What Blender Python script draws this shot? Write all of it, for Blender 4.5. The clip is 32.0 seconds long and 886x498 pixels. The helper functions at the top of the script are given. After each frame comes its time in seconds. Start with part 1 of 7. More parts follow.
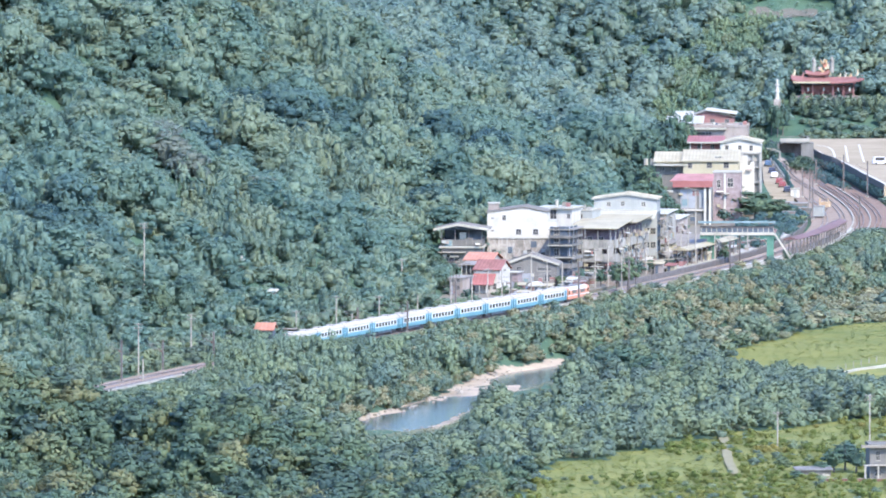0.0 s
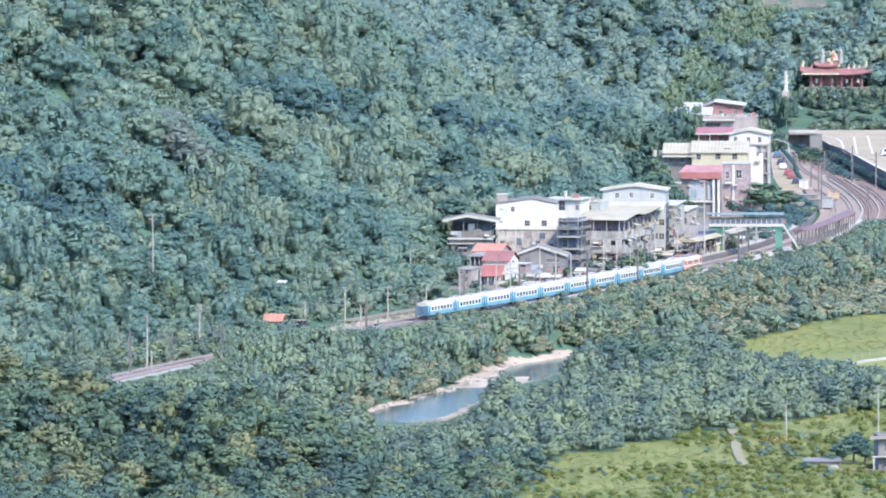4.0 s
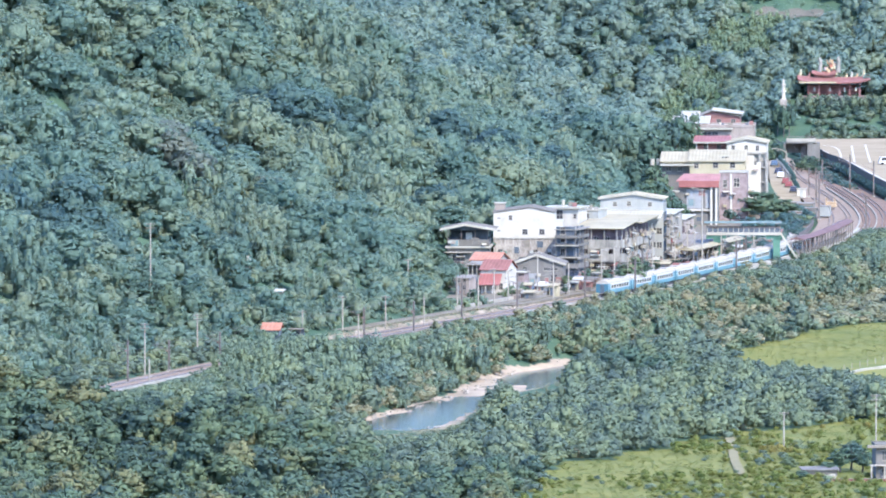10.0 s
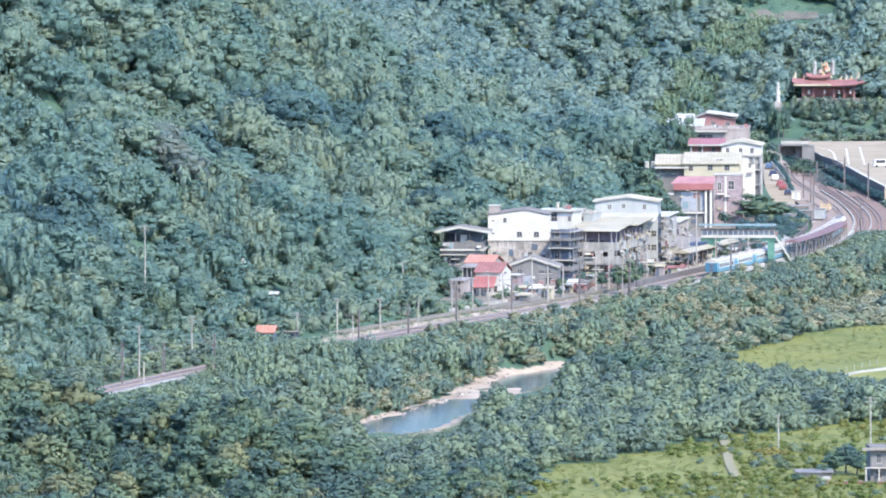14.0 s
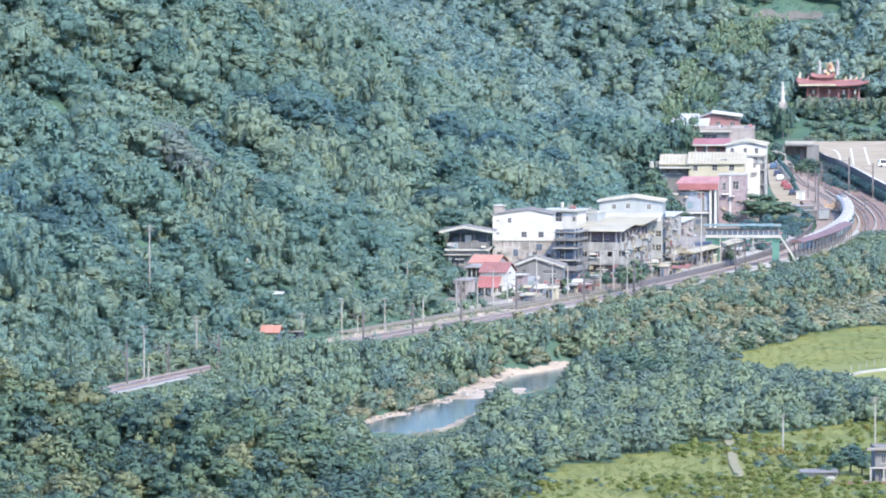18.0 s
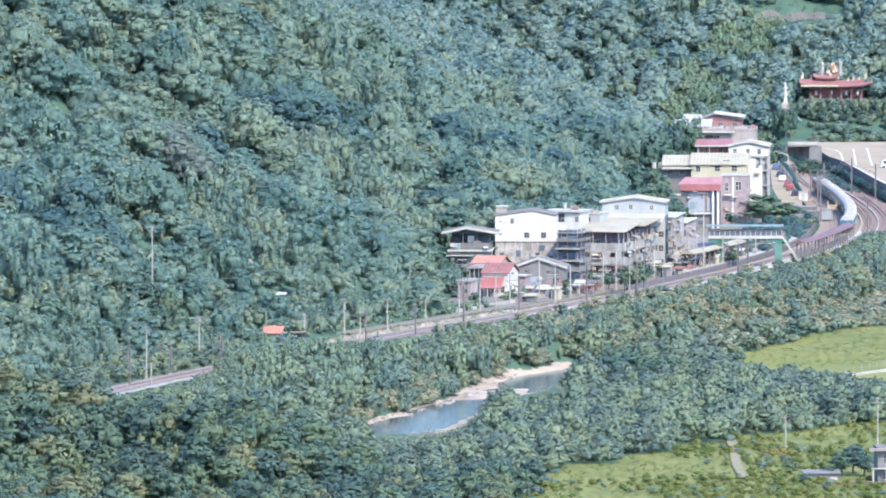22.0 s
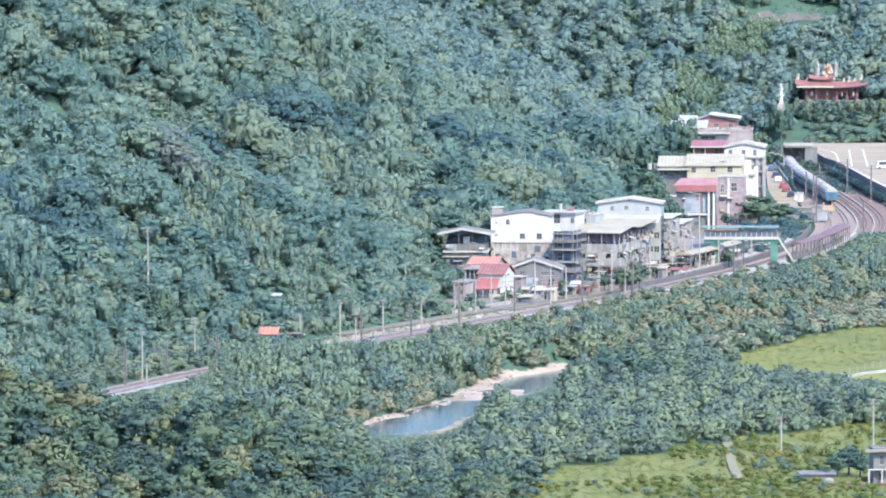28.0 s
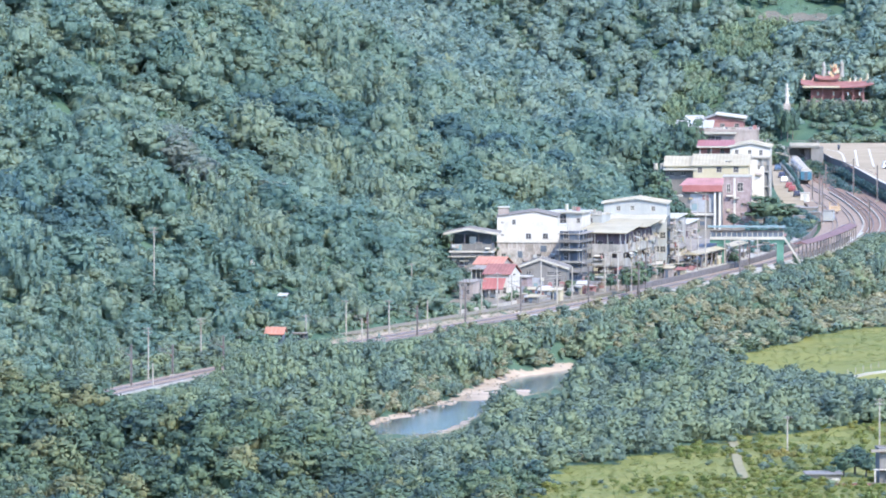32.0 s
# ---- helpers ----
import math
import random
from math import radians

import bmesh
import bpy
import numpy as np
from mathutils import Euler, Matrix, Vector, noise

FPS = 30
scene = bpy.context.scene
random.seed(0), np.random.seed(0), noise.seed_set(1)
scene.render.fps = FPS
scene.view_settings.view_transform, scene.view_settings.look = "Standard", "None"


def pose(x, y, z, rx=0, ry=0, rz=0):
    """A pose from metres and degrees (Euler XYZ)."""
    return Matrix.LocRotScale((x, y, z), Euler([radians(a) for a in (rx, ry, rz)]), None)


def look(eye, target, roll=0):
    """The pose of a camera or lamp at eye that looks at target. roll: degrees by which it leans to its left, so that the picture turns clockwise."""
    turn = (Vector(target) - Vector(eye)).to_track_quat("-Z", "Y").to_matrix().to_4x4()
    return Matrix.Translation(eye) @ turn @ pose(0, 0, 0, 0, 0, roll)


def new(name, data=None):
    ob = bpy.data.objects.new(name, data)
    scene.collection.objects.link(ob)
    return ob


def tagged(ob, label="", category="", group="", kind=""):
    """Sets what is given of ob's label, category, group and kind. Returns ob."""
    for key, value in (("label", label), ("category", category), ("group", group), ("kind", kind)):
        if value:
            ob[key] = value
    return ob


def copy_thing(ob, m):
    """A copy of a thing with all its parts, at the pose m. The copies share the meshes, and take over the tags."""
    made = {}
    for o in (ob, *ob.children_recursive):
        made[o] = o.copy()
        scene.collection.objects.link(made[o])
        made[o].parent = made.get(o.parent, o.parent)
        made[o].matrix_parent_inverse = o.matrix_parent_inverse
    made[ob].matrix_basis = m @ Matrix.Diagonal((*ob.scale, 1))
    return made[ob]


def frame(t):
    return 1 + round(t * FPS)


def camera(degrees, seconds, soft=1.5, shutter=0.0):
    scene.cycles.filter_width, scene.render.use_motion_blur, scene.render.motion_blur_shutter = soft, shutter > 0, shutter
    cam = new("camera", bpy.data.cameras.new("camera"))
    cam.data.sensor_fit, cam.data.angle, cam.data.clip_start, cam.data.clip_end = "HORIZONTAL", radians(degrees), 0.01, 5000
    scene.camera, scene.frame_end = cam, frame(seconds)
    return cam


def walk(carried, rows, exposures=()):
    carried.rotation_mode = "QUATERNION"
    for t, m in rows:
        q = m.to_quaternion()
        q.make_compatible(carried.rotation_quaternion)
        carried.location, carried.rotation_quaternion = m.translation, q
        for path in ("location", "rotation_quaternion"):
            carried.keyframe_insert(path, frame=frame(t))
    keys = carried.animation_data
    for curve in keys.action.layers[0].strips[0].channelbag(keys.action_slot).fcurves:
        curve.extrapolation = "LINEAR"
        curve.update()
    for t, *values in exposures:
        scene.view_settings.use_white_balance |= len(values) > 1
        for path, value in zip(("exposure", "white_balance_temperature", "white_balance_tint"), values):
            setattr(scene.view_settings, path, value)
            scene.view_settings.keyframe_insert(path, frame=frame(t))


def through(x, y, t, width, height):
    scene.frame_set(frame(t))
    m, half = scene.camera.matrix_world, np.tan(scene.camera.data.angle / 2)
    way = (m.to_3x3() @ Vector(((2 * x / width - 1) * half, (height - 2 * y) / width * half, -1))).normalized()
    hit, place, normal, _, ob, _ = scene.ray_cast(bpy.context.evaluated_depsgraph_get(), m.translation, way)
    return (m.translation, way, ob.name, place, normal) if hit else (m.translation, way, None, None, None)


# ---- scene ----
# ---------------------------------------------------------------- camera: a hand-held long lens on a far hill
cam = camera(2.9940, 32.0, soft=1.85)
EYE = (0.0, -3750.0, 206.37)
TURNS = [
    (0, 87.0112, -0.0322), (0.5, 86.9878, -0.0631), (1, 86.9262, -0.0675), (1.5, 86.9089, -0.0546), (2, 86.9029, -0.0463), (2.5, 86.9206, -0.0780),
    (3, 86.9410, -0.0404), (3.5, 86.9381, -0.0226), (4, 86.9820, -0.0031), (4.5, 86.9983, 0.0162), (6.5, 86.9908, -0.0017), (7, 86.9996, -0.0080),
    (7.5, 87.0083, -0.0021), (8, 87.0025, 0.0037), (8.5, 87.0113, 0.0064), (9, 87.0142, 0.0007), (9.5, 87.0112, 0.0037), (10, 87.0112, -0.0109),
    (10.5, 87.0085, -0.0190), (11, 87.0117, -0.0168), (11.5, 87.0171, -0.0051), (12, 87.0142, -0.0197), (12.5, 87.0162, -0.0283),
    (13, 87.0200, -0.0324), (13.5, 87.0171, -0.0285), (14, 87.0200, -0.0295), (14.5, 87.0156, -0.0256), (16.5, 87.0259, -0.0168),
    (17, 87.0276, -0.0109), (17.5, 87.0209, -0.0051), (18, 87.0200, -0.0138), (18.5, 87.0206, -0.0197), (19, 87.0259, -0.0290),
    (19.5, 87.0171, -0.0168), (20, 87.0257, -0.0190), (20.5, 87.0230, -0.0075), (21, 87.0140, 0.0003), (21.5, 87.0196, -0.0080),
    (22, 87.0224, -0.0051), (22.5, 87.0200, 0.0007), (23, 87.0226, -0.0021), (23.5, 87.0171, -0.0226), (24, 87.0171, -0.0138),
    (24.5, 87.0230, -0.0285), (25, 87.0201, -0.0270), (25.5, 87.0191, -0.0065), (27.5, 87.0213, -0.0213), (28, 87.0259, -0.0197),
    (28.5, 87.0200, -0.0080), (29, 87.0229, -0.0056), (29.5, 87.0171, 0.0037), (30, 87.0288, 0.0095), (30.5, 87.0200, 0.0037), (31, 87.0200, 0.0000),
    (31.5, 87.0287, -0.0044), (32, 87.0258, 0.0010),
]
walk(cam, [(t, pose(*EYE, tilt, 0, turn)) for t, tilt, turn in TURNS], exposures=[(0, 2.60, 5380, 18.0), (32, 2.60, 5380, 18.0)])

# ---------------------------------------------------------------- daylight
SUN_FROM = Vector((0.45, -0.78, 0.88)).normalized()
world = bpy.data.worlds.new("sky")
scene.world = world
world.use_nodes = True
wn = world.node_tree
sky = wn.nodes.new("ShaderNodeTexSky")
sky.sky_type, sky.sun_disc = "NISHITA", False
sky.sun_elevation = math.asin(SUN_FROM.z)
sky.sun_rotation = math.atan2(SUN_FROM.x, SUN_FROM.y)
sky.air_density, sky.dust_density, sky.ozone_density = 1.0, 0.8, 5.0
wn.nodes["Background"].inputs["Strength"].default_value = 0.15
wn.links.new(sky.outputs[0], wn.nodes["Background"].inputs["Color"])
sun_data = bpy.data.lights.new("sun", "SUN")
sun_data.energy, sun_data.angle, sun_data.color = 1.55, radians(0.6), (1.0, 0.87, 0.57)
sun = new("sun", sun_data)
sun.matrix_world = look(SUN_FROM * 900, (0, 0, 0))


# ---------------------------------------------------------------- materials
def surf(name, a, b, scale=1.0, rough=0.8, bump=0.3, metal=0.0, fine=9.0, vary=0.0, spec=0.1, streak=0.0):
    """Two tones mixed by coarse stains and fine grain, with relief; vary: spread of brightness from piece to piece."""
    m = bpy.data.materials.new(name)
    m.use_nodes = True
    n, l = m.node_tree.nodes, m.node_tree.links
    p = n["Principled BSDF"]
    p.inputs["Roughness"].default_value, p.inputs["Metallic"].default_value = rough, metal
    p.inputs["Specular IOR Level"].default_value = spec
    co = n.new("ShaderNodeTexCoord")
    mp = n.new("ShaderNodeMapping")
    l.new(co.outputs["Object"], mp.inputs["Vector"])
    if streak:
        mp.inputs["Scale"].default_value = (1.0, 1.0, streak)
    n1, n2 = n.new("ShaderNodeTexNoise"), n.new("ShaderNodeTexNoise")
    for t, s, d in ((n1, scale, 4.0), (n2, scale * fine, 5.0)):
        l.new(mp.outputs[0], t.inputs["Vector"])
        t.inputs["Scale"].default_value, t.inputs["Detail"].default_value = s, d
    add = n.new("ShaderNodeMath")
    add.operation = "MULTIPLY_ADD"
    l.new(n2.outputs["Fac"], add.inputs[0])
    add.inputs[1].default_value = 0.45
    l.new(n1.outputs["Fac"], add.inputs[2])
    ramp = n.new("ShaderNodeMapRange")
    ramp.inputs["From Min"].default_value, ramp.inputs["From Max"].default_value = 0.5, 0.95
    l.new(add.outputs[0], ramp.inputs["Value"])
    mix = n.new("ShaderNodeMix")
    mix.data_type = "RGBA"
    l.new(ramp.outputs[0], mix.inputs["Factor"])
    mix.inputs["A"].default_value, mix.inputs["B"].default_value = (*a, 1), (*b, 1)
    out = mix.outputs["Result"]
    if vary:
        info, hsv, mr = n.new("ShaderNodeObjectInfo"), n.new("ShaderNodeHueSaturation"), n.new("ShaderNodeMapRange")
        mr.inputs["To Min"].default_value, mr.inputs["To Max"].default_value = 1 - vary, 1 + vary
        l.new(info.outputs["Random"], mr.inputs["Value"])
        l.new(mr.outputs[0], hsv.inputs["Value"])
        l.new(out, hsv.inputs["Color"])
        out = hsv.outputs[0]
    l.new(out, p.inputs["Base Color"])
    if bump:
        bp = n.new("ShaderNodeBump")
        bp.inputs["Strength"].default_value, bp.inputs["Distance"].default_value = bump, 0.06
        l.new(n2.outputs["Fac"], bp.inputs["Height"])
        l.new(bp.outputs[0], p.inputs["Normal"])
    return m


def leafy(name, tones, rough=0.55, single=False, through=0.35):
    """Leaves: hue by tree, by stretch of the woods and by leaf clump."""
    m = bpy.data.materials.new(name)
    m.use_nodes = True
    n, l = m.node_tree.nodes, m.node_tree.links
    p = n["Principled BSDF"]
    p.inputs["Roughness"].default_value = rough
    p.inputs["Specular IOR Level"].default_value = 0.06
    geo = n.new("ShaderNodeNewGeometry")
    if single:
        pick = n.new("ShaderNodeObjectInfo").outputs["Random"]
    else:
        kind = n.new("ShaderNodeAttribute")
        kind.attribute_name = "tone"
        pick = kind.outputs["Fac"]
    big = n.new("ShaderNodeTexNoise")
    big.inputs["Scale"].default_value, big.inputs["Detail"].default_value = 0.03, 4.0
    l.new(geo.outputs["Position"], big.inputs["Vector"])
    sm = n.new("ShaderNodeMath")
    sm.operation = "MULTIPLY_ADD"
    l.new(pick, sm.inputs[0])
    sm.inputs[1].default_value = 0.90
    l.new(big.outputs["Fac"], sm.inputs[2])
    sb = n.new("ShaderNodeMath")
    sb.operation = "SUBTRACT"
    l.new(sm.outputs[0], sb.inputs[0])
    sb.inputs[1].default_value = 0.45
    cr = n.new("ShaderNodeValToRGB")
    for i, c in enumerate(tones):
        e = cr.color_ramp.elements[i] if i < 2 else cr.color_ramp.elements.new(1.0)
        e.color = (*c, 1)
    for i in range(len(tones)):
        cr.color_ramp.elements[i].position = i / (len(tones) - 1)
    for i, c in enumerate(tones):
        cr.color_ramp.elements[i].color = (*c, 1)
    hsv, mr = n.new("ShaderNodeHueSaturation"), n.new("ShaderNodeMapRange")
    mr.inputs["To Min"].default_value, mr.inputs["To Max"].default_value = 0.84, 1.18
    mot = n.new("ShaderNodeTexNoise")
    mot.inputs["Scale"].default_value, mot.inputs["Detail"].default_value = 1.0, 6.0
    l.new(geo.outputs["Position"], mot.inputs["Vector"])
    mr.inputs["From Min"].default_value, mr.inputs["From Max"].default_value = 0.34, 0.66
    l.new(mot.outputs["Fac"], mr.inputs["Value"])
    tip = n.new("ShaderNodeMath")
    tip.operation = "MULTIPLY_ADD"
    l.new(mot.outputs["Fac"], tip.inputs[0])
    tip.inputs[1].default_value = 0.70
    l.new(sb.outputs[0], tip.inputs[2])
    mid = n.new("ShaderNodeMath")
    mid.operation = "SUBTRACT"
    l.new(tip.outputs[0], mid.inputs[0])
    mid.inputs[1].default_value = 0.35
    l.new(mid.outputs[0], cr.inputs["Fac"])
    l.new(mr.outputs[0], hsv.inputs["Value"])
    l.new(cr.outputs[0], hsv.inputs["Color"])
    l.new(hsv.outputs[0], p.inputs["Base Color"])
    lf, bp = n.new("ShaderNodeTexNoise"), n.new("ShaderNodeBump")
    lf.inputs["Scale"].default_value, lf.inputs["Detail"].default_value = 1.5, 4.0
    l.new(geo.outputs["Position"], lf.inputs["Vector"])
    bp.inputs["Strength"].default_value, bp.inputs["Distance"].default_value = 0.8, 0.45
    l.new(lf.outputs["Fac"], bp.inputs["Height"])
    l.new(bp.outputs[0], p.inputs["Normal"])
    tr = n.new("ShaderNodeBsdfTranslucent")
    l.new(hsv.outputs[0], tr.inputs["Color"])
    l.new(bp.outputs[0], tr.inputs["Normal"])
    mx = n.new("ShaderNodeMixShader")
    mx.inputs[0].default_value = through
    l.new(p.outputs[0], mx.inputs[1])
    l.new(tr.outputs[0], mx.inputs[2])
    l.new(mx.outputs[0], n["Material Output"].inputs["Surface"])
    return m


# Hill and far leaf tones have the blue of distance haze mixed in.
WOODS = leafy("hill_haze_leaves", [(0.106, 0.165, 0.130), (0.129, 0.191, 0.145), (0.152, 0.215, 0.157), (0.180, 0.233, 0.160), (0.203, 0.243, 0.156)], through=0.55)
HILL_BAMBOO = leafy("hill_bamboo_haze_leaves", [(0.129, 0.184, 0.138), (0.158, 0.210, 0.150), (0.187, 0.230, 0.151), (0.209, 0.242, 0.149)], through=0.55)
GULLY = leafy("gully_leaves", [(0.150, 0.205, 0.125), (0.180, 0.230, 0.130), (0.205, 0.245, 0.130)], through=0.5)
# Darkened leaf tones that carry gully shade, and haze blue, in their colour.
SHADE_TONED = leafy("shade_toned_leaves", [(0.076, 0.125, 0.118), (0.094, 0.149, 0.133), (0.117, 0.178, 0.145)], through=0.55)
RUST = leafy("russet_leaves", [(0.150, 0.178, 0.145), (0.170, 0.192, 0.150), (0.188, 0.202, 0.150)], through=0.55)
FAR_WOODS = leafy("far_haze_leaves", [(0.139, 0.199, 0.167), (0.165, 0.228, 0.183), (0.194, 0.251, 0.192), (0.221, 0.266, 0.187)], through=0.55)
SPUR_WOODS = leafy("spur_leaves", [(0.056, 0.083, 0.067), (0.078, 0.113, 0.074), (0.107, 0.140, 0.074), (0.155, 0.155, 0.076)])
VALLEY_WOODS = leafy("valley_leaves", [(0.091, 0.121, 0.094), (0.119, 0.152, 0.104), (0.146, 0.180, 0.106), (0.165, 0.192, 0.104)])
BAMBOO = leafy("bamboo_leaves", [(0.099, 0.138, 0.106), (0.126, 0.166, 0.114), (0.150, 0.190, 0.116), (0.162, 0.198, 0.110)])
DRY = leafy("dry_grass_leaves", [(0.162, 0.175, 0.109), (0.206, 0.204, 0.118), (0.246, 0.222, 0.128)])
MEADOW = leafy("meadow_leaves", [(0.109, 0.137, 0.037), (0.136, 0.152, 0.040), (0.163, 0.162, 0.043)])
GOLD = leafy("yellow_shrub_leaves", [(0.190, 0.173, 0.055), (0.234, 0.194, 0.055)])
TREE = leafy("tree_leaves", [(0.057, 0.088, 0.074), (0.080, 0.120, 0.077), (0.116, 0.145, 0.079)], single=True)
BARK = surf("bark", (0.06, 0.052, 0.042), (0.12, 0.105, 0.088), 2.0)
# Dark green tone that lets bare gaps pass for foliage in shade.
SOIL = surf("undergrowth", (0.034, 0.064, 0.040), (0.062, 0.094, 0.054), 0.12, 0.9, 0.6, fine=14)
ASPHALT = surf("asphalt", (0.114, 0.095, 0.066), (0.164, 0.139, 0.098), 0.3, 0.85, 0.2)
BALLAST = surf("ballast", (0.124, 0.080, 0.054), (0.186, 0.128, 0.090), 0.5, 0.95, 0.8)
GREYBALLAST = surf("main_line_ballast", (0.160, 0.116, 0.080), (0.230, 0.174, 0.124), 0.5, 0.95, 0.8)
CONCRETE = surf("concrete", (0.200, 0.178, 0.137), (0.304, 0.272, 0.211), 0.4, 0.85, 0.2)
WHITE = surf("white_plaster", (0.294, 0.265, 0.209), (0.415, 0.376, 0.305), 0.35, 0.7, 0.1)
STEEL = surf("rail_steel", (0.13, 0.105, 0.09), (0.24, 0.21, 0.19), 0.6, 0.5, 0.1, 0.4)


def blend_cover(m):
    """Lets meadow grass and river gravel take over the undergrowth where the cover says so, with ragged edges."""
    n, l = m.node_tree.nodes, m.node_tree.links
    p = n["Principled BSDF"]
    under = p.inputs["Base Color"].links[0].from_socket
    attr = n.new("ShaderNodeVertexColor")
    attr.layer_name = "cover"
    sep = n.new("ShaderNodeSeparateColor")
    l.new(attr.outputs["Color"], sep.inputs["Color"])
    geo = n.new("ShaderNodeNewGeometry")
    edge, hue = n.new("ShaderNodeTexNoise"), n.new("ShaderNodeTexNoise")
    edge.inputs["Scale"].default_value, edge.inputs["Detail"].default_value = 0.35, 6.0
    hue.inputs["Scale"].default_value, hue.inputs["Detail"].default_value = 0.07, 9.0
    l.new(geo.outputs["Position"], edge.inputs["Vector"])
    l.new(geo.outputs["Position"], hue.inputs["Vector"])
    out = under
    for ch, (a, b) in ((0, ((0.099, 0.109, 0.028), (0.160, 0.146, 0.036))), (1, ((0.185, 0.142, 0.094), (0.310, 0.244, 0.164)))):
        s = n.new("ShaderNodeMath")
        l.new(sep.outputs[ch], s.inputs[0])
        l.new(edge.outputs["Fac"], s.inputs[1])
        k = n.new("ShaderNodeMapRange")
        k.inputs["From Min"].default_value, k.inputs["From Max"].default_value = 0.95, 1.1
        l.new(s.outputs[0], k.inputs["Value"])
        h = n.new("ShaderNodeMapRange")
        h.inputs["From Min"].default_value, h.inputs["From Max"].default_value = 0.33, 0.67
        l.new(hue.outputs["Fac"], h.inputs["Value"])
        c, o = n.new("ShaderNodeMix"), n.new("ShaderNodeMix")
        c.data_type = o.data_type = "RGBA"
        l.new(h.outputs[0], c.inputs["Factor"])
        c.inputs["A"].default_value, c.inputs["B"].default_value = (*a, 1), (*b, 1)
        l.new(k.outputs[0], o.inputs["Factor"])
        l.new(out, o.inputs["A"])
        l.new(c.outputs["Result"], o.inputs["B"])
        out = o.outputs["Result"]
    l.new(out, p.inputs["Base Color"])


blend_cover(SOIL)


# ---------------------------------------------------------------- building helpers
def link(name, verts, faces, material, smooth=False):
    me = bpy.data.meshes.new(name)
    me.from_pydata(verts, [], faces)
    me.materials.append(material)
    me.polygons.foreach_set("use_smooth", [smooth] * len(me.polygons))
    me.update()
    return new(name, me)


def bulk(name, verts, quads, material, normals=None):
    """A large mesh of quads from arrays; normals: the way each corner's leaf mass faces."""
    me = bpy.data.meshes.new(name)
    nv, nq = len(verts), len(quads)
    me.vertices.add(nv)
    me.vertices.foreach_set("co", np.asarray(verts, dtype=np.float32).ravel())
    me.loops.add(nq * 4)
    me.loops.foreach_set("vertex_index", np.asarray(quads, dtype=np.int32).ravel())
    me.polygons.add(nq)
    me.polygons.foreach_set("loop_start", np.arange(0, nq * 4, 4, dtype=np.int32))
    me.update(calc_edges=True)
    me.materials.append(material)
    if normals is not None:
        me.polygons.foreach_set("use_smooth", np.ones(nq, dtype=bool))
        me.normals_split_custom_set_from_vertices(np.asarray(normals, dtype=np.float32))
    return me


def part(name, bm, material, parent, label="", smooth=False):
    me = bpy.data.meshes.new(name)
    bmesh.ops.recalc_face_normals(bm, faces=bm.faces)
    bm.to_mesh(me)
    bm.free()
    me.materials.append(material)
    if smooth:
        me.polygons.foreach_set("use_smooth", [True] * len(me.polygons))
    ob = new(name, me)
    ob.parent = parent
    return tagged(ob, label)


def box(bm, x0, x1, y0, y1, z0, z1, m=None):
    vs = [bm.verts.new((x, y, z)) for z in (z0, z1) for y in (y0, y1) for x in (x0, x1)]
    for f in ((0, 2, 3, 1), (4, 5, 7, 6), (0, 1, 5, 4), (1, 3, 7, 5), (3, 2, 6, 7), (2, 0, 4, 6)):
        bm.faces.new([vs[i] for i in f])
    if m is not None:
        for v in vs:
            v.co = m @ v.co
    return vs


def boxes(*spans):
    bm = bmesh.new()
    for s in spans:
        box(bm, *s)
    return bm


def prism(bm, profile, y0, y1):
    """A profile in (x, z) drawn out along y."""
    a = [bm.verts.new((x, y0, z)) for x, z in profile]
    b = [bm.verts.new((x, y1, z)) for x, z in profile]
    k = len(profile)
    bm.faces.new(a)
    bm.faces.new(b[::-1])
    for i in range(k):
        bm.faces.new((a[i], b[i], b[(i + 1) % k], a[(i + 1) % k]))


def rod(bm, p, q, r, r2=None, sides=8):
    p, q = Vector(p), Vector(q)
    r2 = r if r2 is None else r2
    turn = (q - p).to_track_quat("Z", "Y").to_matrix()
    ends = []
    for c, rad in ((p, r), (q, r2)):
        ends.append([bm.verts.new(c + turn @ Vector((rad * math.cos(2 * math.pi * i / sides), rad * math.sin(2 * math.pi * i / sides), 0))) for i in range(sides)])
    for i in range(sides):
        j = (i + 1) % sides
        bm.faces.new((ends[0][i], ends[0][j], ends[1][j], ends[1][i]))
    bm.faces.new(ends[0][::-1])
    bm.faces.new(ends[1])


def empty(name, m, label, category, group=""):
    ob = new(name)
    ob.matrix_basis = m
    return tagged(ob, label, category, group)


# ---------------------------------------------------------------- the plan: track, river, relief
TRACK = [(-165.0, -700.0), (-107.0, -500.0), (-86.8, -433.3), (-66.7, -340.0), (-31.7, -212.0), (-14.9, -157.2), (-4.5, -125.5), (28.2, -30.0), (49.5, 41.5), (78.0, 154.2), (88.5, 211.8), (95.5, 273.8),
         (98.6, 321.5), (99.4, 370.0), (98.0, 429.0), (94.6, 495.0), (91.4, 550.0), (90.6, 600.0), (89.2, 650.0), (83.0, 720.0), (71.0, 790.0), (40.0, 900.0)]


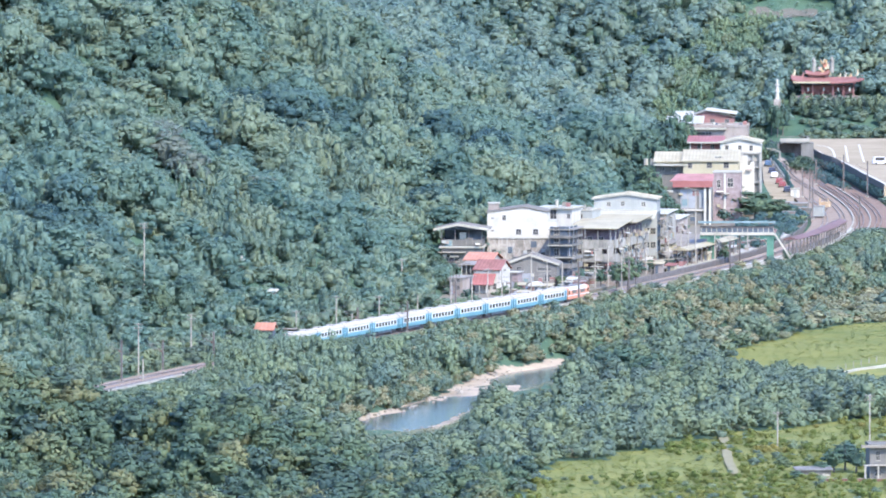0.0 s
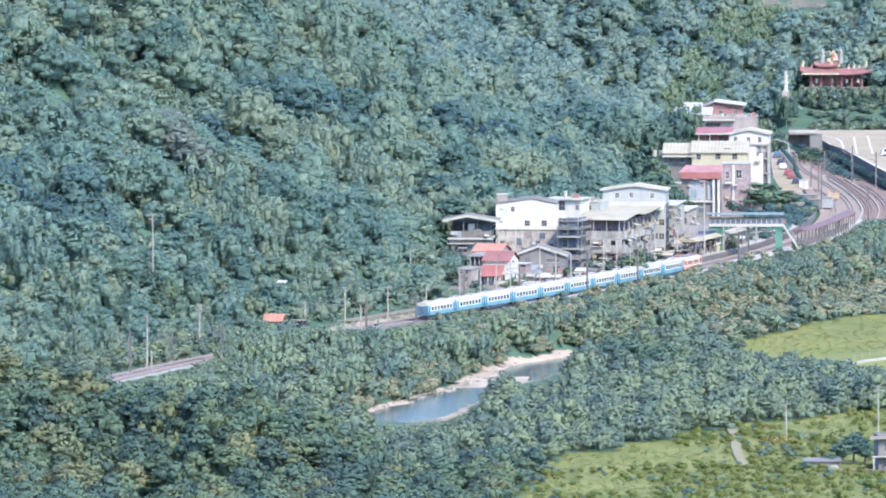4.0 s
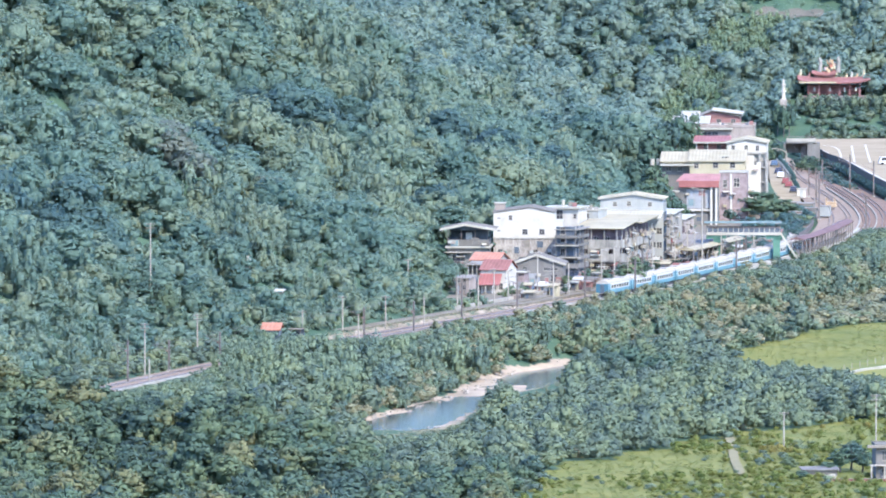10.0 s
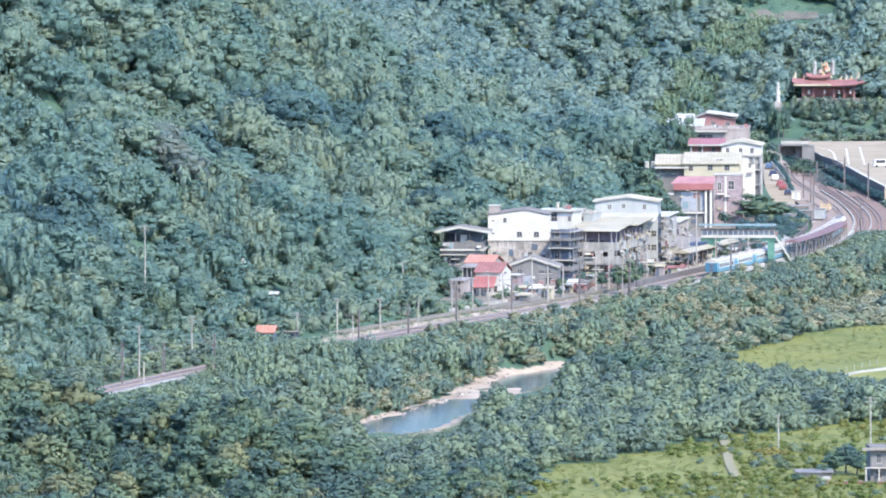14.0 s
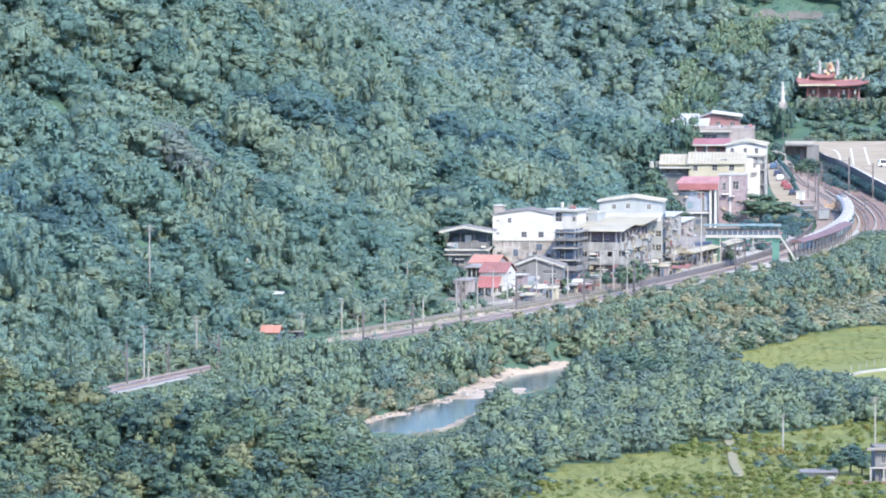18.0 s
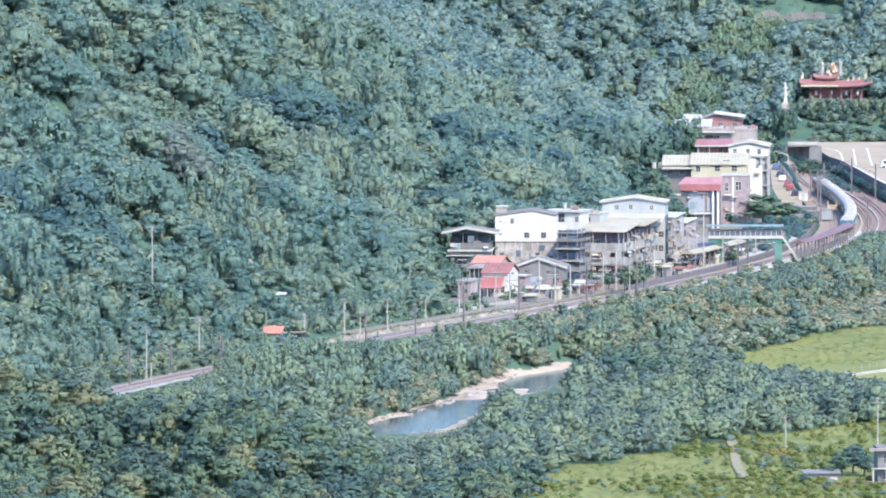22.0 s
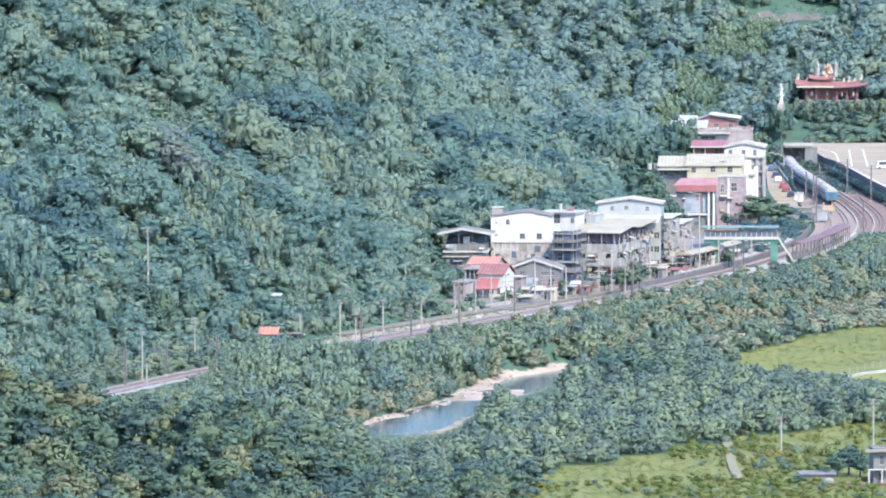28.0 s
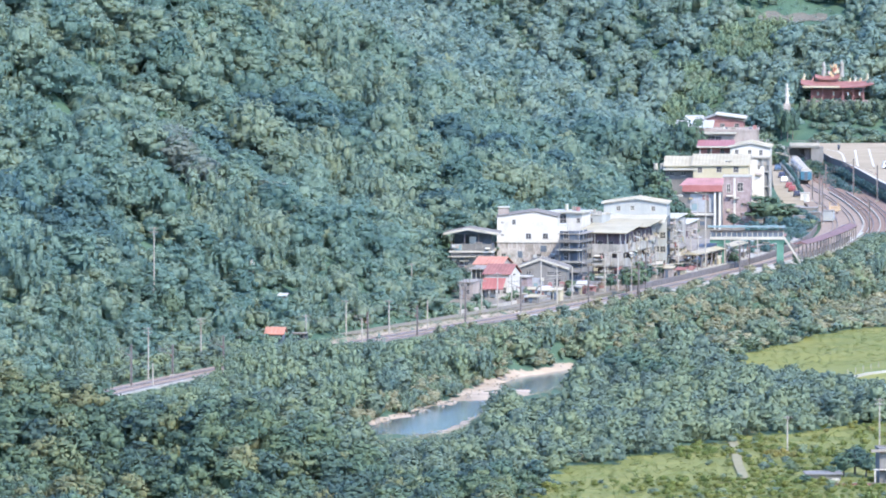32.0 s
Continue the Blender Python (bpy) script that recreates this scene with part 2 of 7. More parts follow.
def smooth_line(points, step=5.0):
    p = np.array(points, dtype=float)
    for _ in range(3):
        q = np.empty((2 * len(p) - 2, 2))
        q[0::2], q[1::2] = 0.75 * p[:-1] + 0.25 * p[1:], 0.25 * p[:-1] + 0.75 * p[1:]
        p = np.vstack([p[:1], q, p[-1:]])
    d = np.r_[0, np.cumsum(np.hypot(*np.diff(p, axis=0).T))]
    s = np.arange(0, d[-1], step)
    return np.c_[np.interp(s, d, p[:, 0]), np.interp(s, d, p[:, 1])], s


LINE, ALONG = smooth_line(TRACK)


def on_track(s, u=0.0, z=0.0):
    """The point at s metres along the track, u metres to its river side, with the heading in degrees from +y to +x."""
    x, y = np.interp(s, ALONG, LINE[:, 0]), np.interp(s, ALONG, LINE[:, 1])
    x2, y2 = np.interp(s + 2, ALONG, LINE[:, 0]), np.interp(s + 2, ALONG, LINE[:, 1])
    h = math.atan2(x2 - x, y2 - y)
    return x + u * math.cos(h), y - u * math.sin(h), z, math.degrees(h)


def s_at(y):
    return float(np.interp(y, LINE[:, 1], ALONG))


def track_x(y):
    return np.interp(y, LINE[:, 1], LINE[:, 0])


FAR_BANK = [(-60.0, -420.0), (-24.0, -330.0), (-13.7, -290.6), (-2.8, -251.1), (5.4, -212.6), (12.7, -163.4), (15.6, -133.1), (26.7, -102.4), (46.0, -50.0), (75.0, 60.0), (115.0, 200.0), (160.0, 900.0)]
NEAR_BANK = [(-45.0, -420.0), (-12.0, -332.0), (0.7, -307.2), (5.9, -270.0), (10.1, -226.2), (20.0, -190.0), (27.0, -165.0), (40.0, -115.0), (62.0, -40.0), (90.0, 60.0), (130.0, 200.0), (175.0, 900.0)]


def bank_x(line, y):
    r = np.array(line)
    return np.interp(y, r[:, 1], r[:, 0])


def shingle(x, y):
    """Width of the gravel beach beside the water."""
    far = np.interp(y, [-420, -330, -290, -262, -220, -176, -155, -138, -118, -100, -92], [1.0, 1.2, 1.5, 2.2, 3.2, 4.2, 3.0, 1.5, 1.4, 1.4, 0.2])
    near = np.interp(y, [-345, -330, -312, -290], [0.8, 3.5, 3.5, 0.8])
    return np.where(x < 0.5 * (bank_x(FAR_BANK, y) + bank_x(NEAR_BANK, y)), far, near)


def river_off(x, y):
    """Metres out of the water: negative in the channel."""
    wob = 1.2 * np.sin(y * 0.21) + 0.8 * np.sin(y * 0.47 + 1.0)
    return np.maximum(bank_x(FAR_BANK, y) + wob * 0.5 - x, x - bank_x(NEAR_BANK, y) - wob * 0.4) * 0.93


def car_park(x, y):
    """The raised paved square past the station."""
    return (y > 430) & (y < 712) & (x > np.interp(y, [430, 456, 570, 600, 664, 720], [112, 108, 101, 97, 95, 96])) & (x < 200)


def ramp(x, a, b):
    t = np.clip((x - a) / (b - a), 0, 1)
    return t * t * (3 - 2 * t)


def waves(x, y):
    return (np.sin(x * 0.051 + y * 0.023 + 1.0) * np.sin(y * 0.037 - x * 0.013) + 0.6 * np.sin(x * 0.11 + 2.0) * np.sin(y * 0.083 + 0.5)
            + 0.35 * np.sin(x * 0.23 + y * 0.11) * np.sin(y * 0.19 - x * 0.07 + 1.3))


CREST = [(-120, 14), (-84.0, 13.5), (-73.3, 10.3), (-62.6, 6.5), (-48.6, 5.5), (-35.8, 4.9), (-24.0, 0.6), (-14.4, -2.0), (-2.6, -5.3), (8.1, -9.0), (18.9, -13.0), (60, -32)]


def relief(x, y):
    """The height of the ground."""
    x, y = np.asarray(x, dtype=float), np.asarray(y, dtype=float)
    u = (x - track_x(y)) * 0.95
    w = waves(x, y)
    # hill on the town side of the line
    foot = np.interp(y, [-700, -420, -250, -120, -60, -10, 40, 130, 170, 240, 330, 420, 520, 620, 760], [16, 16, 17, 14, 17, 32, 40, 42, 40, 46, 52, 50, 46, 30, 22])
    rise = -u - foot
    hill = 0.50 * np.maximum(rise, 0) + 7.5 * w * ramp(rise, 8, 80) + 0.0006 * np.maximum(rise, 0) ** 2
    gully = 1 - np.abs(np.sin((y + 0.55 * x) * 0.027 + 0.9 + 0.5 * np.sin(x * 0.03)))
    hill = hill - 10.0 * gully ** 2 * ramp(rise, 15, 75)
    hill = np.minimum(hill, 130 + 6 * w)
    back = 0.33 * np.maximum(y - 698, 0) + 0.10 * np.maximum(y - 760, 0) + 5 * w * ramp(y, 760, 860)
    z = np.maximum(hill, np.minimum(back, 150 + 6 * w))
    bed = 0.9 * (1 - ramp(u, 3.6, 5.0 + 8.5 * ramp(y, 275, 295))) * ramp(u, -9.5, -8.0) * (y < 650)
    knoll = 12.0 * ramp(y, 372, 425) * ramp(y, 560, 480) * ramp(x, 84, 76)
    z = np.where(u < -8, np.maximum(z, knoll), z)
    # bank down to the river flats
    flats = -6.0 * ramp(u, 5, 24) + 0.25 * w * ramp(u, 10, 30)
    z = np.where(u > 0, np.maximum(flats, np.where(y > 640, back, flats)), z)
    off = river_off(x, y)
    beach = shingle(x, y)
    z = np.where(u > 4, z - 3.1 * (1 - ramp(off, beach + 0.8, beach + 6.5)) - 1.1 * (1 - ramp(off, -1.2, 0.6)), z)
    z = z - np.where(u > 0, 0.9 * (1 - ramp(u, 3.6, 5.0)) + 0.9 * ramp(y, 275, 295) * (1 - ramp(y, 630, 650)) * (1 - ramp(u, 12.5, 14.0)) * ramp(u, 3.6, 5.0), bed)
    z = z - np.where(x > bank_x(NEAR_BANK, y) - 2, 2.6 * (1 - ramp(off, 26, 60)) * ramp(off, 3.0, 9.0) * (u > 15) * ramp(y, -90, -150), 0)
    # gravel bar that parts the two pools
    bar = np.exp(-(((x - 11.0) / 9.5) ** 4 + ((y + 196 - 1.4 * (x - 9)) / 17.0) ** 4))
    z = np.where((x > -2) & (x < 25) & (y > -240) & (y < -140) & (u > 15), np.maximum(z, -10.2 + (1.45 + 0.12 * np.sin(x * 0.9 + y * 0.3)) * bar), z)
    # wooded spur below the viewpoint
    cx = np.array([c[0] for c in CREST])
    cz = np.array([c[1] for c in CREST])
    top = np.interp(x, cx, cz)
    spur = top - 0.30 * np.maximum(-540 - y, 0) - 0.33 * np.maximum(y + 540, 0) + 2.0 * w
    spur = np.where(y < -1100, -60, spur)
    return np.maximum(z, np.maximum(spur, -60) + 0 * z)


# ---------------------------------------------------------------- ground
gx = np.r_[np.linspace(-4000, -260, 14), np.arange(-240, -60, 4.0), np.arange(-60, 130, 2.0), np.arange(130, 260, 4.0), np.linspace(270, 4000, 14)]
gy = np.r_[np.sort(np.r_[np.linspace(-5000, -760, 14), -3800, -3750, -3700]), np.arange(-740, 1300, 4.0), np.linspace(1320, 5000, 14)]
GX, GY = np.meshgrid(gx, gy)
GZ = relief(GX, GY)
# the hill on which the viewer stands
GZ = np.where(GY < -800, np.maximum(GZ, EYE[2] - 1.7 - 0.3 * np.hypot(GX, GY + 3750)), GZ)
GX, GY = GX.ravel(), GY.ravel()
nx, ny = len(gx), len(gy)
ij = (np.arange(ny - 1)[:, None] * nx + np.arange(nx - 1)[None, :]).ravel()
ground_me = bulk("ground", np.c_[GX, GY, GZ.ravel()], np.c_[ij, ij + 1, ij + nx + 1, ij + nx], SOIL)
ground = tagged(new("ground", ground_me), "rolling green valley ground under dense undergrowth", "ground", kind="structure")
def field_mask(x, y):
    """Positive inside the meadows across the river, in metres from the edge."""
    wob = 2.5 * np.sin(y * 0.16 + x * 0.1) + 1.5 * np.sin(y * 0.4 + 2)
    near = np.minimum(np.minimum(x - np.interp(y, [-640, -500, -470, -440, -395, -372, -336], [15, 18, 28, 40, 54, 66, 92]) + wob, (-332 - y) * 0.3), (y + 800) * 0.3)
    far = np.minimum(np.minimum(x - np.interp(y, [-225, -165, -145, -128, -91, -31, 8], [93, 73, 63, 62, 66, 82, 99]) + wob * 0.5, (8 - y) * 0.3), (y + 226) * 0.3)
    return np.maximum(near, far)


cover = ground_me.color_attributes.new("cover", "FLOAT_COLOR", "POINT")
off = river_off(GX, GY)
tint = np.zeros((len(GX), 4), dtype=np.float32)
tint[:, 0] = np.clip(field_mask(GX, GY) / 6 + 0.5, 0, 1)
tint[:, 1] = np.clip((shingle(GX, GY) + 1.5 + 0.6 * np.sin(GY * 0.07) - off) / 3 + 0.5, 0, 1) * ((GY > -420) & (GY < -92))
side = (GX - track_x(GY)) * 0.95
tint[:, 1] = np.maximum(tint[:, 1], 0.62 * ((side < -7) & (side > -11) & (GY > -200) & (GY < 20)))
tint[:, 3] = 1
cover.data.foreach_set("color", tint.ravel())
ground_me.polygons.foreach_set("use_smooth", np.ones(len(ij), dtype=bool))


def strip(name, pts, u0, u1, z, material, label, category, thick=0.5, kind="structure"):
    """A band beside a line of (x, y, heading), between u0 and u1 metres off it."""
    vs, fs = [], []
    for x, y, h in pts:
        for u, zz in ((u0, z - thick), (u0, z), (u1, z), (u1, z - thick)):
            vs.append((x + u * math.cos(h), y - u * math.sin(h), zz))
    for i in range(len(pts) - 1):
        a, b = 4 * i, 4 * i + 4
        for k in range(3):
            fs.append((a + k, b + k, b + k + 1, a + k + 1))
    return tagged(link(name, vs, fs, material), label, category, kind=kind)


def track_pts(y0, y1, step=4.0):
    out = []
    for s in np.arange(s_at(y0), s_at(y1), step):
        x, y, _, h = on_track(s)
        out.append((x, y, radians(h)))
    return out


strip("railway_bed", track_pts(-690, 880), -7.5, 3.2, -0.25, GREYBALLAST, "grey-brown ballast bed of the double railway line", "railway bed", 1.5)
for u, end in ((-0.53, 880), (0.53, 880), (-4.73, 455), (-3.67, 455)):
    strip("rail", track_pts(-690, end, 6.0), u - 0.05, u + 0.05, 0.0, STEEL, "worn steel rail on the ballast", "rail", 0.16)
vs = []
for y in np.arange(-430, 300, 10.0):
    vs += [(float(bank_x(FAR_BANK, y)) - 4, y, -9.2), (float(bank_x(NEAR_BANK, y)) + 4, y, -9.2)]
water = tagged(link("water", vs, [(2 * i, 2 * i + 1, 2 * i + 3, 2 * i + 2) for i in range(len(vs) // 2 - 1)],
               surf("river_water", (0.062, 0.072, 0.072), (0.090, 0.100, 0.098), 0.1, 0.12, 0.05, spec=0.32)), "still grey-blue shallow river water between gravel banks", "river", kind="structure")
for ya, yb in ((-140, 30),):
    strip("road", track_pts(ya, yb), -14.5, -10.8, 0.4, ASPHALT, "grey asphalt lane beside the railway", "road", 1.5)


# ---------------------------------------------------------------- woods
rng = np.random.default_rng(7)


def wound(qs, ns):
    """Turns each leaf so that its winding agrees with the way it faces."""
    qs, ns = np.array(qs), np.array(ns)
    g = np.cross(qs[:, 2] - qs[:, 0], qs[:, 3] - qs[:, 1])
    flip = (g * ns.mean(axis=1)).sum(axis=1) < 0
    qs[flip], ns[flip] = qs[flip][:, ::-1], ns[flip][:, ::-1]
    return qs, ns


CUBE_SIDES = [(0, 1, 2), (1, 2, 0), (2, 0, 1)]


def ball(cells=2):
    """Quads of a unit ball, from a cube with cells squares to an edge."""
    qs = []
    for o, u, v in CUBE_SIDES:
        for sign in (-1, 1):
            for i in range(cells):
                for j in range(cells):
                    q = np.zeros((4, 3))
                    for k, (di, dj) in enumerate(((0, 0), (1, 0), (1, 1), (0, 1))):
                        q[k, o], q[k, u], q[k, v] = sign, math.tan(0.7854 * (2 * (i + di) / cells - 1)), math.tan(0.7854 * (2 * (j + dj) / cells - 1))
                    qs.append(q / np.linalg.norm(q, axis=1)[:, None])
    return np.array(qs)


BALL = {k: ball(k) for k in (1, 2, 3)}


def leaf_mass(r, cs, rs, leaves, size, cells=2, long=1.25, droop=0.0, soft=0.86, loose=0.07, core=0.87, up=0.3):
    """Leaf sprays over the outside of rounded lobes with centres cs and half-widths rs, and the dim mass within. Corners, and the way they face."""
    cs, rs = np.array(cs, dtype=float), np.array(rs, dtype=float)
    qs, ns = [], []
    for i, (c, rad) in enumerate(zip(cs, rs)):
        b = BALL[cells]
        wob = 1 + 0.20 * np.sin(b[..., :1] * 4.1 + i) * np.sin(b[..., 1:2] * 3.7 + 2 * i) + 0.13 * np.sin(b[..., 2:] * 6.0 + 3 * i)
        q = c + b * rad * core * wob
        mid = q.mean(axis=1)
        deep = (np.linalg.norm((mid[:, None] - np.delete(cs, i, 0)[None]) / np.delete(rs, i, 0)[None], axis=2) < 0.8).any(axis=1) if len(cs) > 1 else np.zeros(len(mid), bool)
        ok = ~deep & (b.mean(axis=1)[:, 2] > -0.75)
        v = b / rad
        v = v / np.linalg.norm(v, axis=2)[..., None] + 0.7 * (q - np.array((0, 0, 0.38)))
        v = v / np.linalg.norm(v, axis=2)[..., None]
        qs.append(q[ok])
        ns.append(v[ok])
    area = rs[:, 0] * rs[:, 2]
    k = r.choice(len(cs), leaves * 4, p=area / area.sum())
    d = r.normal(size=(leaves * 4, 3))
    d[:, 2] = np.where(d[:, 2] < -0.5, -d[:, 2], d[:, 2])
    d /= np.linalg.norm(d, axis=1)[:, None]
    p = cs[k] + d * rs[k] * (r.uniform(0.9, 1.0 + loose, len(k)) + loose * (r.uniform(size=len(k)) < 0.12))[:, None]
    inside = (np.linalg.norm((p[:, None] - cs[None]) / rs[None], axis=2) < 0.86).any(axis=1)
    p, d, kk = p[~inside][:leaves], d[~inside][:leaves], k[~inside][:leaves]
    n = len(p)
    out = d / rs[kk]
    out /= np.linalg.norm(out, axis=1)[:, None]
    face = out + r.normal(size=(n, 3)) * 0.45 + np.array((0, 0, up))
    face /= np.linalg.norm(face, axis=1)[:, None]
    hang = r.normal(size=(n, 3)) + droop * np.array((0, 0, -3.0)) + droop * out
    t = hang - (hang * face).sum(axis=1)[:, None] * face
    t /= np.linalg.norm(t, axis=1)[:, None]
    b = np.cross(face, t)
    h = size * r.uniform(0.6, 1.35, n)[:, None]
    j = lambda: r.uniform(0.7, 1.25, n)[:, None]
    qs.append(np.stack([p - t * h * long * j() - b * h * 0.25, p - b * h / long * j(), p + t * h * long * j() + b * h * 0.2, p + b * h / long * j()], axis=1))
    bulge = p - np.array((0, 0, 0.38))
    bulge /= np.linalg.norm(bulge, axis=1)[:, None] + 1e-6
    v = face * (1 - soft) + out * soft + bulge * 0.6 + np.array((0, 0, 0.1))
    v /= np.linalg.norm(v, axis=1)[:, None]
    ns.append(np.repeat(v[:, None], 4, axis=1))
    return wound(np.concatenate(qs), np.concatenate(ns))


def crown(seed, lobes=16, leaves=310, size=0.038, cells=1, flat=1.0, up=0.3):
    """A broadleaf crown about 1 wide and high, base at z = 0; flat below 1: spreading tiers."""
    r = np.random.default_rng(seed)
    cs, rs = [(r.uniform(-0.05, 0.05), r.uniform(-0.05, 0.05), 0.46)], [(0.30, 0.30, 0.36)]
    for i in range(lobes - 1):
        a, d = 2.4 * i + r.uniform(-0.4, 0.4), 0.38 * math.sqrt((i + 0.6) / lobes)
        w = r.uniform(0.10, 0.185)
        cs.append((d * math.cos(a), d * math.sin(a), 0.80 - 1.35 * d ** 1.3 + r.uniform(-0.16, 0.10)))
        rs.append((w * r.uniform(0.9, 1.15), w * r.uniform(0.9, 1.15), w * flat * r.uniform(0.8, 1.1)))
    return leaf_mass(r, cs, rs, leaves, size, cells, up=up)


def plume(seed, stems=9, leaves=230, size=0.032, cells=1):
    """A bamboo clump about 1 wide and high: tall feathery plumes that lean out and droop at their tips."""
    r = np.random.default_rng(seed)
    cs, rs = [], []
    for i in range(stems):
        a, lean, top = 2.4 * i + r.uniform(-0.5, 0.5), 0.40 * math.sqrt((i + 0.3) / stems), r.uniform(0.6, 0.95)
        for f in (0.6, 1.0):
            w = r.uniform(0.09, 0.14) * (1.35 - 0.55 * f)
            cs.append((math.cos(a) * lean * f ** 1.6, math.sin(a) * lean * f ** 1.6, top * (f - 0.10 * f ** 4)))
            rs.append((w, w, w * r.uniform(1.3, 1.9)))
    return leaf_mass(r, cs, rs, leaves, size, cells, 1.55, 0.35, 0.6, 0.2, 0.8)


def bush(seed, lobes=3, leaves=34, size=0.066):
    """Low rounded growth about 1 wide and high."""
    r = np.random.default_rng(seed)
    cs, rs = [], []
    for i in range(lobes):
        a, d, w = 2.4 * i + r.uniform(-0.4, 0.4), 0.32 * math.sqrt(i / lobes), r.uniform(0.18, 0.27)
        cs.append((d * math.cos(a), d * math.sin(a), r.uniform(0.35, 0.7) - 0.4 * d))
        rs.append((w, w, w * r.uniform(1.0, 1.5)))
    return leaf_mass(r, cs, rs, leaves, size, 1, 1.4, 0.2, 0.6, 0.2, 0.9)


def grass(seed, stems=8, leaves=4):
    """A tuft of arching blades, about 1 wide and high."""
    r = np.random.default_rng(seed)
    n = stems * leaves
    a, lean, f = np.repeat(r.uniform(0, 6.283, stems), leaves), np.repeat(r.uniform(0.1, 0.5, stems), leaves), r.uniform(0.1, 1.0, n)
    out = np.c_[np.cos(a), np.sin(a), np.zeros(n)]
    p = out * (lean * f ** 2)[:, None] + r.normal(size=(n, 3)) * np.array((0.14, 0.14, 0.02)) + np.c_[np.zeros(n), np.zeros(n), f * np.repeat(r.uniform(0.5, 1.0, stems), leaves)]
    o = out * 0.5 + r.normal(size=(n, 3)) * 0.4 + np.array((0, 0, 0.5))
    o /= np.linalg.norm(o, axis=1)[:, None]
    sd = np.cross(o, r.normal(size=(n, 3)) * 0.4 + np.array((0, 0, 1.0)))
    sd /= np.linalg.norm(sd, axis=1)[:, None]
    ln, wd = r.uniform(0.10, 0.20, n)[:, None], r.uniform(0.035, 0.07, n)[:, None]
    q = np.stack([p - sd * wd, p + o * ln * 0.5 - sd * wd * 0.6, p + o * ln + sd * wd * 0.3, p + sd * wd], axis=1)
    up = np.cross(q[:, 2] - q[:, 0], q[:, 3] - q[:, 1])
    up /= np.linalg.norm(up, axis=1)[:, None]
    up = np.where((up[:, 2] < 0)[:, None], -up, up) * 0.5 + np.array((0, 0, 0.6))
    return wound(q, np.repeat(up[:, None], 4, axis=1))


KINDS = ((0.95, 350, 0.030, 0.15), (0.55, 270, 0.039, 0.8), (0.70, 300, 0.034, 0.5))
CROWNS = [crown(i, 12 + i % 5, KINDS[i % 3][1], KINDS[i % 3][2], 1, KINDS[i % 3][0], KINDS[i % 3][3]) for i in range(9)]
GREAT = [crown(120 + i, 17 + i % 4, 470, (0.024, 0.030, 0.027)[i % 3], 1, (0.95, 0.6, 0.75)[i % 3], (0.15, 0.7, 0.45)[i % 3]) for i in range(6)]
MID = [crown(60 + i, 9, 190, 0.044, 1, (1.0, 0.6)[i % 2], (0.2, 0.7)[i % 2]) for i in range(7)]
SMALL = [crown(40 + i, 6, 80, 0.062, 1, (1.0, 0.7)[i % 2], 0.4) for i in range(6)]
BUSH = [bush(90 + i) for i in range(5)]
TUFT = [grass(80 + i) for i in range(4)]
PLUMES = [plume(20 + i) for i in range(5)]


def stand(name, spots, templates, material, label, category):
    """One mesh of many crowns. spots: x, y, z, width, height."""
    out, facing = [], []
    for i, (x, y, z, w, h) in enumerate(spots):
        q, n = templates[i % len(templates)]
        a = rng.uniform(0, 6.283)
        c, s = math.cos(a), math.sin(a)
        turn = np.array(((c, -s, 0), (s, c, 0), (0, 0, 1)), dtype=np.float32)
        p = q @ turn.T * np.array((w, w, h)) + np.array((x, y, z))
        out.append(p.reshape(-1, 3).astype(np.float32))
        facing.append((n @ turn.T).reshape(-1, 3).astype(np.float32))
    v = np.concatenate(out)
    me = bulk(name, v, np.arange(len(v)).reshape(-1, 4), material, np.concatenate(facing))
    tone = me.attributes.new("tone", "FLOAT", "POINT")
    tone.data.foreach_set("value", np.repeat(rng.uniform(0, 1, len(out)), [len(o) for o in out]).astype(np.float32))
    return tagged(new(name, me), label, category, kind="stuff")


def scatter(x0, x1, y0, y1, step, keep):
    xs, ys = np.meshgrid(np.arange(x0, x1, step), np.arange(y0, y1, step))
    xs = xs.ravel() + rng.uniform(-0.4, 0.4, xs.size) * step
    ys = ys.ravel() + rng.uniform(-0.4, 0.4, ys.size) * step
    k = keep(xs, ys)
    return xs[k], ys[k]


def wedge(x, y, margin=10):
    """The stretch of the valley that opens towards the viewpoint."""
    return np.abs(x) < 0.0262 * (y + 3750) + margin


def town(x, y):
    """Ground kept free for the line, houses, yards and street."""
    u = (x - track_x(y)) * 0.95
    foot = np.interp(y, [-700, -250, -120, -60, -10, 40, 130, 170, 240, 330, 420, 520, 620, 760], [17, 18, 15, 18, 33, 41, 43, 41, 47, 47, 44, 36, 16, 0]) - 60 * (y > 640)
    return (u < 4) & (u > -foot)


def lifted(xs, ys, wmin, wmax, hmin, hmax, sink=0.1):
    n = len(xs)
    w = wmin + (wmax - wmin) * rng.uniform(0, 1, n) ** 1.6
    h = w * rng.uniform(hmin, hmax, n)
    return np.c_[xs, ys, relief(xs, ys) - h * sink, w, h]


def hillside(x, y):
    yard = (x > -2) & (x < 14) & (y > 36) & (y < 78)
    return wedge(x, y) & ((x - track_x(y)) < 0) & ~town(x, y) & ~yard & (relief(x, y) < 68 - 0.0375 * y) & (relief(x, y) > 0.2)


hx, hy = scatter(-130, 130, -420, 420, 7.8, hillside)
hill_spots = lifted(hx, hy, 7.5, 17.0, 0.75, 1.15)
edge = -((hx - track_x(hy)) * 0.95) - 24
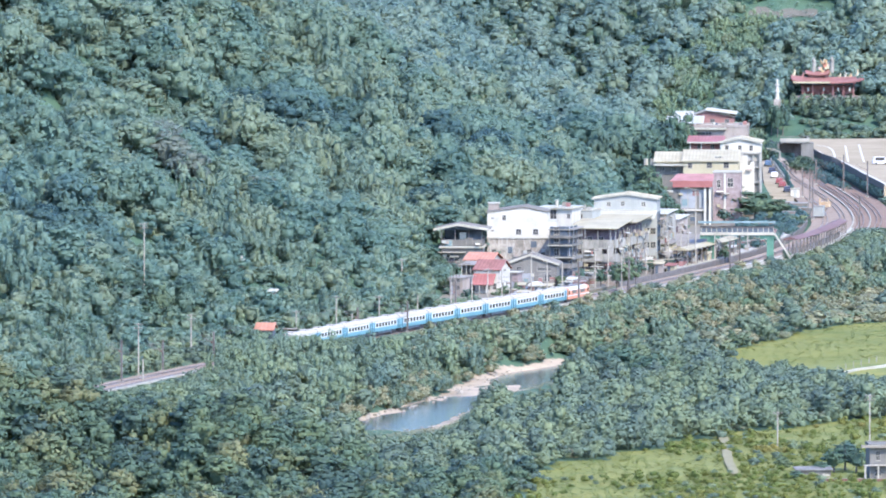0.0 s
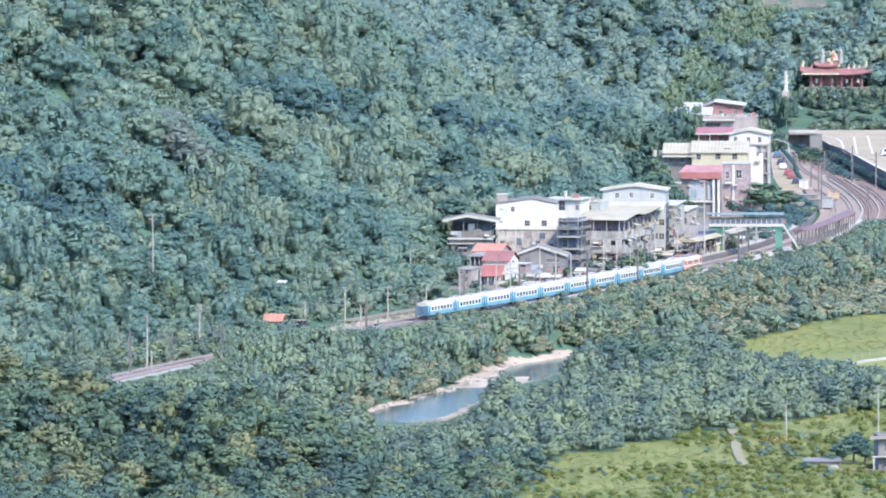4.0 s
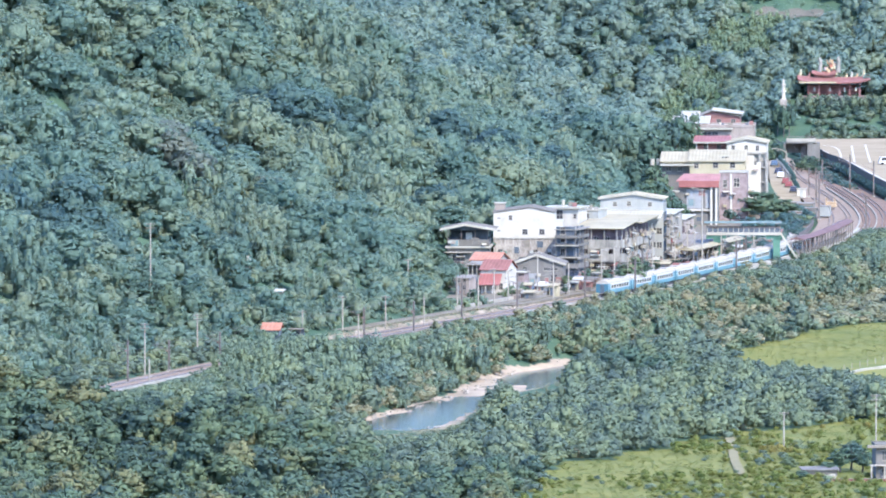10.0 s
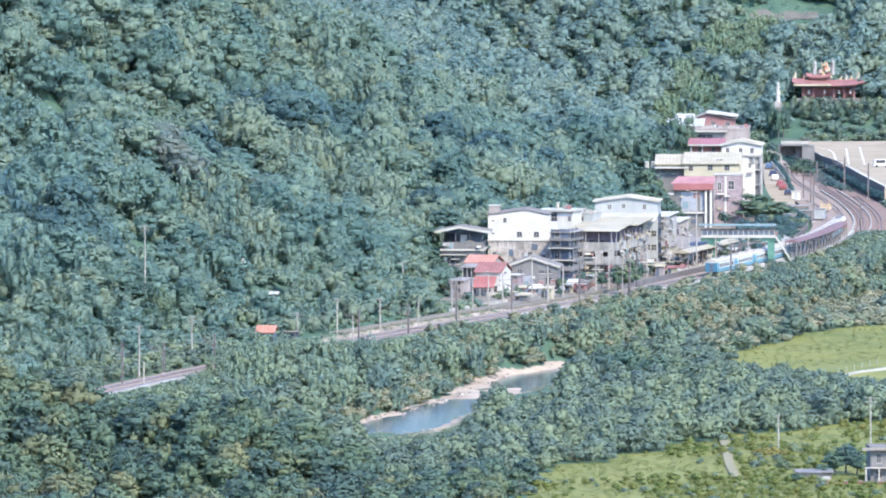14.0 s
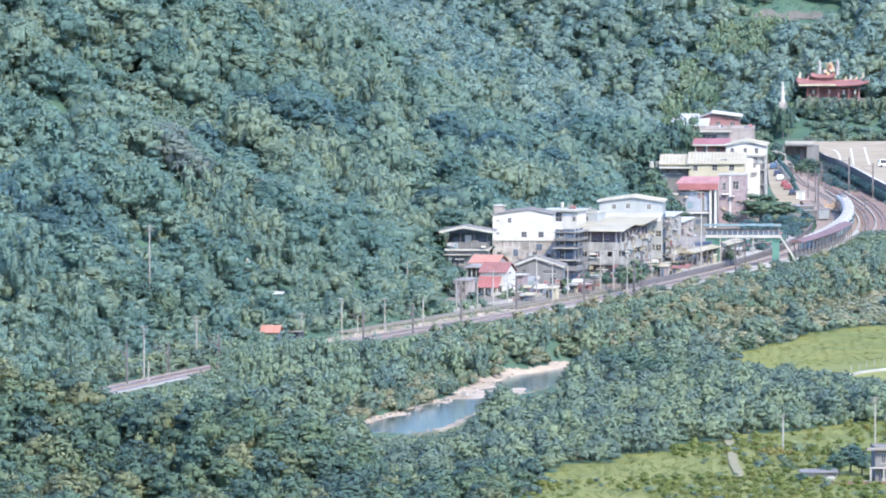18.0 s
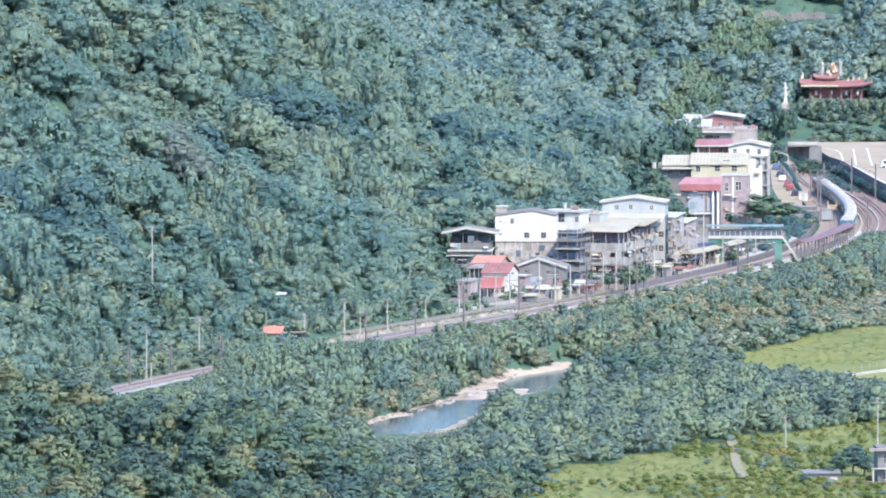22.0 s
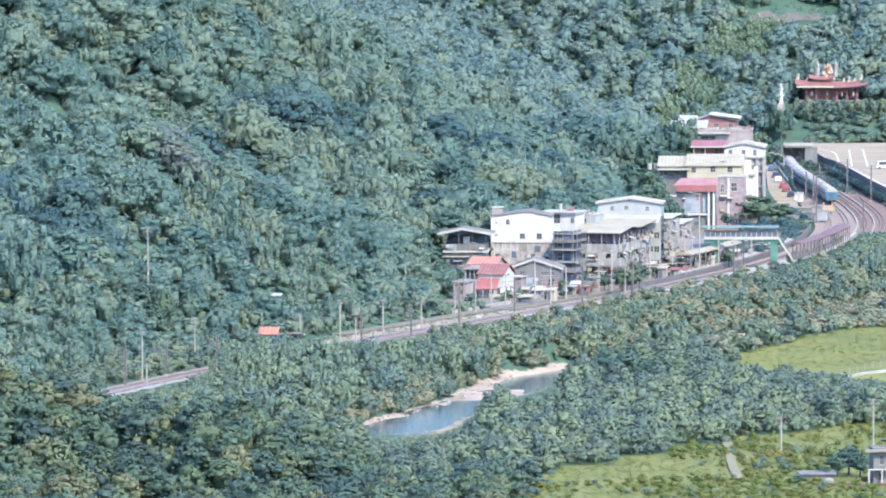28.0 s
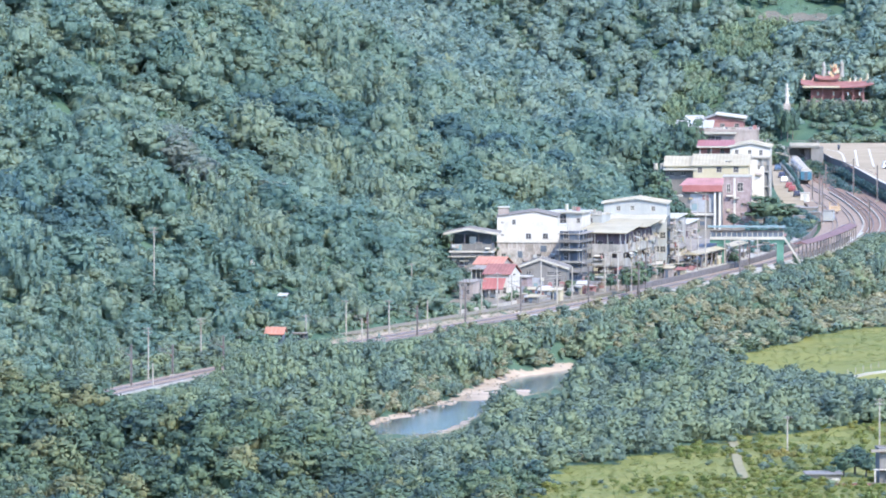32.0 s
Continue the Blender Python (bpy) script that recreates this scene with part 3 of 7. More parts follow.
hill_spots[:, 3:] *= np.clip(0.55 + 0.02 * edge, 0.6, 1)[:, None]
def near_any(x, y, zones):
    """Whether a spot lies in one of the zones: centre and half-widths."""
    out = np.zeros(len(x), dtype=bool)
    for cx, cy, rx, ry in zones:
        out |= ((x - cx) / rx) ** 2 + ((y - cy) / ry) ** 2 < 1
    return out


# Shaded hollows of the slopes, coloured in with the darker leaves.
SHADE_ZONES = [(-39, 137, 12, 11), (-24, 147, 9, 15), (8, 230, 10, 16), (34, 453, 10, 28), (-4, 107, 9, 10), (-86, -183, 9, 9), (-77, -172, 7, 8), (22, 300, 8, 20), (-60, 40, 8, 9), (14, 585, 9, 24)]
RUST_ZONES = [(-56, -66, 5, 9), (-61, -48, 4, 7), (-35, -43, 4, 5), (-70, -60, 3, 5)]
hz, hr = near_any(hx, hy, SHADE_ZONES), near_any(hx, hy, RUST_ZONES)
stand("shade_toned_trees", hill_spots[hz], GREAT, SHADE_TONED, "trees with shade-darkened leaf colour in the hillside gullies", "woods")
stand("russet_trees", hill_spots[hr & ~hz], CROWNS, RUST, "russet-tinged trees on the hillside", "woods")
keep = ~(hz | hr)
hx, hy, hill_spots = hx[keep], hy[keep], hill_spots[keep]
bam = np.sin(hx * 0.05 + hy * 0.03 + 0.5) + np.sin(hy * 0.035 - 1.0) + rng.normal(size=len(hx)) * 0.35 > 1.35
broad = hill_spots[:, 3] > 10.5
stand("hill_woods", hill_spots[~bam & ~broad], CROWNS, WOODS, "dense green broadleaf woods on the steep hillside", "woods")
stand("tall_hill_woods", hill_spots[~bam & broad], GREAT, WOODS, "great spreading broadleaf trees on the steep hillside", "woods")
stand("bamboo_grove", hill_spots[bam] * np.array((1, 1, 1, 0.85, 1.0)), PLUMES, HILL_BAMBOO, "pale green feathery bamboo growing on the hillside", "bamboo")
ux, uy = scatter(-130, 110, -420, 420, 4.3, hillside)
steep = np.abs(relief(ux + 2, uy) - relief(ux - 2, uy)) + np.abs(relief(ux, uy + 2) - relief(ux, uy - 2)) > 4.2
for _ in range(2):
    jx, jy = ux[steep] + rng.uniform(-2.2, 2.2, steep.sum()), uy[steep] + rng.uniform(-2.2, 2.2, steep.sum())
    hill_more = lifted(jx, jy, 4.5, 7.0, 0.9, 1.3, 0.2) if _ == 0 else np.r_[hill_more, lifted(jx, jy, 4.5, 7.0, 0.9, 1.3, 0.2)]
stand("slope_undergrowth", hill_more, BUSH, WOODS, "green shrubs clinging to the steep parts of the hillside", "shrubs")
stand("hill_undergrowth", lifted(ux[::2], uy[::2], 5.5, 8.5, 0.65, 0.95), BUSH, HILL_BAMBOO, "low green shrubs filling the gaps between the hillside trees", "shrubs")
fx, fy = scatter(-60, 200, 420, 900, 7.2, lambda x, y: wedge(x, y) & ~town(x, y) & ~car_park(x, y) & ((relief(x, y) > 0.4) | (x < track_x(y) - 30) | (x > track_x(y) + 12)) & (relief(x, y) < 62 - 0.03 * y + 8) & ((x > 20) | (relief(x, y) > 20)))
far_spots = lifted(fx, fy, 7.5, 12.0, 0.8, 1.05)
TEMPLE_GROUND = [(103.5, 724, 12.5, 17), (90.5, 706, 3.5, 8), (112, 722, 9, 12)]
RAVINE = [(82, 769, 6, 12), (76, 764, 6, 12), (69, 740, 6, 14), (63, 715, 5, 14), (87, 778, 5, 8)]
CLEARING = [(95, 788, 12, 8)]
fz, fr, fc = near_any(fx, fy, SHADE_ZONES), near_any(fx, fy, RAVINE), near_any(fx, fy, CLEARING + TEMPLE_GROUND)
stand("far_shade_toned_trees", far_spots[fz & ~fr & ~fc], MID, SHADE_TONED, "trees with shade-darkened leaf colour on the far slopes", "woods")
vx, vy = scatter(50, 100, 690, 800, 4.2, lambda x, y: near_any(x, y, RAVINE) & ~near_any(x, y, CLEARING))
stand("ravine_bamboo", lifted(vx, vy, 6.0, 8.5, 0.8, 1.1), PLUMES, GULLY, "light green bamboo down the far ravine", "bamboo")
far_spots = far_spots[~(fz | fr | fc)]
stand("far_woods", far_spots, MID, FAR_WOODS, "green woods with haze blue in the leaf colour on the far slopes", "woods")

def water_cap(x, y):
    """The height up to which growth on the near bank leaves the river in view down the valley."""
    nb = np.array(NEAR_BANK)
    edge = np.interp(x, nb[:, 0], nb[:, 1]) - 6
    cap = -9.2 + 0.0575 * (edge - y) + 6.0 * np.exp(-((x - 12.5) / 2.5) ** 2)
    return np.where((x > -15) & (x < 27.5) & (y < edge), cap, 99.0)


# the spur: the trees that stand nearest are single trees, the rest a wood
sx, sy = scatter(-130, 60, -700, -450, 6.0, lambda x, y: wedge(x, y, 6) & (relief(x, y) > -4.5) & (x < 26) | (wedge(x, y, 6) & (y < -560) & (x < 12)))
spur = lifted(sx, sy, 6.5, 11.0, 0.8, 1.1)
room = water_cap(sx, sy) - spur[:, 2]
spur[:, 3] *= np.clip(room / spur[:, 4], 0.5, 1)
spur[:, 4] = np.minimum(spur[:, 4], np.maximum(room, 1.5))
near = sy < -600
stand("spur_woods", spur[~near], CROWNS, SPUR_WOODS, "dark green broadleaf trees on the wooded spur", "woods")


def trunk_mesh():
    bm = bmesh.new()
    rod(bm, (0, 0, 0), (0.02, 0.01, 0.35), 0.035, 0.025, 7)
    for a in range(4):
        c, s = math.cos(a * 1.7), math.sin(a * 1.7)
        rod(bm, (0.02, 0.01, 0.30 + 0.02 * a), (0.2 * c, 0.2 * s, 0.55), 0.017, 0.006, 5)
    rod(bm, (0.02, 0.01, 0.35), (0, 0, 0.72), 0.025, 0.01, 6)
    me = bpy.data.meshes.new("trunk")
    bm.to_mesh(me)
    bm.free()
    me.materials.append(BARK)
    return me


TRUNK = trunk_mesh()
CROWN_MESH = []
for q, n in CROWNS:
    v = q.reshape(-1, 3)
    CROWN_MESH.append(bulk("crown", v, np.arange(len(v)).reshape(-1, 4), TREE, n.reshape(-1, 3)))


def tree(x, y, z, w, h, i, label, group):
    e = empty("tree", pose(x, y, z), label, "tree", group)
    for name, me, turn in (("trunk", TRUNK, 0), ("crown", CROWN_MESH[i % len(CROWN_MESH)], rng.uniform(0, 6.28))):
        ob = new(name, me)
        ob.parent = e
        ob.rotation_euler = (0, 0, turn)
        ob.scale = (w, w, h)
    return e


for i, (x, y, z, w, h) in enumerate(spur[near][:110]):
    tree(x, y, z, w, h, i, "dark green broadleaf tree on the wooded spur", "trees on the spur")
if len(spur[near]) > 110:
    stand("spur_foot_woods", spur[near][110:], CROWNS, SPUR_WOODS, "dark green broadleaf trees on the wooded spur", "woods")


def river_side(x, y):
    u = (x - track_x(y)) * 0.95
    return wedge(x, y) & (u > 4.6 + 9 * ((y > 285) & (y < 640))) & (river_off(x, y) > shingle(x, y) + 1.2) & (field_mask(x, y) < 1) & (y > -560) & (y < 520) & ~car_park(x, y)


rx, ry = scatter(-110, 150, -560, 520, 5.7, river_side)
spots = lifted(rx, ry, 4.5, 9.0, 0.8, 1.15, 0.08)
u = (rx - track_x(ry)) * 0.95
far_side = rx > bank_x(NEAR_BANK, ry)
screen = 6.0 * np.interp(ry, [-290, -280, -232, -215, -170], [0, 1, 1, 0.45, 0])
near_edge = np.interp(rx, [56, 62, 64, 74, 85, 93, 110], [-92, -122, -130, -143, -186, -200, -204])
field_cap = np.where((rx > 61) & (ry < near_edge), -5.5 + 0.0575 * (near_edge - ry) - relief(rx, ry), 9.0)
cap = np.where(far_side, np.clip(field_cap, 0.8, 9.0), 0.185 * u - 0.55 + screen - relief(rx, ry))
fit_h = np.minimum(spots[:, 4], cap * rng.uniform(0.8, 1.1, len(rx)) + 0.3)
spots[:, 3] *= np.clip(fit_h / spots[:, 4], 0.5, 1)
spots[:, 4] = fit_h
spots[:, 2] = relief(rx, ry) - 0.1 * fit_h
room = water_cap(rx, ry) - relief(rx, ry)
low = spots[room < 0.9]
low[:, 3:] *= 0.3
tall = np.minimum(spots[:, 4], np.maximum(room, 0.5))
spots[:, 3] *= np.clip(tall / spots[:, 4], 0.55, 1)
spots[:, 4] = tall
spots, far_side = spots[room >= 0.9], far_side[room >= 0.9]
feather = ~far_side & (rng.uniform(size=len(spots)) < 0.7)
stand("bank_thicket", spots[feather], PLUMES, BAMBOO, "feathery green thicket on the bank below the railway", "thicket")
stand("bank_trees", spots[~feather & ~far_side], SMALL, VALLEY_WOODS, "small green trees on the bank below the railway", "woods")
stand("bank_grass", low, TUFT, DRY, "dry yellowish grass and low shrubs by the river", "grass")
field_top = np.interp(spots[:, 0], [60, 66, 82, 99, 112], [-125, -91, -31, 8, 20])
band = (spots[:, 0] > 60) & (spots[:, 1] > field_top) & (spots[:, 1] < field_top + 95)
dry = far_side & band & (rng.uniform(size=len(spots)) < 0.8) | far_side & (rng.uniform(size=len(spots)) < np.where((spots[:, 1] > -40) & (spots[:, 0] > 48), 0.5, np.where(spots[:, 1] > -110, 0.2, 0.04)))
stand("dry_scrub", spots[dry] * np.array((1, 1, 1, 1.0, 0.6)), SMALL, DRY, "brownish dry scrub between the trees of the flats", "scrub")
rest = spots[far_side & ~dry]
stand("valley_woods", rest[50:], MID, VALLEY_WOODS, "rounded green trees on the river flats", "woods")
for i, (x, y, z, w, h) in enumerate(rest[:50]):
    tree(x, y, z, w, h, i + 3, "rounded green tree on the flats beside the river", "trees on the flats")
# shrubs and tufts over the near meadow
mx, my = scatter(15, 110, -730, -335, 3.4, lambda x, y: wedge(x, y, 4) & (field_mask(x, y) > -1))
pick = (np.sin(mx * 0.13 + 1.0) + np.sin(my * 0.06 + mx * 0.05) + rng.normal(size=len(mx)) * 0.7) > np.where((mx > 58.5) & (my < -385), -1.1, np.where((mx > 58) & (my > -385), 0.2, np.where(my < -525, -0.5, 1.3)))
m = lifted(mx[pick], my[pick], 1.5, 3.6, 0.4, 0.75, 0.08)
g = np.where(near_any(m[:, 0], m[:, 1], [(65.5, -449, 3.2, 16), (79, -368, 11, 7)]), 0.95, rng.uniform(0, 0.9, len(m)))
stand("meadow_shrubs", m[g < 0.12], SMALL, VALLEY_WOODS, "low green shrubs scattered over the meadow", "shrubs")
stand("meadow_bushes", m[(g >= 0.12) & (g < 0.9)], SMALL, MEADOW, "yellow-green bushes scattered over the meadow", "shrubs")
stand("yellow_shrubs", m[g >= 0.9], SMALL, GOLD, "yellow-flowering shrubs on the meadow", "shrubs")
tx, ty = scatter(15, 110, -730, -335, 2.2, lambda x, y: wedge(x, y, 4) & (field_mask(x, y) > 0) & (np.abs(x - 57.3) > 1.6))
t = lifted(tx, ty, 1.6, 3.2, 0.12, 0.34, 0.05)
gk = rng.uniform(size=len(t)) < 0.75
stand("meadow_grass", t[gk], TUFT, MEADOW, "tall yellow-green meadow grass", "grass")


gx_, gy_ = scatter(60, 140, -130, 40, 2.3, lambda x, y: wedge(x, y, 4) & (field_mask(x, y) > 0.5))
stand("field_grass", lifted(gx_, gy_, 1.4, 2.8, 0.10, 0.24, 0.05), TUFT, MEADOW, "short yellow-green grass on the far field", "grass")
kx_, ky_ = scatter(82, 110, 778, 798, 1.8, lambda x, y: near_any(x, y, CLEARING))
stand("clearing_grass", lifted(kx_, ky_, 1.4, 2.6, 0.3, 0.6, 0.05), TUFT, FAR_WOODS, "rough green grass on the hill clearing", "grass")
# low cover on the near bank and along the car park wall
qx, qy = scatter(-60, 120, -420, 200, 3.9, lambda x, y: wedge(x, y) & (river_off(x, y) > shingle(x, y) + 1.0) & (river_off(x, y) < 16) & (x < bank_x(FAR_BANK, y)))
qk = rng.uniform(size=len(qx)) < 0.45
qs_ = lifted(qx, qy, 2.4, 4.4, 0.55, 0.95, -0.05)
stand("river_scrub", qs_[qk], SMALL, DRY, "olive and straw-coloured scrub above the gravel bank", "scrub")
stand("river_bushes", qs_[~qk], SMALL, VALLEY_WOODS, "green bushes above the gravel bank", "bushes")
nx_, ny_ = scatter(-20, 32, -420, -150, 2.2, lambda x, y: (river_off(x, y) > shingle(x, y) + 0.8) & (river_off(x, y) < 16) & (x > bank_x(NEAR_BANK, y)))
nb_ = lifted(nx_, ny_, 1.6, 3.0, 0.35, 0.6, 0.05)
nb_[:, 4] = np.clip(nb_[:, 4], 0.3, np.maximum(water_cap(nx_, ny_) - relief(nx_, ny_), 0.35))
stand("bank_weeds", nb_, TUFT, DRY, "straw-coloured weeds on the near river bank", "weeds")
cx_, cy_ = scatter(88, 112, 430, 690, 2.6, lambda x, y: (x < np.interp(y, [430, 490, 540, 580, 604, 640, 690], [111, 107.5, 104.5, 102, 99, 97, 97])) & (x - track_x(y) > np.interp(y, [430, 465, 500, 544, 600], [13.0, 12.2, 8.2, 5.8, 4.6])))
stand("siding_shrubs", lifted(cx_, cy_, 2.6, 4.0, 0.6, 0.95, 0.05), SMALL, SHADE_TONED, "scrubby bushes below the car park wall", "shrubs")
# low growth right up to the ballast
lx, ly = scatter(-110, 150, -480, 300, 2.6, lambda x, y: wedge(x, y) & ((x - track_x(y)) * 0.95 > 4.3) & ((x - track_x(y)) * 0.95 < 14))
lo = lifted(lx, ly, 2.0, 3.6, 0.45, 0.8, 0.05)
lo[:, 4] = np.minimum(lo[:, 4], np.maximum(0.19 * (lx - track_x(ly)) - 0.35 - relief(lx, ly), 0.3))
stand("bank_brambles", lo, BUSH, BAMBOO, "low brambles and grass along the railway bank", "brambles")
# screen of bushes before the hidden stretch of the line
kx, ky = scatter(-110, 0, -300, -170, 3.0, lambda x, y: ((x - track_x(y)) * 0.95 > 4.5) & ((x - track_x(y)) * 0.95 < 9))
sc = lifted(kx, ky, 3.5, 5.5, 0.9, 1.2, 0.05)
sc[:, 4] = 0.6 + np.interp(ky, [-290, -278, -232, -215, -170], [0.2, 1, 1, 0.5, 0.1]) * rng.uniform(4.5, 6.5, len(kx))
stand("bank_bushes", sc, PLUMES, BAMBOO, "tall feathery bushes screening the railway", "bushes")
zx, zy = scatter(-110, 40, -430, -40, 1.6, lambda x, y: wedge(x, y) & ((x - track_x(y)) * 0.95 < -7.9) & ((x - track_x(y)) * 0.95 > -10.7))
stand("verge_weeds", lifted(zx, zy, 1.4, 2.4, 0.4, 0.7, 0.05), TUFT, DRY, "straw-coloured weeds on the verge between lane and line", "weeds")
# weeds on the slope between the lane and the line
wx, wy = scatter(-110, 60, -430, 10, 2.4, lambda x, y: wedge(x, y) & ((x - track_x(y)) * 0.95 < -14.8) & ((x - track_x(y)) * 0.95 > -26) & (y < -30))
stand("lane_weeds", lifted(wx, wy, 2.0, 3.8, 0.5, 0.9, 0.05), BUSH, BAMBOO, "tall weeds between the lane and the woods", "weeds")


# scrub on the slope behind the car park and round the temple
bx, by = scatter(70, 130, 700, 780, 3.4, lambda x, y: wedge(x, y) & (y > 701 + 0.147 * (x - 98)) & (x > track_x(y) + 14) & ~near_any(x, y, CLEARING))
bs = lifted(bx, by, 3.5, 6.0, 0.5, 0.8, 0.1)
stand("slope_scrub", bs, SMALL, HILL_BAMBOO, "light green scrub on the slope behind the car park", "scrub")
# scrub on the river slopes and the far slopes
vx, vy = scatter(-20, 42, -300, -40, 2.5, lambda x, y: (river_off(x, y) > shingle(x, y) + 0.7) & (river_off(x, y) < 13) & (x < bank_x(FAR_BANK, y)))
vs_ = lifted(vx, vy, 2.4, 4.6, 0.6, 0.95, 0.0)
stand("shore_scrub", vs_[::2], SMALL, DRY, "straw-coloured scrub on the slope above the gravel", "scrub")
stand("shore_bushes", vs_[1::2], SMALL, VALLEY_WOODS, "green bushes on the slope above the gravel", "bushes")
ox, oy = scatter(-60, 140, 420, 900, 5.2, lambda x, y: wedge(x, y) & ~town(x, y) & ~car_park(x, y) & ((np.abs(x - track_x(y)) > 15) | (y > 660)) & (relief(x, y) > 1.0) & ~near_any(x, y, CLEARING + TEMPLE_GROUND))
stand("far_undergrowth", lifted(ox, oy, 5.5, 8.5, 0.65, 0.95), BUSH, HILL_BAMBOO, "low green growth between the trees of the far slopes", "shrubs")
px_, py_ = scatter(-120, 30, -700, -450, 4.0, lambda x, y: wedge(x, y, 6) & (relief(x, y) > -5.5) & (water_cap(x, y) > relief(x, y) + 3) & (field_mask(x, y) < 0))
stand("spur_undergrowth", lifted(px_, py_, 4.0, 6.0, 0.7, 1.0), BUSH, SPUR_WOODS, "dark green undergrowth between the trees of the spur", "shrubs")
kx, ky = scatter(-110, -10, -440, -205, 3.0, lambda x, y: ((x - track_x(y)) * 0.95 < -8.3 - 6.9 * (y > -140)) & ((x - track_x(y)) * 0.95 > -19))
stand("lane_bushes", lifted(kx, ky, 3.0, 5.5, 0.6, 1.0), SMALL, VALLEY_WOODS, "green bushes between the line and the woods", "bushes")
# low growth over the floor of the river woods
jx, jy = scatter(-110, 150, -560, 520, 4.8, river_side)
jl = lifted(jx, jy, 4.0, 6.0, 0.4, 0.65, 0.05)
ju = (jx - track_x(jy)) * 0.95
jf = jx > bank_x(NEAR_BANK, jy)
jl[:, 4] = np.minimum(jl[:, 4], np.where(jf, 3.0, np.maximum(0.185 * ju - 0.2 - relief(jx, jy), 0.3)))
jl = jl[water_cap(jx, jy) - relief(jx, jy) > 2.0]
stand("valley_undergrowth", jl, BUSH, VALLEY_WOODS, "low green growth under the trees by the river", "shrubs")
# pale boulders and cobbles along the gravel
cube = np.array([(x, y, z) for z in (0, 1) for y in (-0.5, 0.5) for x in (-0.5, 0.5)], dtype=float)
sides = ((0, 2, 3, 1), (4, 5, 7, 6), (0, 1, 5, 4), (1, 3, 7, 5), (3, 2, 6, 7), (2, 0, 4, 6))
ROCKS = []
for i in range(6):
    c = cube.copy()
    c[4:, :2] *= rng.uniform(0.35, 0.8)
    c += rng.normal(size=c.shape) * 0.10
    q = np.array([[c[k] for k in s] for s in sides])
    m = q.mean(axis=1) - np.array((0, 0, 0.4))
    ROCKS.append(wound(q, np.repeat((m / np.linalg.norm(m, axis=1)[:, None])[:, None, :], 4, axis=1)))
gx_, gy_ = scatter(-20, 32, -345, -70, 1.7, lambda x, y: (river_off(x, y) > 0.1) & (river_off(x, y) < shingle(x, y) + 0.8))
gk_ = rng.uniform(size=len(gx_)) < 0.36
rk = lifted(gx_[gk_], gy_[gk_], 0.25, 1.0, 0.3, 0.6, 0.1)
stand("river_boulders", rk, ROCKS, surf("boulder_stone", (0.165, 0.138, 0.102), (0.275, 0.235, 0.18), 0.8, 0.9, 0.3), "pale boulders strewn along the gravel bank", "boulders")
# olive bushes over the dry channel above the pools
dx_, dy_ = scatter(25, 110, -75, 170, 3.0, lambda x, y: wedge(x, y) & (river_off(x, y) > -9) & (river_off(x, y) < 7) & (field_mask(x, y) < 0) & ((y > -40) | (river_off(x, y) > 3)))
stand("channel_bushes", lifted(dx_, dy_, 3.0, 5.0, 0.6, 0.9, -0.05), SMALL, DRY, "olive and straw-coloured bushes along the dry channel", "bushes")
# ---------------------------------------------------------------- more surfaces
CREAM = surf("cream_plaster", (0.256, 0.218, 0.133), (0.336, 0.288, 0.184), 0.3, 0.75, 0.15, streak=0.4)
PALE = surf("pale_blue_cladding", (0.205, 0.202, 0.174), (0.278, 0.270, 0.233), 0.3, 0.6, 0.1, streak=0.3)
STONE = surf("grey_stone_wall", (0.121, 0.100, 0.080), (0.326, 0.285, 0.228), 0.8, 0.9, 0.6, fine=4, streak=0.45)
GREYWALL = surf("grey_wall", (0.095, 0.086, 0.072), (0.150, 0.137, 0.116), 0.4, 0.8, 0.2, streak=0.4)
BROWN = surf("red_brown_wall", (0.16, 0.08, 0.066), (0.235, 0.125, 0.105), 0.5, 0.8, 0.3)
BRICK = surf("brick_wall", (0.15, 0.11, 0.098), (0.25, 0.195, 0.175), 1.2, 0.9, 0.5, fine=6)
PINK = surf("pinkish_render", (0.171, 0.137, 0.108), (0.257, 0.214, 0.176), 0.4, 0.85, 0.2, streak=0.4)
DARKROOF = surf("weathered_dark_roof", (0.095, 0.083, 0.066), (0.145, 0.128, 0.104), 0.3, 0.8, 0.2)
REDROOF = surf("red_sheet_roof", (0.172, 0.065, 0.054), (0.233, 0.095, 0.079), 0.4, 0.55, 0.2)
ORANGEROOF = surf("orange_tile_roof", (0.238, 0.105, 0.066), (0.299, 0.146, 0.093), 0.5, 0.65, 0.3)
SHEET = surf("white_sheet_roof", (0.234, 0.211, 0.157), (0.334, 0.304, 0.235), 0.25, 0.5, 0.1)
CREAMROOF = surf("cream_sheet_roof", (0.205, 0.171, 0.102), (0.285, 0.241, 0.151), 0.25, 0.6, 0.1)
GREYROOF = surf("grey_sheet_roof", (0.128, 0.108, 0.080), (0.200, 0.172, 0.132), 0.3, 0.6, 0.2)
CANOPY = surf("maroon_canopy_roof", (0.095, 0.056, 0.048), (0.145, 0.088, 0.076), 0.3, 0.6, 0.2)
# DARK and RECESS also put the shade of open storeys into wall colour.
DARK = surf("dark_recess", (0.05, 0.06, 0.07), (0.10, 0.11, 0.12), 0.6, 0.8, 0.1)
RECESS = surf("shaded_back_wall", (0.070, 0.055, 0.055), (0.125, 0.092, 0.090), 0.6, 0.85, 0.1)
STAINED = surf("stained_plaster", (0.135, 0.123, 0.098), (0.285, 0.260, 0.211), 0.5, 0.8, 0.2, streak=0.35)
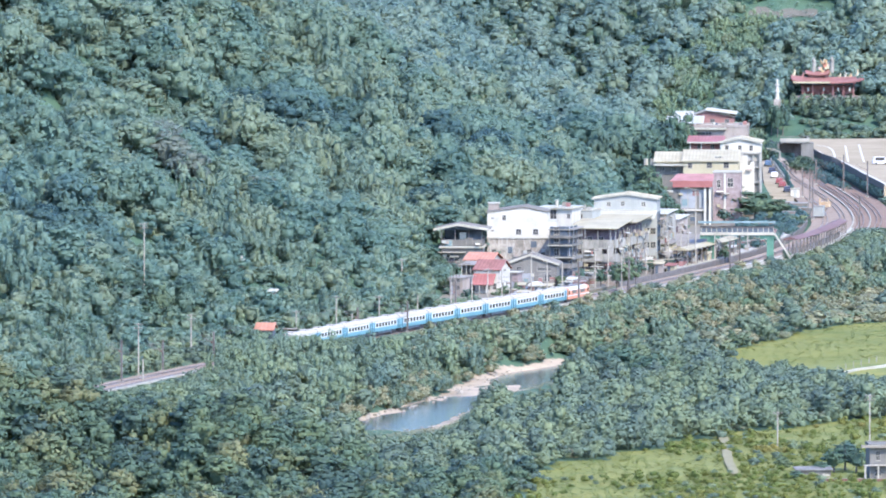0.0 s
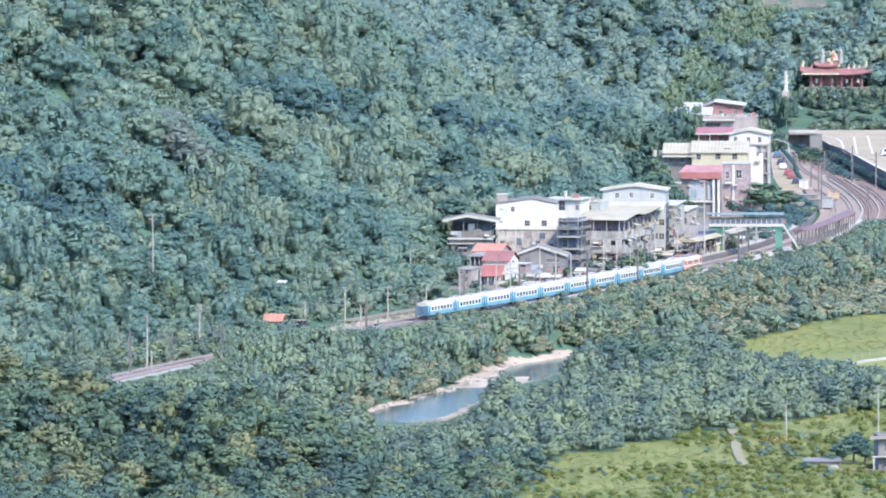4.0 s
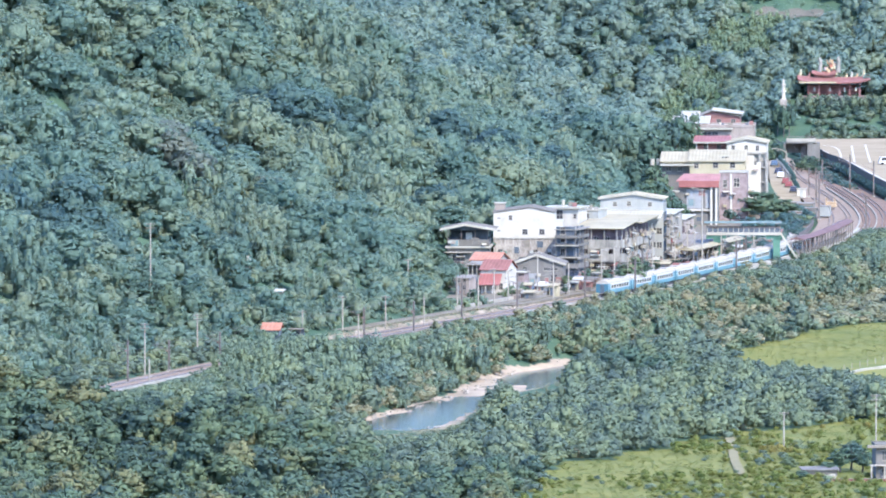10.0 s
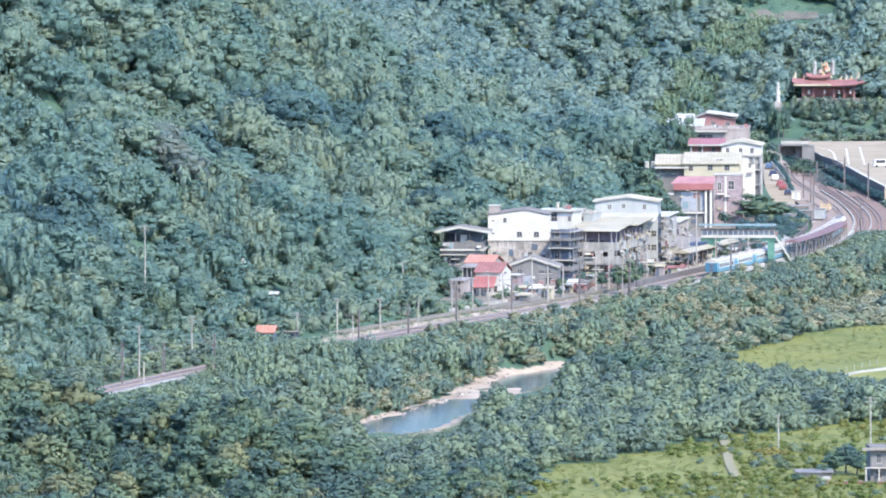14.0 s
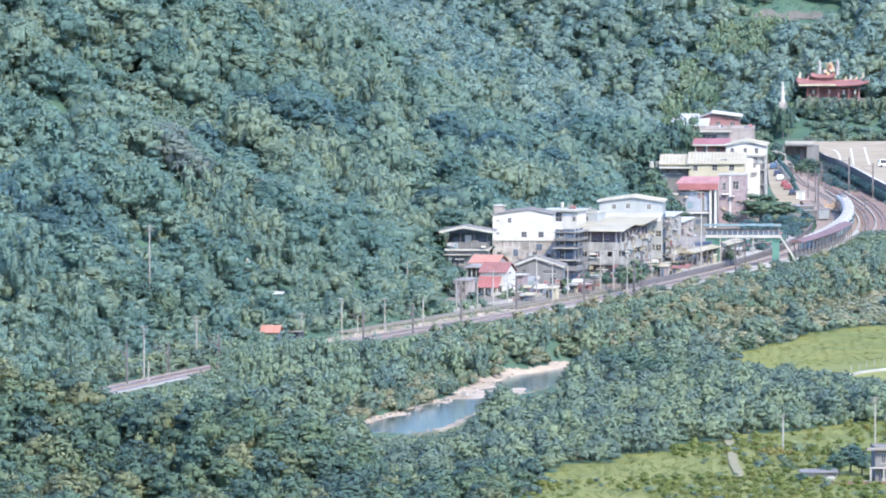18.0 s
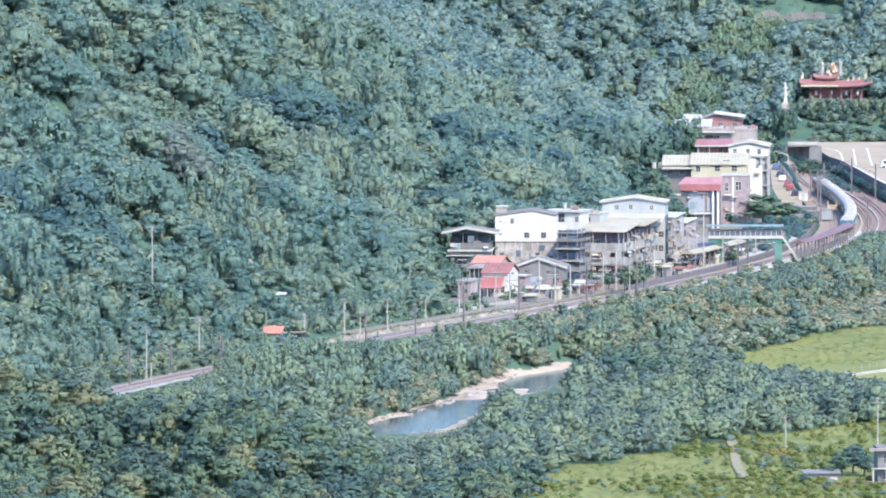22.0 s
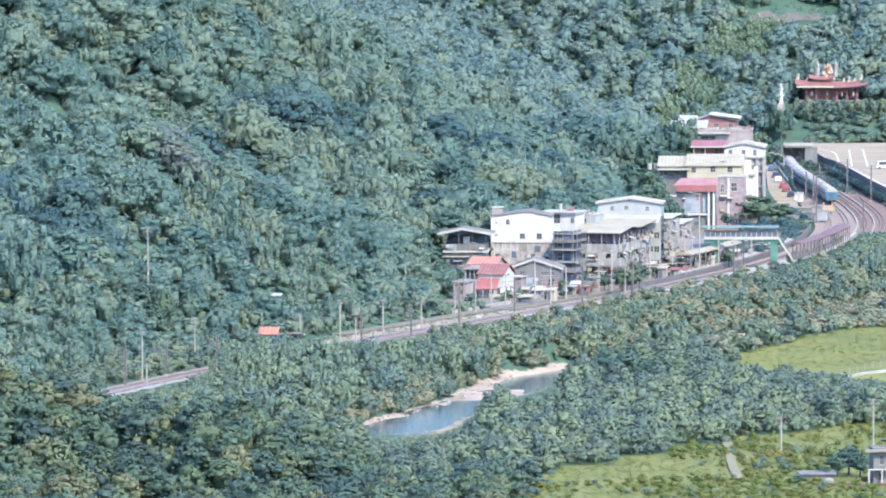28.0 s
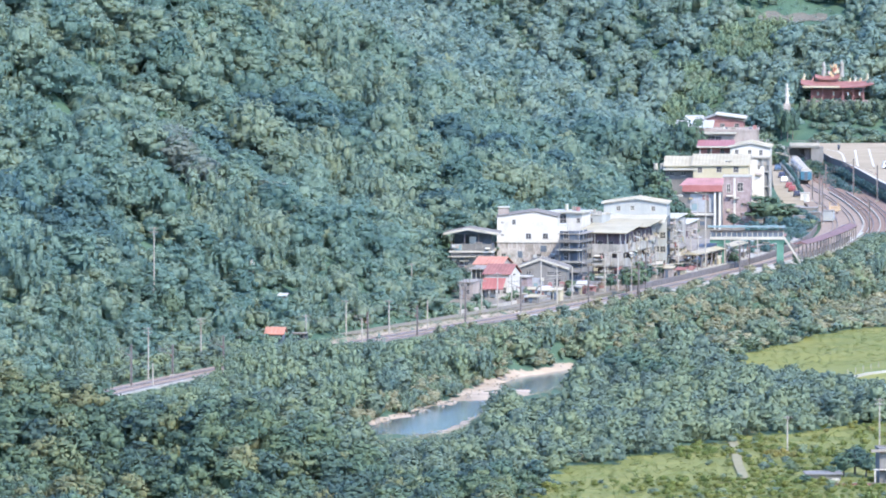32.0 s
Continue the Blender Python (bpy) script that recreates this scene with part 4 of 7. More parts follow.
PINKROOF = surf("faded_red_roof", (0.204, 0.094, 0.075), (0.285, 0.142, 0.117), 0.4, 0.6, 0.2)
BROWNROOF = surf("red_brown_roof", (0.135, 0.061, 0.048), (0.195, 0.092, 0.073), 0.5, 0.7, 0.2)
PAVED = surf("car_park_paving", (0.194, 0.150, 0.089), (0.257, 0.203, 0.127), 0.15, 0.9, 0.1)
GREEN = surf("green_steel_paint", (0.052, 0.108, 0.072), (0.085, 0.155, 0.105), 0.6, 0.5, 0.1)
TEAL = surf("teal_roof_sheet", (0.115, 0.155, 0.150), (0.165, 0.205, 0.195), 0.5, 0.5, 0.1)
POLE = surf("pole_concrete", (0.205, 0.178, 0.137), (0.315, 0.280, 0.218), 0.8, 0.85, 0.2)
MAST = surf("mast_steel", (0.105, 0.090, 0.077), (0.189, 0.160, 0.137), 0.8, 0.6, 0.2, 0.3)
RUBBER = surf("rubber", (0.02, 0.02, 0.02), (0.04, 0.04, 0.04), 2.0, 0.8, 0.1)
SHUTTER = surf("steel_shutter", (0.20, 0.196, 0.186), (0.27, 0.264, 0.252), 0.8, 0.5, 0.1, 0.2)
GLASS = surf("window_glass", (0.035, 0.034, 0.032), (0.065, 0.062, 0.058), 0.6, 0.15, 0.0, spec=0.2)
FRAME = surf("window_frame", (0.165, 0.148, 0.125), (0.245, 0.220, 0.188), 1.5, 0.5, 0.1)
GOLDWORK = surf("gilded_tile_work", (0.26, 0.165, 0.085), (0.36, 0.26, 0.15), 1.5, 0.6, 0.5, fine=4)
YELLOW = surf("machine_yellow", (0.27, 0.19, 0.11), (0.34, 0.25, 0.15), 0.8, 0.5, 0.2)


# ---------------------------------------------------------------- house kit
def panel(w, z0, z1, t, holes=()):
    """A wall w long from z0 to z1, t thick behind its face at y = 0, with openings (x0, x1, z0, z1)."""
    bm = bmesh.new()
    xs = sorted({0.0, w, *(c for h in holes for c in h[:2])})
    zs = sorted({z0, z1, *(c for h in holes for c in h[2:])})
    for a, b in zip(xs, xs[1:]):
        run = None
        for c, d in zip(zs, zs[1:]):
            hole = any(h[0] < (a + b) / 2 < h[1] and h[2] < (c + d) / 2 < h[3] for h in holes)
            if not hole:
                run = (run[0], d) if run else (c, d)
            if (hole or d == zs[-1]) and run:
                box(bm, a, b, 0, t, *run)
                run = None
    bmesh.ops.remove_doubles(bm, verts=bm.verts, dist=0.001)
    return bm


def placed(ob, m):
    ob.matrix_basis = m
    return ob


def window(parent, m, a, zc, w, h, frame_mat=None, kind="window"):
    """A glazed window or a door leaf set into an opening centred at a, zc of a wall face."""
    fm = frame_mat or FRAME
    f = 0.09
    x0, x1, z0, z1 = a - w / 2, a + w / 2, zc - h / 2, zc + h / 2
    m = m @ Matrix.Translation((x0, 0.03, 0))
    g = 0.035
    lights = [(f, w / 2 - g, z0 + f, zc - g), (w / 2 + g, w - f, z0 + f, zc - g), (f, w / 2 - g, zc + g, z1 - f), (w / 2 + g, w - f, zc + g, z1 - f)] if kind == "window" else [(f, w - f, z0 + f, z1 - f)]
    ob = placed(part(kind, panel(w, z0, z1, 0.1, lights), fm, parent), m)
    if kind == "window":
        part("pane", boxes((f, w - f, 0.05, 0.06, z0 + f, z1 - f)), GLASS, ob)
        part("sill", boxes((-0.1, w + 0.1, -0.13, 0.0, z0 - 0.09, z0)), CONCRETE, ob)
    else:
        part("leaf", boxes((f, w - f, 0.04, 0.08, z0 + f, z1 - f)), SHUTTER, ob)
    return ob


def walls(e, w, d, z0, z1, mat, front=(), right=(), t=0.22, frame_mat=None):
    """Four walls round a floor w by d; front and right take openings (a, zc, width, height[, kind])."""
    fr, rt = pose(0, 0, 0), pose(w, 0, 0, 0, 0, 90)
    hole = lambda q: (q[0] - q[2] / 2, q[0] + q[2] / 2, q[1] - q[3] / 2, q[1] + q[3] / 2)
    placed(part("wall", panel(w, z0, z1, t, [hole(q) for q in front]), mat, e), fr)
    placed(part("wall", panel(d - t, z0, z1, t, [hole((q[0] - t, *q[1:])) for q in right]), mat, e), pose(w, t, 0, 0, 0, 90))
    placed(part("wall", panel(w - t, z0, z1, t), mat, e), pose(w - t, d, 0, 0, 0, 180))
    placed(part("wall", panel(d - 2 * t, z0, z1, t), mat, e), pose(0, d - t, 0, 0, 0, -90))
    for m, qs in ((fr, front), (rt, right)):
        for q in qs:
            if len(q) < 5 or q[4] != "gap":
                window(e, m, *q[:4], frame_mat, *(q[4:5]))


def slope(e, name, pts, thick, mat, ribs=0.0, label=""):
    """A roof sheet over four corners (front left, front right, back right, back left), corrugated along its fall."""
    bm = bmesh.new()
    p = [Vector(q) for q in pts]
    k = 2 * max(2, int((p[1] - p[0]).length / ribs)) if ribs else 1
    rows = []
    for i in range(k + 1):
        a, b = p[0].lerp(p[1], i / k), p[3].lerp(p[2], i / k)
        up = Vector((0, 0, thick + (0.07 if i % 2 else 0.0)))
        rows.append([bm.verts.new(v) for v in (a, b, b + up, a + up)])
    for r, q in zip(rows, rows[1:]):
        for c in range(4):
            bm.faces.new((r[c], r[(c + 1) % 4], q[(c + 1) % 4], q[c]))
    bm.faces.new(rows[0])
    bm.faces.new(rows[-1][::-1])
    return part(name, bm, mat, e, label)


def gable_front(e, w, d, ze, zr, mat, wall, over=0.5, ridge=0.5, thick=0.16, edge=None):
    """Two roof slopes with the ridge running back from the front; wall fills the gables."""
    xr = w * ridge
    slope(e, "roof", [(-over, -over, ze), (-over, d + over, ze), (xr, d + over, zr), (xr, -over, zr)], thick, mat, 0.8)
    slope(e, "roof", [(w + over, d + over, ze), (w + over, -over, ze), (xr, -over, zr), (xr, d + over, zr)], thick, mat, 0.8)
    for y in (0.0, d - 0.2):
        bm = bmesh.new()
        prism(bm, [(0, ze - 0.02), (w, ze - 0.02), (xr, zr - 0.02)], y + 0.01, y + 0.19)
        part("gable", bm, wall, e)
    if edge:
        for a, b in (((-over, ze), (xr, zr)), ((xr, zr), (w + over, ze))):
            bm = bmesh.new()
            prism(bm, [(a[0], a[1] - 0.12), (b[0], b[1] - 0.12), (b[0], b[1] + 0.42), (a[0], a[1] + 0.42)], -over - 0.1, -over - 0.005)
            part("fascia", bm, edge, e)


def gable_side(e, w, d, ze, zr, mat, wall, over=0.5, thick=0.16):
    """Two roof slopes with the ridge running along the front."""
    slope(e, "roof", [(-over, -over, ze), (w + over, -over, ze), (w + over, d / 2, zr), (-over, d / 2, zr)], thick, mat, 0.8)
    slope(e, "roof", [(w + over, d + over, ze), (-over, d + over, ze), (-over, d / 2, zr), (w + over, d / 2, zr)], thick, mat, 0.8)
    for x in (0.01, w - 0.19):
        bm = bmesh.new()
        vs = [[bm.verts.new((xx, y, z)) for y, z in ((0, ze - 0.02), (d, ze - 0.02), (d / 2, zr - 0.02))] for xx in (x, x + 0.18)]
        bm.faces.new(vs[0][::-1])
        bm.faces.new(vs[1])
        for i in range(3):
            bm.faces.new((vs[0][i], vs[0][(i + 1) % 3], vs[1][(i + 1) % 3], vs[1][i]))
        part("gable", bm, wall, e)


def lean_to(e, w, d, zf, zb, mat, over=0.4, y0=0.0, x0=0.0, thick=0.15):
    return slope(e, "roof", [(x0 - over, y0 - over, zf), (x0 + w + over, y0 - over, zf), (x0 + w + over, y0 + d + over * 0.3, zb), (x0 - over, y0 + d + over * 0.3, zb)], thick, mat, 0.8)


def flat_roof(e, w, d, z, mat, rim=0.5):
    part("roof", boxes((-0.15, w + 0.15, -0.15, d + 0.15, z, z + 0.2)), mat, e)
    if rim:
        part("parapet", boxes((-0.15, w + 0.15, -0.15, 0.0, z + 0.2, z + 0.2 + rim), (w, w + 0.15, 0.0, d, z + 0.2, z + 0.2 + rim), (-0.15, 0, 0, d, z + 0.2, z + 0.2 + rim), (0, w, d, d + 0.15, z + 0.2, z + 0.2 + rim)), mat, e)


def balconies(e, w, d, levels, slab, back, post_step=3.2, depth=1.4, seed=0):
    """Storeys open to the front and the right: slab and parapet, posts, and a set-back wall with openings."""
    r = random.Random(seed)
    zt = levels[-1][2]
    walls(e, w - depth, d, 0, zt, back, front=[(a, (lo + 1.4), 1.2, 1.8) for lo, hi, top in levels for a in np.arange(1.5, w - depth - 0.9, 2.6)],
          right=[(a, lo + 1.3, 1.3, 1.9, r.choice(("window", "door"))) for lo, hi, top in levels for a in np.arange(2.2, d - 1.2, 3.4)])
    for k, (lo, hi, top) in enumerate(levels):
        part("balcony", boxes((w - depth, w, -depth, d, lo - 0.2, lo), (0, w - depth, -depth, 0, lo - 0.2, lo)), slab, e)
        if hi > lo + 0.1:
            part("parapet", boxes((0, w, -depth - 0.1, -depth, lo - 0.25, hi), (w, w + 0.1, -depth, d, lo - 0.25, hi)), slab, e)
        for x in np.arange(0.2, w, post_step):
            part("post", boxes((x, x + 0.18, -depth + 0.02, -depth + 0.2, lo, top - 0.2)), slab, e)
        for y in np.arange(0.6, d, post_step * 1.2):
            part("post", boxes((w - 0.2, w - 0.02, y, y + 0.2, lo, top - 0.2)), slab, e)


def facade(e, m, w, z0, z1, n, seed):
    """Awnings, shutters, sign boards, drainpipes and dark openings on a wall w long whose face is the plane y = 0 of m."""
    r = random.Random(seed)
    pale, dim = (SHEET, STAINED, PALE, CREAMROOF, PINK), (DARK, GREYWALL, BROWN, RECESS, GREYROOF, TEAL)
    for k in range(n):
        a, z = r.uniform(0.2, max(0.3, w - 1.2)), r.uniform(z0 + 0.3, z1 - 0.8)
        pick = r.random()
        if pick < 0.30:
            b, d = r.uniform(0.9, 2.4), r.uniform(0.5, 1.2)
            bm = bmesh.new()
            vs = [bm.verts.new(c) for c in ((0, -0.01, 0.3), (b, -0.01, 0.3), (b, -d, 0), (0, -d, 0), (0, -0.01, 0.36), (b, -0.01, 0.36), (b, -d, 0.06), (0, -d, 0.06))]
            for f in ((0, 1, 2, 3), (7, 6, 5, 4), (0, 4, 5, 1), (1, 5, 6, 2), (2, 6, 7, 3), (3, 7, 4, 0)):
                bm.faces.new([vs[c] for c in f])
            placed(part("awning", bm, r.choice(pale), e), m @ Matrix.Translation((a, 0, z)))
        elif pick < 0.62:
            b, h = r.uniform(0.7, 1.8), r.uniform(0.8, 1.7)
            ob = placed(part("shutter", boxes((0, b, -0.06, -0.012, 0, h)), r.choice(dim), e), m @ Matrix.Translation((a, 0, z - 0.3)))
            part("frame", boxes((-0.08, 0, -0.09, -0.008, -0.08, h + 0.08), (b, b + 0.08, -0.09, -0.008, -0.08, h + 0.08), (0, b, -0.09, -0.008, h, h + 0.08)), r.choice(pale), ob)
        elif pick < 0.78:
            b, h = r.uniform(0.4, 1.0), r.uniform(0.5, 1.4)
            placed(part("sign_board", boxes((0, 0.1, -b, -0.02, 0, h)), r.choice(pale + (REDROOF, BROWN, TEAL)), e), m @ Matrix.Translation((a, 0, z)))
        elif pick < 0.9:
            placed(part("cooler", boxes((0, 0.85, -0.5, -0.03, 0, 0.65)), r.choice(pale), e), m @ Matrix.Translation((a, 0, z)))
        else:
            placed(part("drainpipe", boxes((0, 0.12, -0.14, -0.015, 0, max(1.0, z1 - z0 - 0.4))), r.choice((POLE, MAST, SHEET)), e), m @ Matrix.Translation((a, 0, z0 + 0.1)))


def rooftop(e, w, d, z, n, seed):
    """Tanks, ducts and huts that stand on a flat roof."""
    r = random.Random(seed)
    for k in range(n):
        a, b = r.uniform(0.3, w - 1.2), r.uniform(0.5, d - 1.2)
        if r.random() < 0.4:
            bm = bmesh.new()
            rod(bm, (a, b, z), (a, b, z + r.uniform(0.8, 1.5)), 0.4, 0.4, 10)
            part("roof_tank", bm, r.choice((SHEET, STAINED)), e)
        else:
            part("duct", boxes((a, a + r.uniform(0.4, 1.3), b, b + r.uniform(0.4, 1.0), z, z + r.uniform(0.4, 1.1))), r.choice((GREYROOF, STAINED, BROWN, DARK)), e)


def home(x, y, z, yaw, label, category="house", group="houses of the town"):
    return empty("house", pose(x, y, z, 0, 0, yaw), label, category, group)


YAW = -15.0
# open roof-top house beside the woods
w = 9.40
e = home(1.65, 62, 0, -3.0, "grey house with an open roof terrace under a white-edged gable roof")
part("awning", boxes((-0.5, w * 0.6, -1.3, -0.02, 6.55, 6.7)), SHEET, e, "white awning slab")
walls(e, w, 11, 0, 7.55, GREYWALL, front=[(1.6, 5.26, 1.0, 1.5), (3.6, 5.26, 1.0, 1.5), (6.5, 5.26, 1.2, 1.5)])
part("terrace", boxes((-0.4, w + 0.4, -0.6, 11.2, 7.55, 7.93)), SHEET, e)
walls(e, w, 10.9, 7.93, 9.46, GREYWALL)
for x0 in (0.1, w * 0.33, w * 0.66, w - 0.3):
    for y0 in (0.1, 9.8):
        part("post", boxes((x0, x0 + 0.2, y0, y0 + 0.2, 9.46, 11.75)), MAST, e)
# Dark sheet that stands in for the shaded interior of the terrace.
part("terrace_shade", boxes((0.6, w - 0.5, 5.5, 5.7, 7.93, 11.50)), DARK, e)
part("water_tank", boxes((4.2, 5.6, 1.0, 2.2, 9.46, 10.99)), SHEET, e, "white roof-top tank")
gable_front(e, w, 11, 11.63, 12.77, DARKROOF, DARK, 1.6, 0.42, edge=SHEET)
facade(e, pose(0, 0, 0), w, 2.0, 7.4, 9, 31)
facade(e, pose(0, -0.02, 0), w, 7.9, 9.6, 5, 32)

# tall white house over a stone storey
w = 15.44
e = home(12.14, 78, 0, -3.0, "tall white plastered house above a grey stone storey")
walls(e, w, 12, 0, 8.89, STONE, front=[(1.5, 5.82, 1.1, 1.3), (5.4, 6.07, 1.1, 1.3), (9.5, 5.82, 1.1, 1.3), (12.6, 5.82, 1.0, 1.3)])
part("ledge", boxes((-0.15, w + 0.15, -0.2, 12, 8.89, 9.02 + 0.1)), CONCRETE, e)
w2 = 13.61
zt = 9.02 + 0.1
walls(e, w, 12, zt, 12.60, WHITE, front=[(7.13, 10.42, 1.25, 1.25), (10.96, 10.42, 1.25, 1.25), (1.19, 10.68, 0.7, 0.35), (15.32, 10.55, 0.8, 0.9)])
walls(e, w2, 11.9, 12.60, 14.77, WHITE, front=[(3.83, 13.62, 0.85, 1.15), (1.19, 13.49, 0.7, 0.35)])
gable_front(e, w2, 11.9, 14.77, 15.93, DARKROOF, WHITE, 0.25, 0.62)
part("terrace", boxes((w2 + 0.01, w, 0, 11.9, 12.60, 12.73 + 0.05)), SHEET, e)
part("stair_tower", boxes((0.1, 2.42, 4, 7, 14.77, 16.56)), PINK, e, "stained brownish stair tower on the roof")
part("tower_cap", boxes((-0.1, 2.42 + 0.2, 3.8, 7.2, 16.56, 16.56 + 0.25)), SHEET, e)
facade(e, pose(0, 0, 0), w, 1.0, 8.8, 9, 33)

# annexes behind it
w = 5.84
e = home(25.82, 98, 0, YAW, "small white annex with a flat overhanging roof")
walls(e, w, 8, 0, 14.67, WHITE, front=[(w * 0.25, 13.26, 1.5, 2.2), (w - 0.8, 13.00, 0.8, 1.1), (w * 0.5, 9.79, 1.6, 1.3), (w * 0.85, 9.79, 1.0, 1.2)])
part("roof", boxes((-2.4, w + 0.5, -0.8, 8.5, 14.67, 15.06)), SHEET, e)
rooftop(e, w, 8, 15.06, 3, 51)
w = 4.53
e = home(31.68, 108, 0, YAW, "low pale grey house with a flat roof")
walls(e, w, 8, 0, 13.66, PALE, front=[(w * 0.42, 12.50, 1.0, 1.0)])
flat_roof(e, w, 8, 13.66, SHEET, 0.15)
rooftop(e, w, 8, 13.86, 3, 52)
w = 5.27
e = home(26.27, 70, 0, YAW, "narrow house with dark open storeys and white parapets")
# The set-back wall is coloured dark for the shade inside the storeys.
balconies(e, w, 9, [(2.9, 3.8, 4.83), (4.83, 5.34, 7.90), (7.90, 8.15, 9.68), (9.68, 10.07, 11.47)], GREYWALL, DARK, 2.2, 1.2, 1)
part("awning", boxes((-0.2, w + 0.3, -2.0, -1.32, 7.7, 7.85)), SHEET, e, "white awning edge")
part("awning", boxes((0.6, w + 0.8, -2.2, -1.32, 5.0, 5.15)), SHEET, e, "white awning edge")
lean_to(e, w, 9, 11.22, 11.47, GREYROOF)

# grey gable workshop
w = 11.48
e = home(16.18, 36, 0, -3.0, "dark blue-grey workshop with a white-edged gable roof")
walls(e, w, 13, 0, 5.11, GREYWALL, front=[(2.9, 4.10, 1.1, 1.4), (8.6, 4.22, 3.2, 0.8), (5.0, 2.32, 2.6, 2.0, "door"), (9.4, 2.20, 1.6, 1.6)])
gable_front(e, w, 13, 5.11, 7.26, DARKROOF, GREYWALL, 0.5, 0.47, edge=SHEET)
facade(e, pose(0, 0, 0), w, 0.5, 4.6, 6, 34)

# red-roofed house with a porch
w = 5.71
e = home(9.17, 12, 0, YAW, "white house with a red sheet roof and red porch awning")
walls(e, w, 9, 0, 5.25, WHITE, front=[(1.0, 1.5, 1.0, 2.2, "door"), (2.8, 1.7, 1.3, 1.4), (4.4, 1.7, 1.2, 1.4)], right=[(3.0, 1.8, 1.2, 1.2), (6.4, 1.8, 1.2, 1.2), (4.4, 5.3, 2.4, 0.7)])
gable_side(e, w, 9, 5.25, 7.26, BROWNROOF, WHITE, 0.45)
slope(e, "awning", [(-0.2, -2.6, 2.06), (w - 0.8, -2.6, 2.06), (w - 0.8, -0.05, 4.37), (-0.2, -0.05, 4.37)], 0.12, REDROOF, 0.8, "red sloping porch awning")
for x0 in (0.0, 1.6, 3.2, 4.6):
    part("post", boxes((x0, x0 + 0.15, -2.5, -2.35, 0, 2.06)), WHITE, e)
w = 6.00
e = home(7.07, 30, 0, YAW, "low house with an orange tile roof")
walls(e, w, 9, 0, 6.44, PINK, front=[(1.2, 2.0, 1.2, 1.3), (3.9, 2.0, 1.2, 1.3)])
gable_side(e, w, 9, 6.44, 7.95, ORANGEROOF, PINK, 0.5)
w = 3.12
e = home(6.29, 20, 0, YAW, "narrow whitewashed house with a slatted balcony")
balconies(e, w, 6, [(0.2, 0.25, 3.0), (3.0, 3.9, 6.34)], WHITE, GREYWALL, 1.0, 1.0, 3)
lean_to(e, w, 6.5, 5.96, 6.46, GREYROOF, 0.3, -1.2)
w = 3.11
e = home(3.51, 4, 0, YAW, "cluttered pinkish lean-to with pipes and posts")
walls(e, w, 6, 0, 3.80, PINK, front=[(0.7, 1.3, 0.7, 2.0, "door"), (2.0, 1.8, 0.9, 1.0), (0.8, 3.4, 0.8, 0.9), (2.1, 3.5, 0.8, 0.9)])
lean_to(e, w, 6, 3.80, 4.17, GREYROOF, 0.3)
for k in range(4):
    bm = bmesh.new()
    rod(bm, (0.3 + 0.7 * k, -0.25, 0), (0.3 + 0.7 * k, -0.25, 4.80 + 0.5 * (k % 2)), 0.07, 0.07, 6)
    part("pipe", bm, MAST, e)
w = 2.08
e = home(16.75, 22, 0, YAW, "small red brick outhouse with a flat white roof")
walls(e, w, 4, 0, 4.09, BRICK, front=[(w / 2, 1.2, 0.8, 2.0, "door")])
part("roof", boxes((-0.7, w + 0.3, -0.5, 4.3, 4.09, 4.34)), SHEET, e)

# street row: open terraces along the street, then the pale gabled house
w = 10.07
e = home(31.53, 90, 0, YAW, "three-storey house with white parapets and open dark terraces")
# Terrace shade comes from the RECESS colour of the back wall.
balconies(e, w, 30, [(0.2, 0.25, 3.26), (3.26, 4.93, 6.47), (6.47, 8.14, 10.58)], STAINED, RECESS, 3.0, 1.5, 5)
placed(part("front_wall", panel(w, 3.3, 6.3, 0.12, [(1.4, 2.5, 4.9, 6.0), (4.4, 5.5, 4.9, 6.0), (7.4, 8.5, 4.9, 6.0)]), STAINED, e, "stained white front wall"), pose(0, -1.75, 0))
lean_to(e, w, 14, 10.58, 11.99, CREAMROOF, 0.9, -1.2)
lean_to(e, w + 1, 15, 11.22, 12.26, CREAMROOF, 0.5, 14)
facade(e, pose(0, -1.76, 0), w, 3.3, 6.2, 5, 35)
facade(e, pose(0, -1.62, 0), w, 0.2, 3.2, 8, 36)
facade(e, pose(w + 0.11, 0, 0, 0, 0, 90), 30, 0.3, 10.2, 60, 37)
w = 14.46
e = home(36.72, 124, 0, -5.0, "pale blue-grey clad house with a low white gable roof")
walls(e, w, 10, 0, 15.58, PALE, front=[(3.36, 14.41, 1.0, 1.1), (6.59, 14.54, 1.0, 1.1), (11.36, 14.41, 1.0, 1.1)] + [(a, zz, 1.3, 1.5) for a in (12.14, 13.56) for zz in (1.9, 5.1, 8.3)],
      right=[(a, zz, 1.3, 1.4) for a in (2.5, 5.2, 8) for zz in (1.8, 5.0, 8.2, 11.4)], frame_mat=SHEET)
gable_front(e, w, 10, 15.58, 16.74, CREAMROOF, PALE, 0.5, 0.52, edge=SHEET)
lean_to(e, w - 0.5, 9, 11.55, 12.86, SHEET, 0.6, -9.2)
facade(e, pose(w + 1.31, 0, 0, 0, 0, 90), 10, 0.5, 12.5, 18, 38)
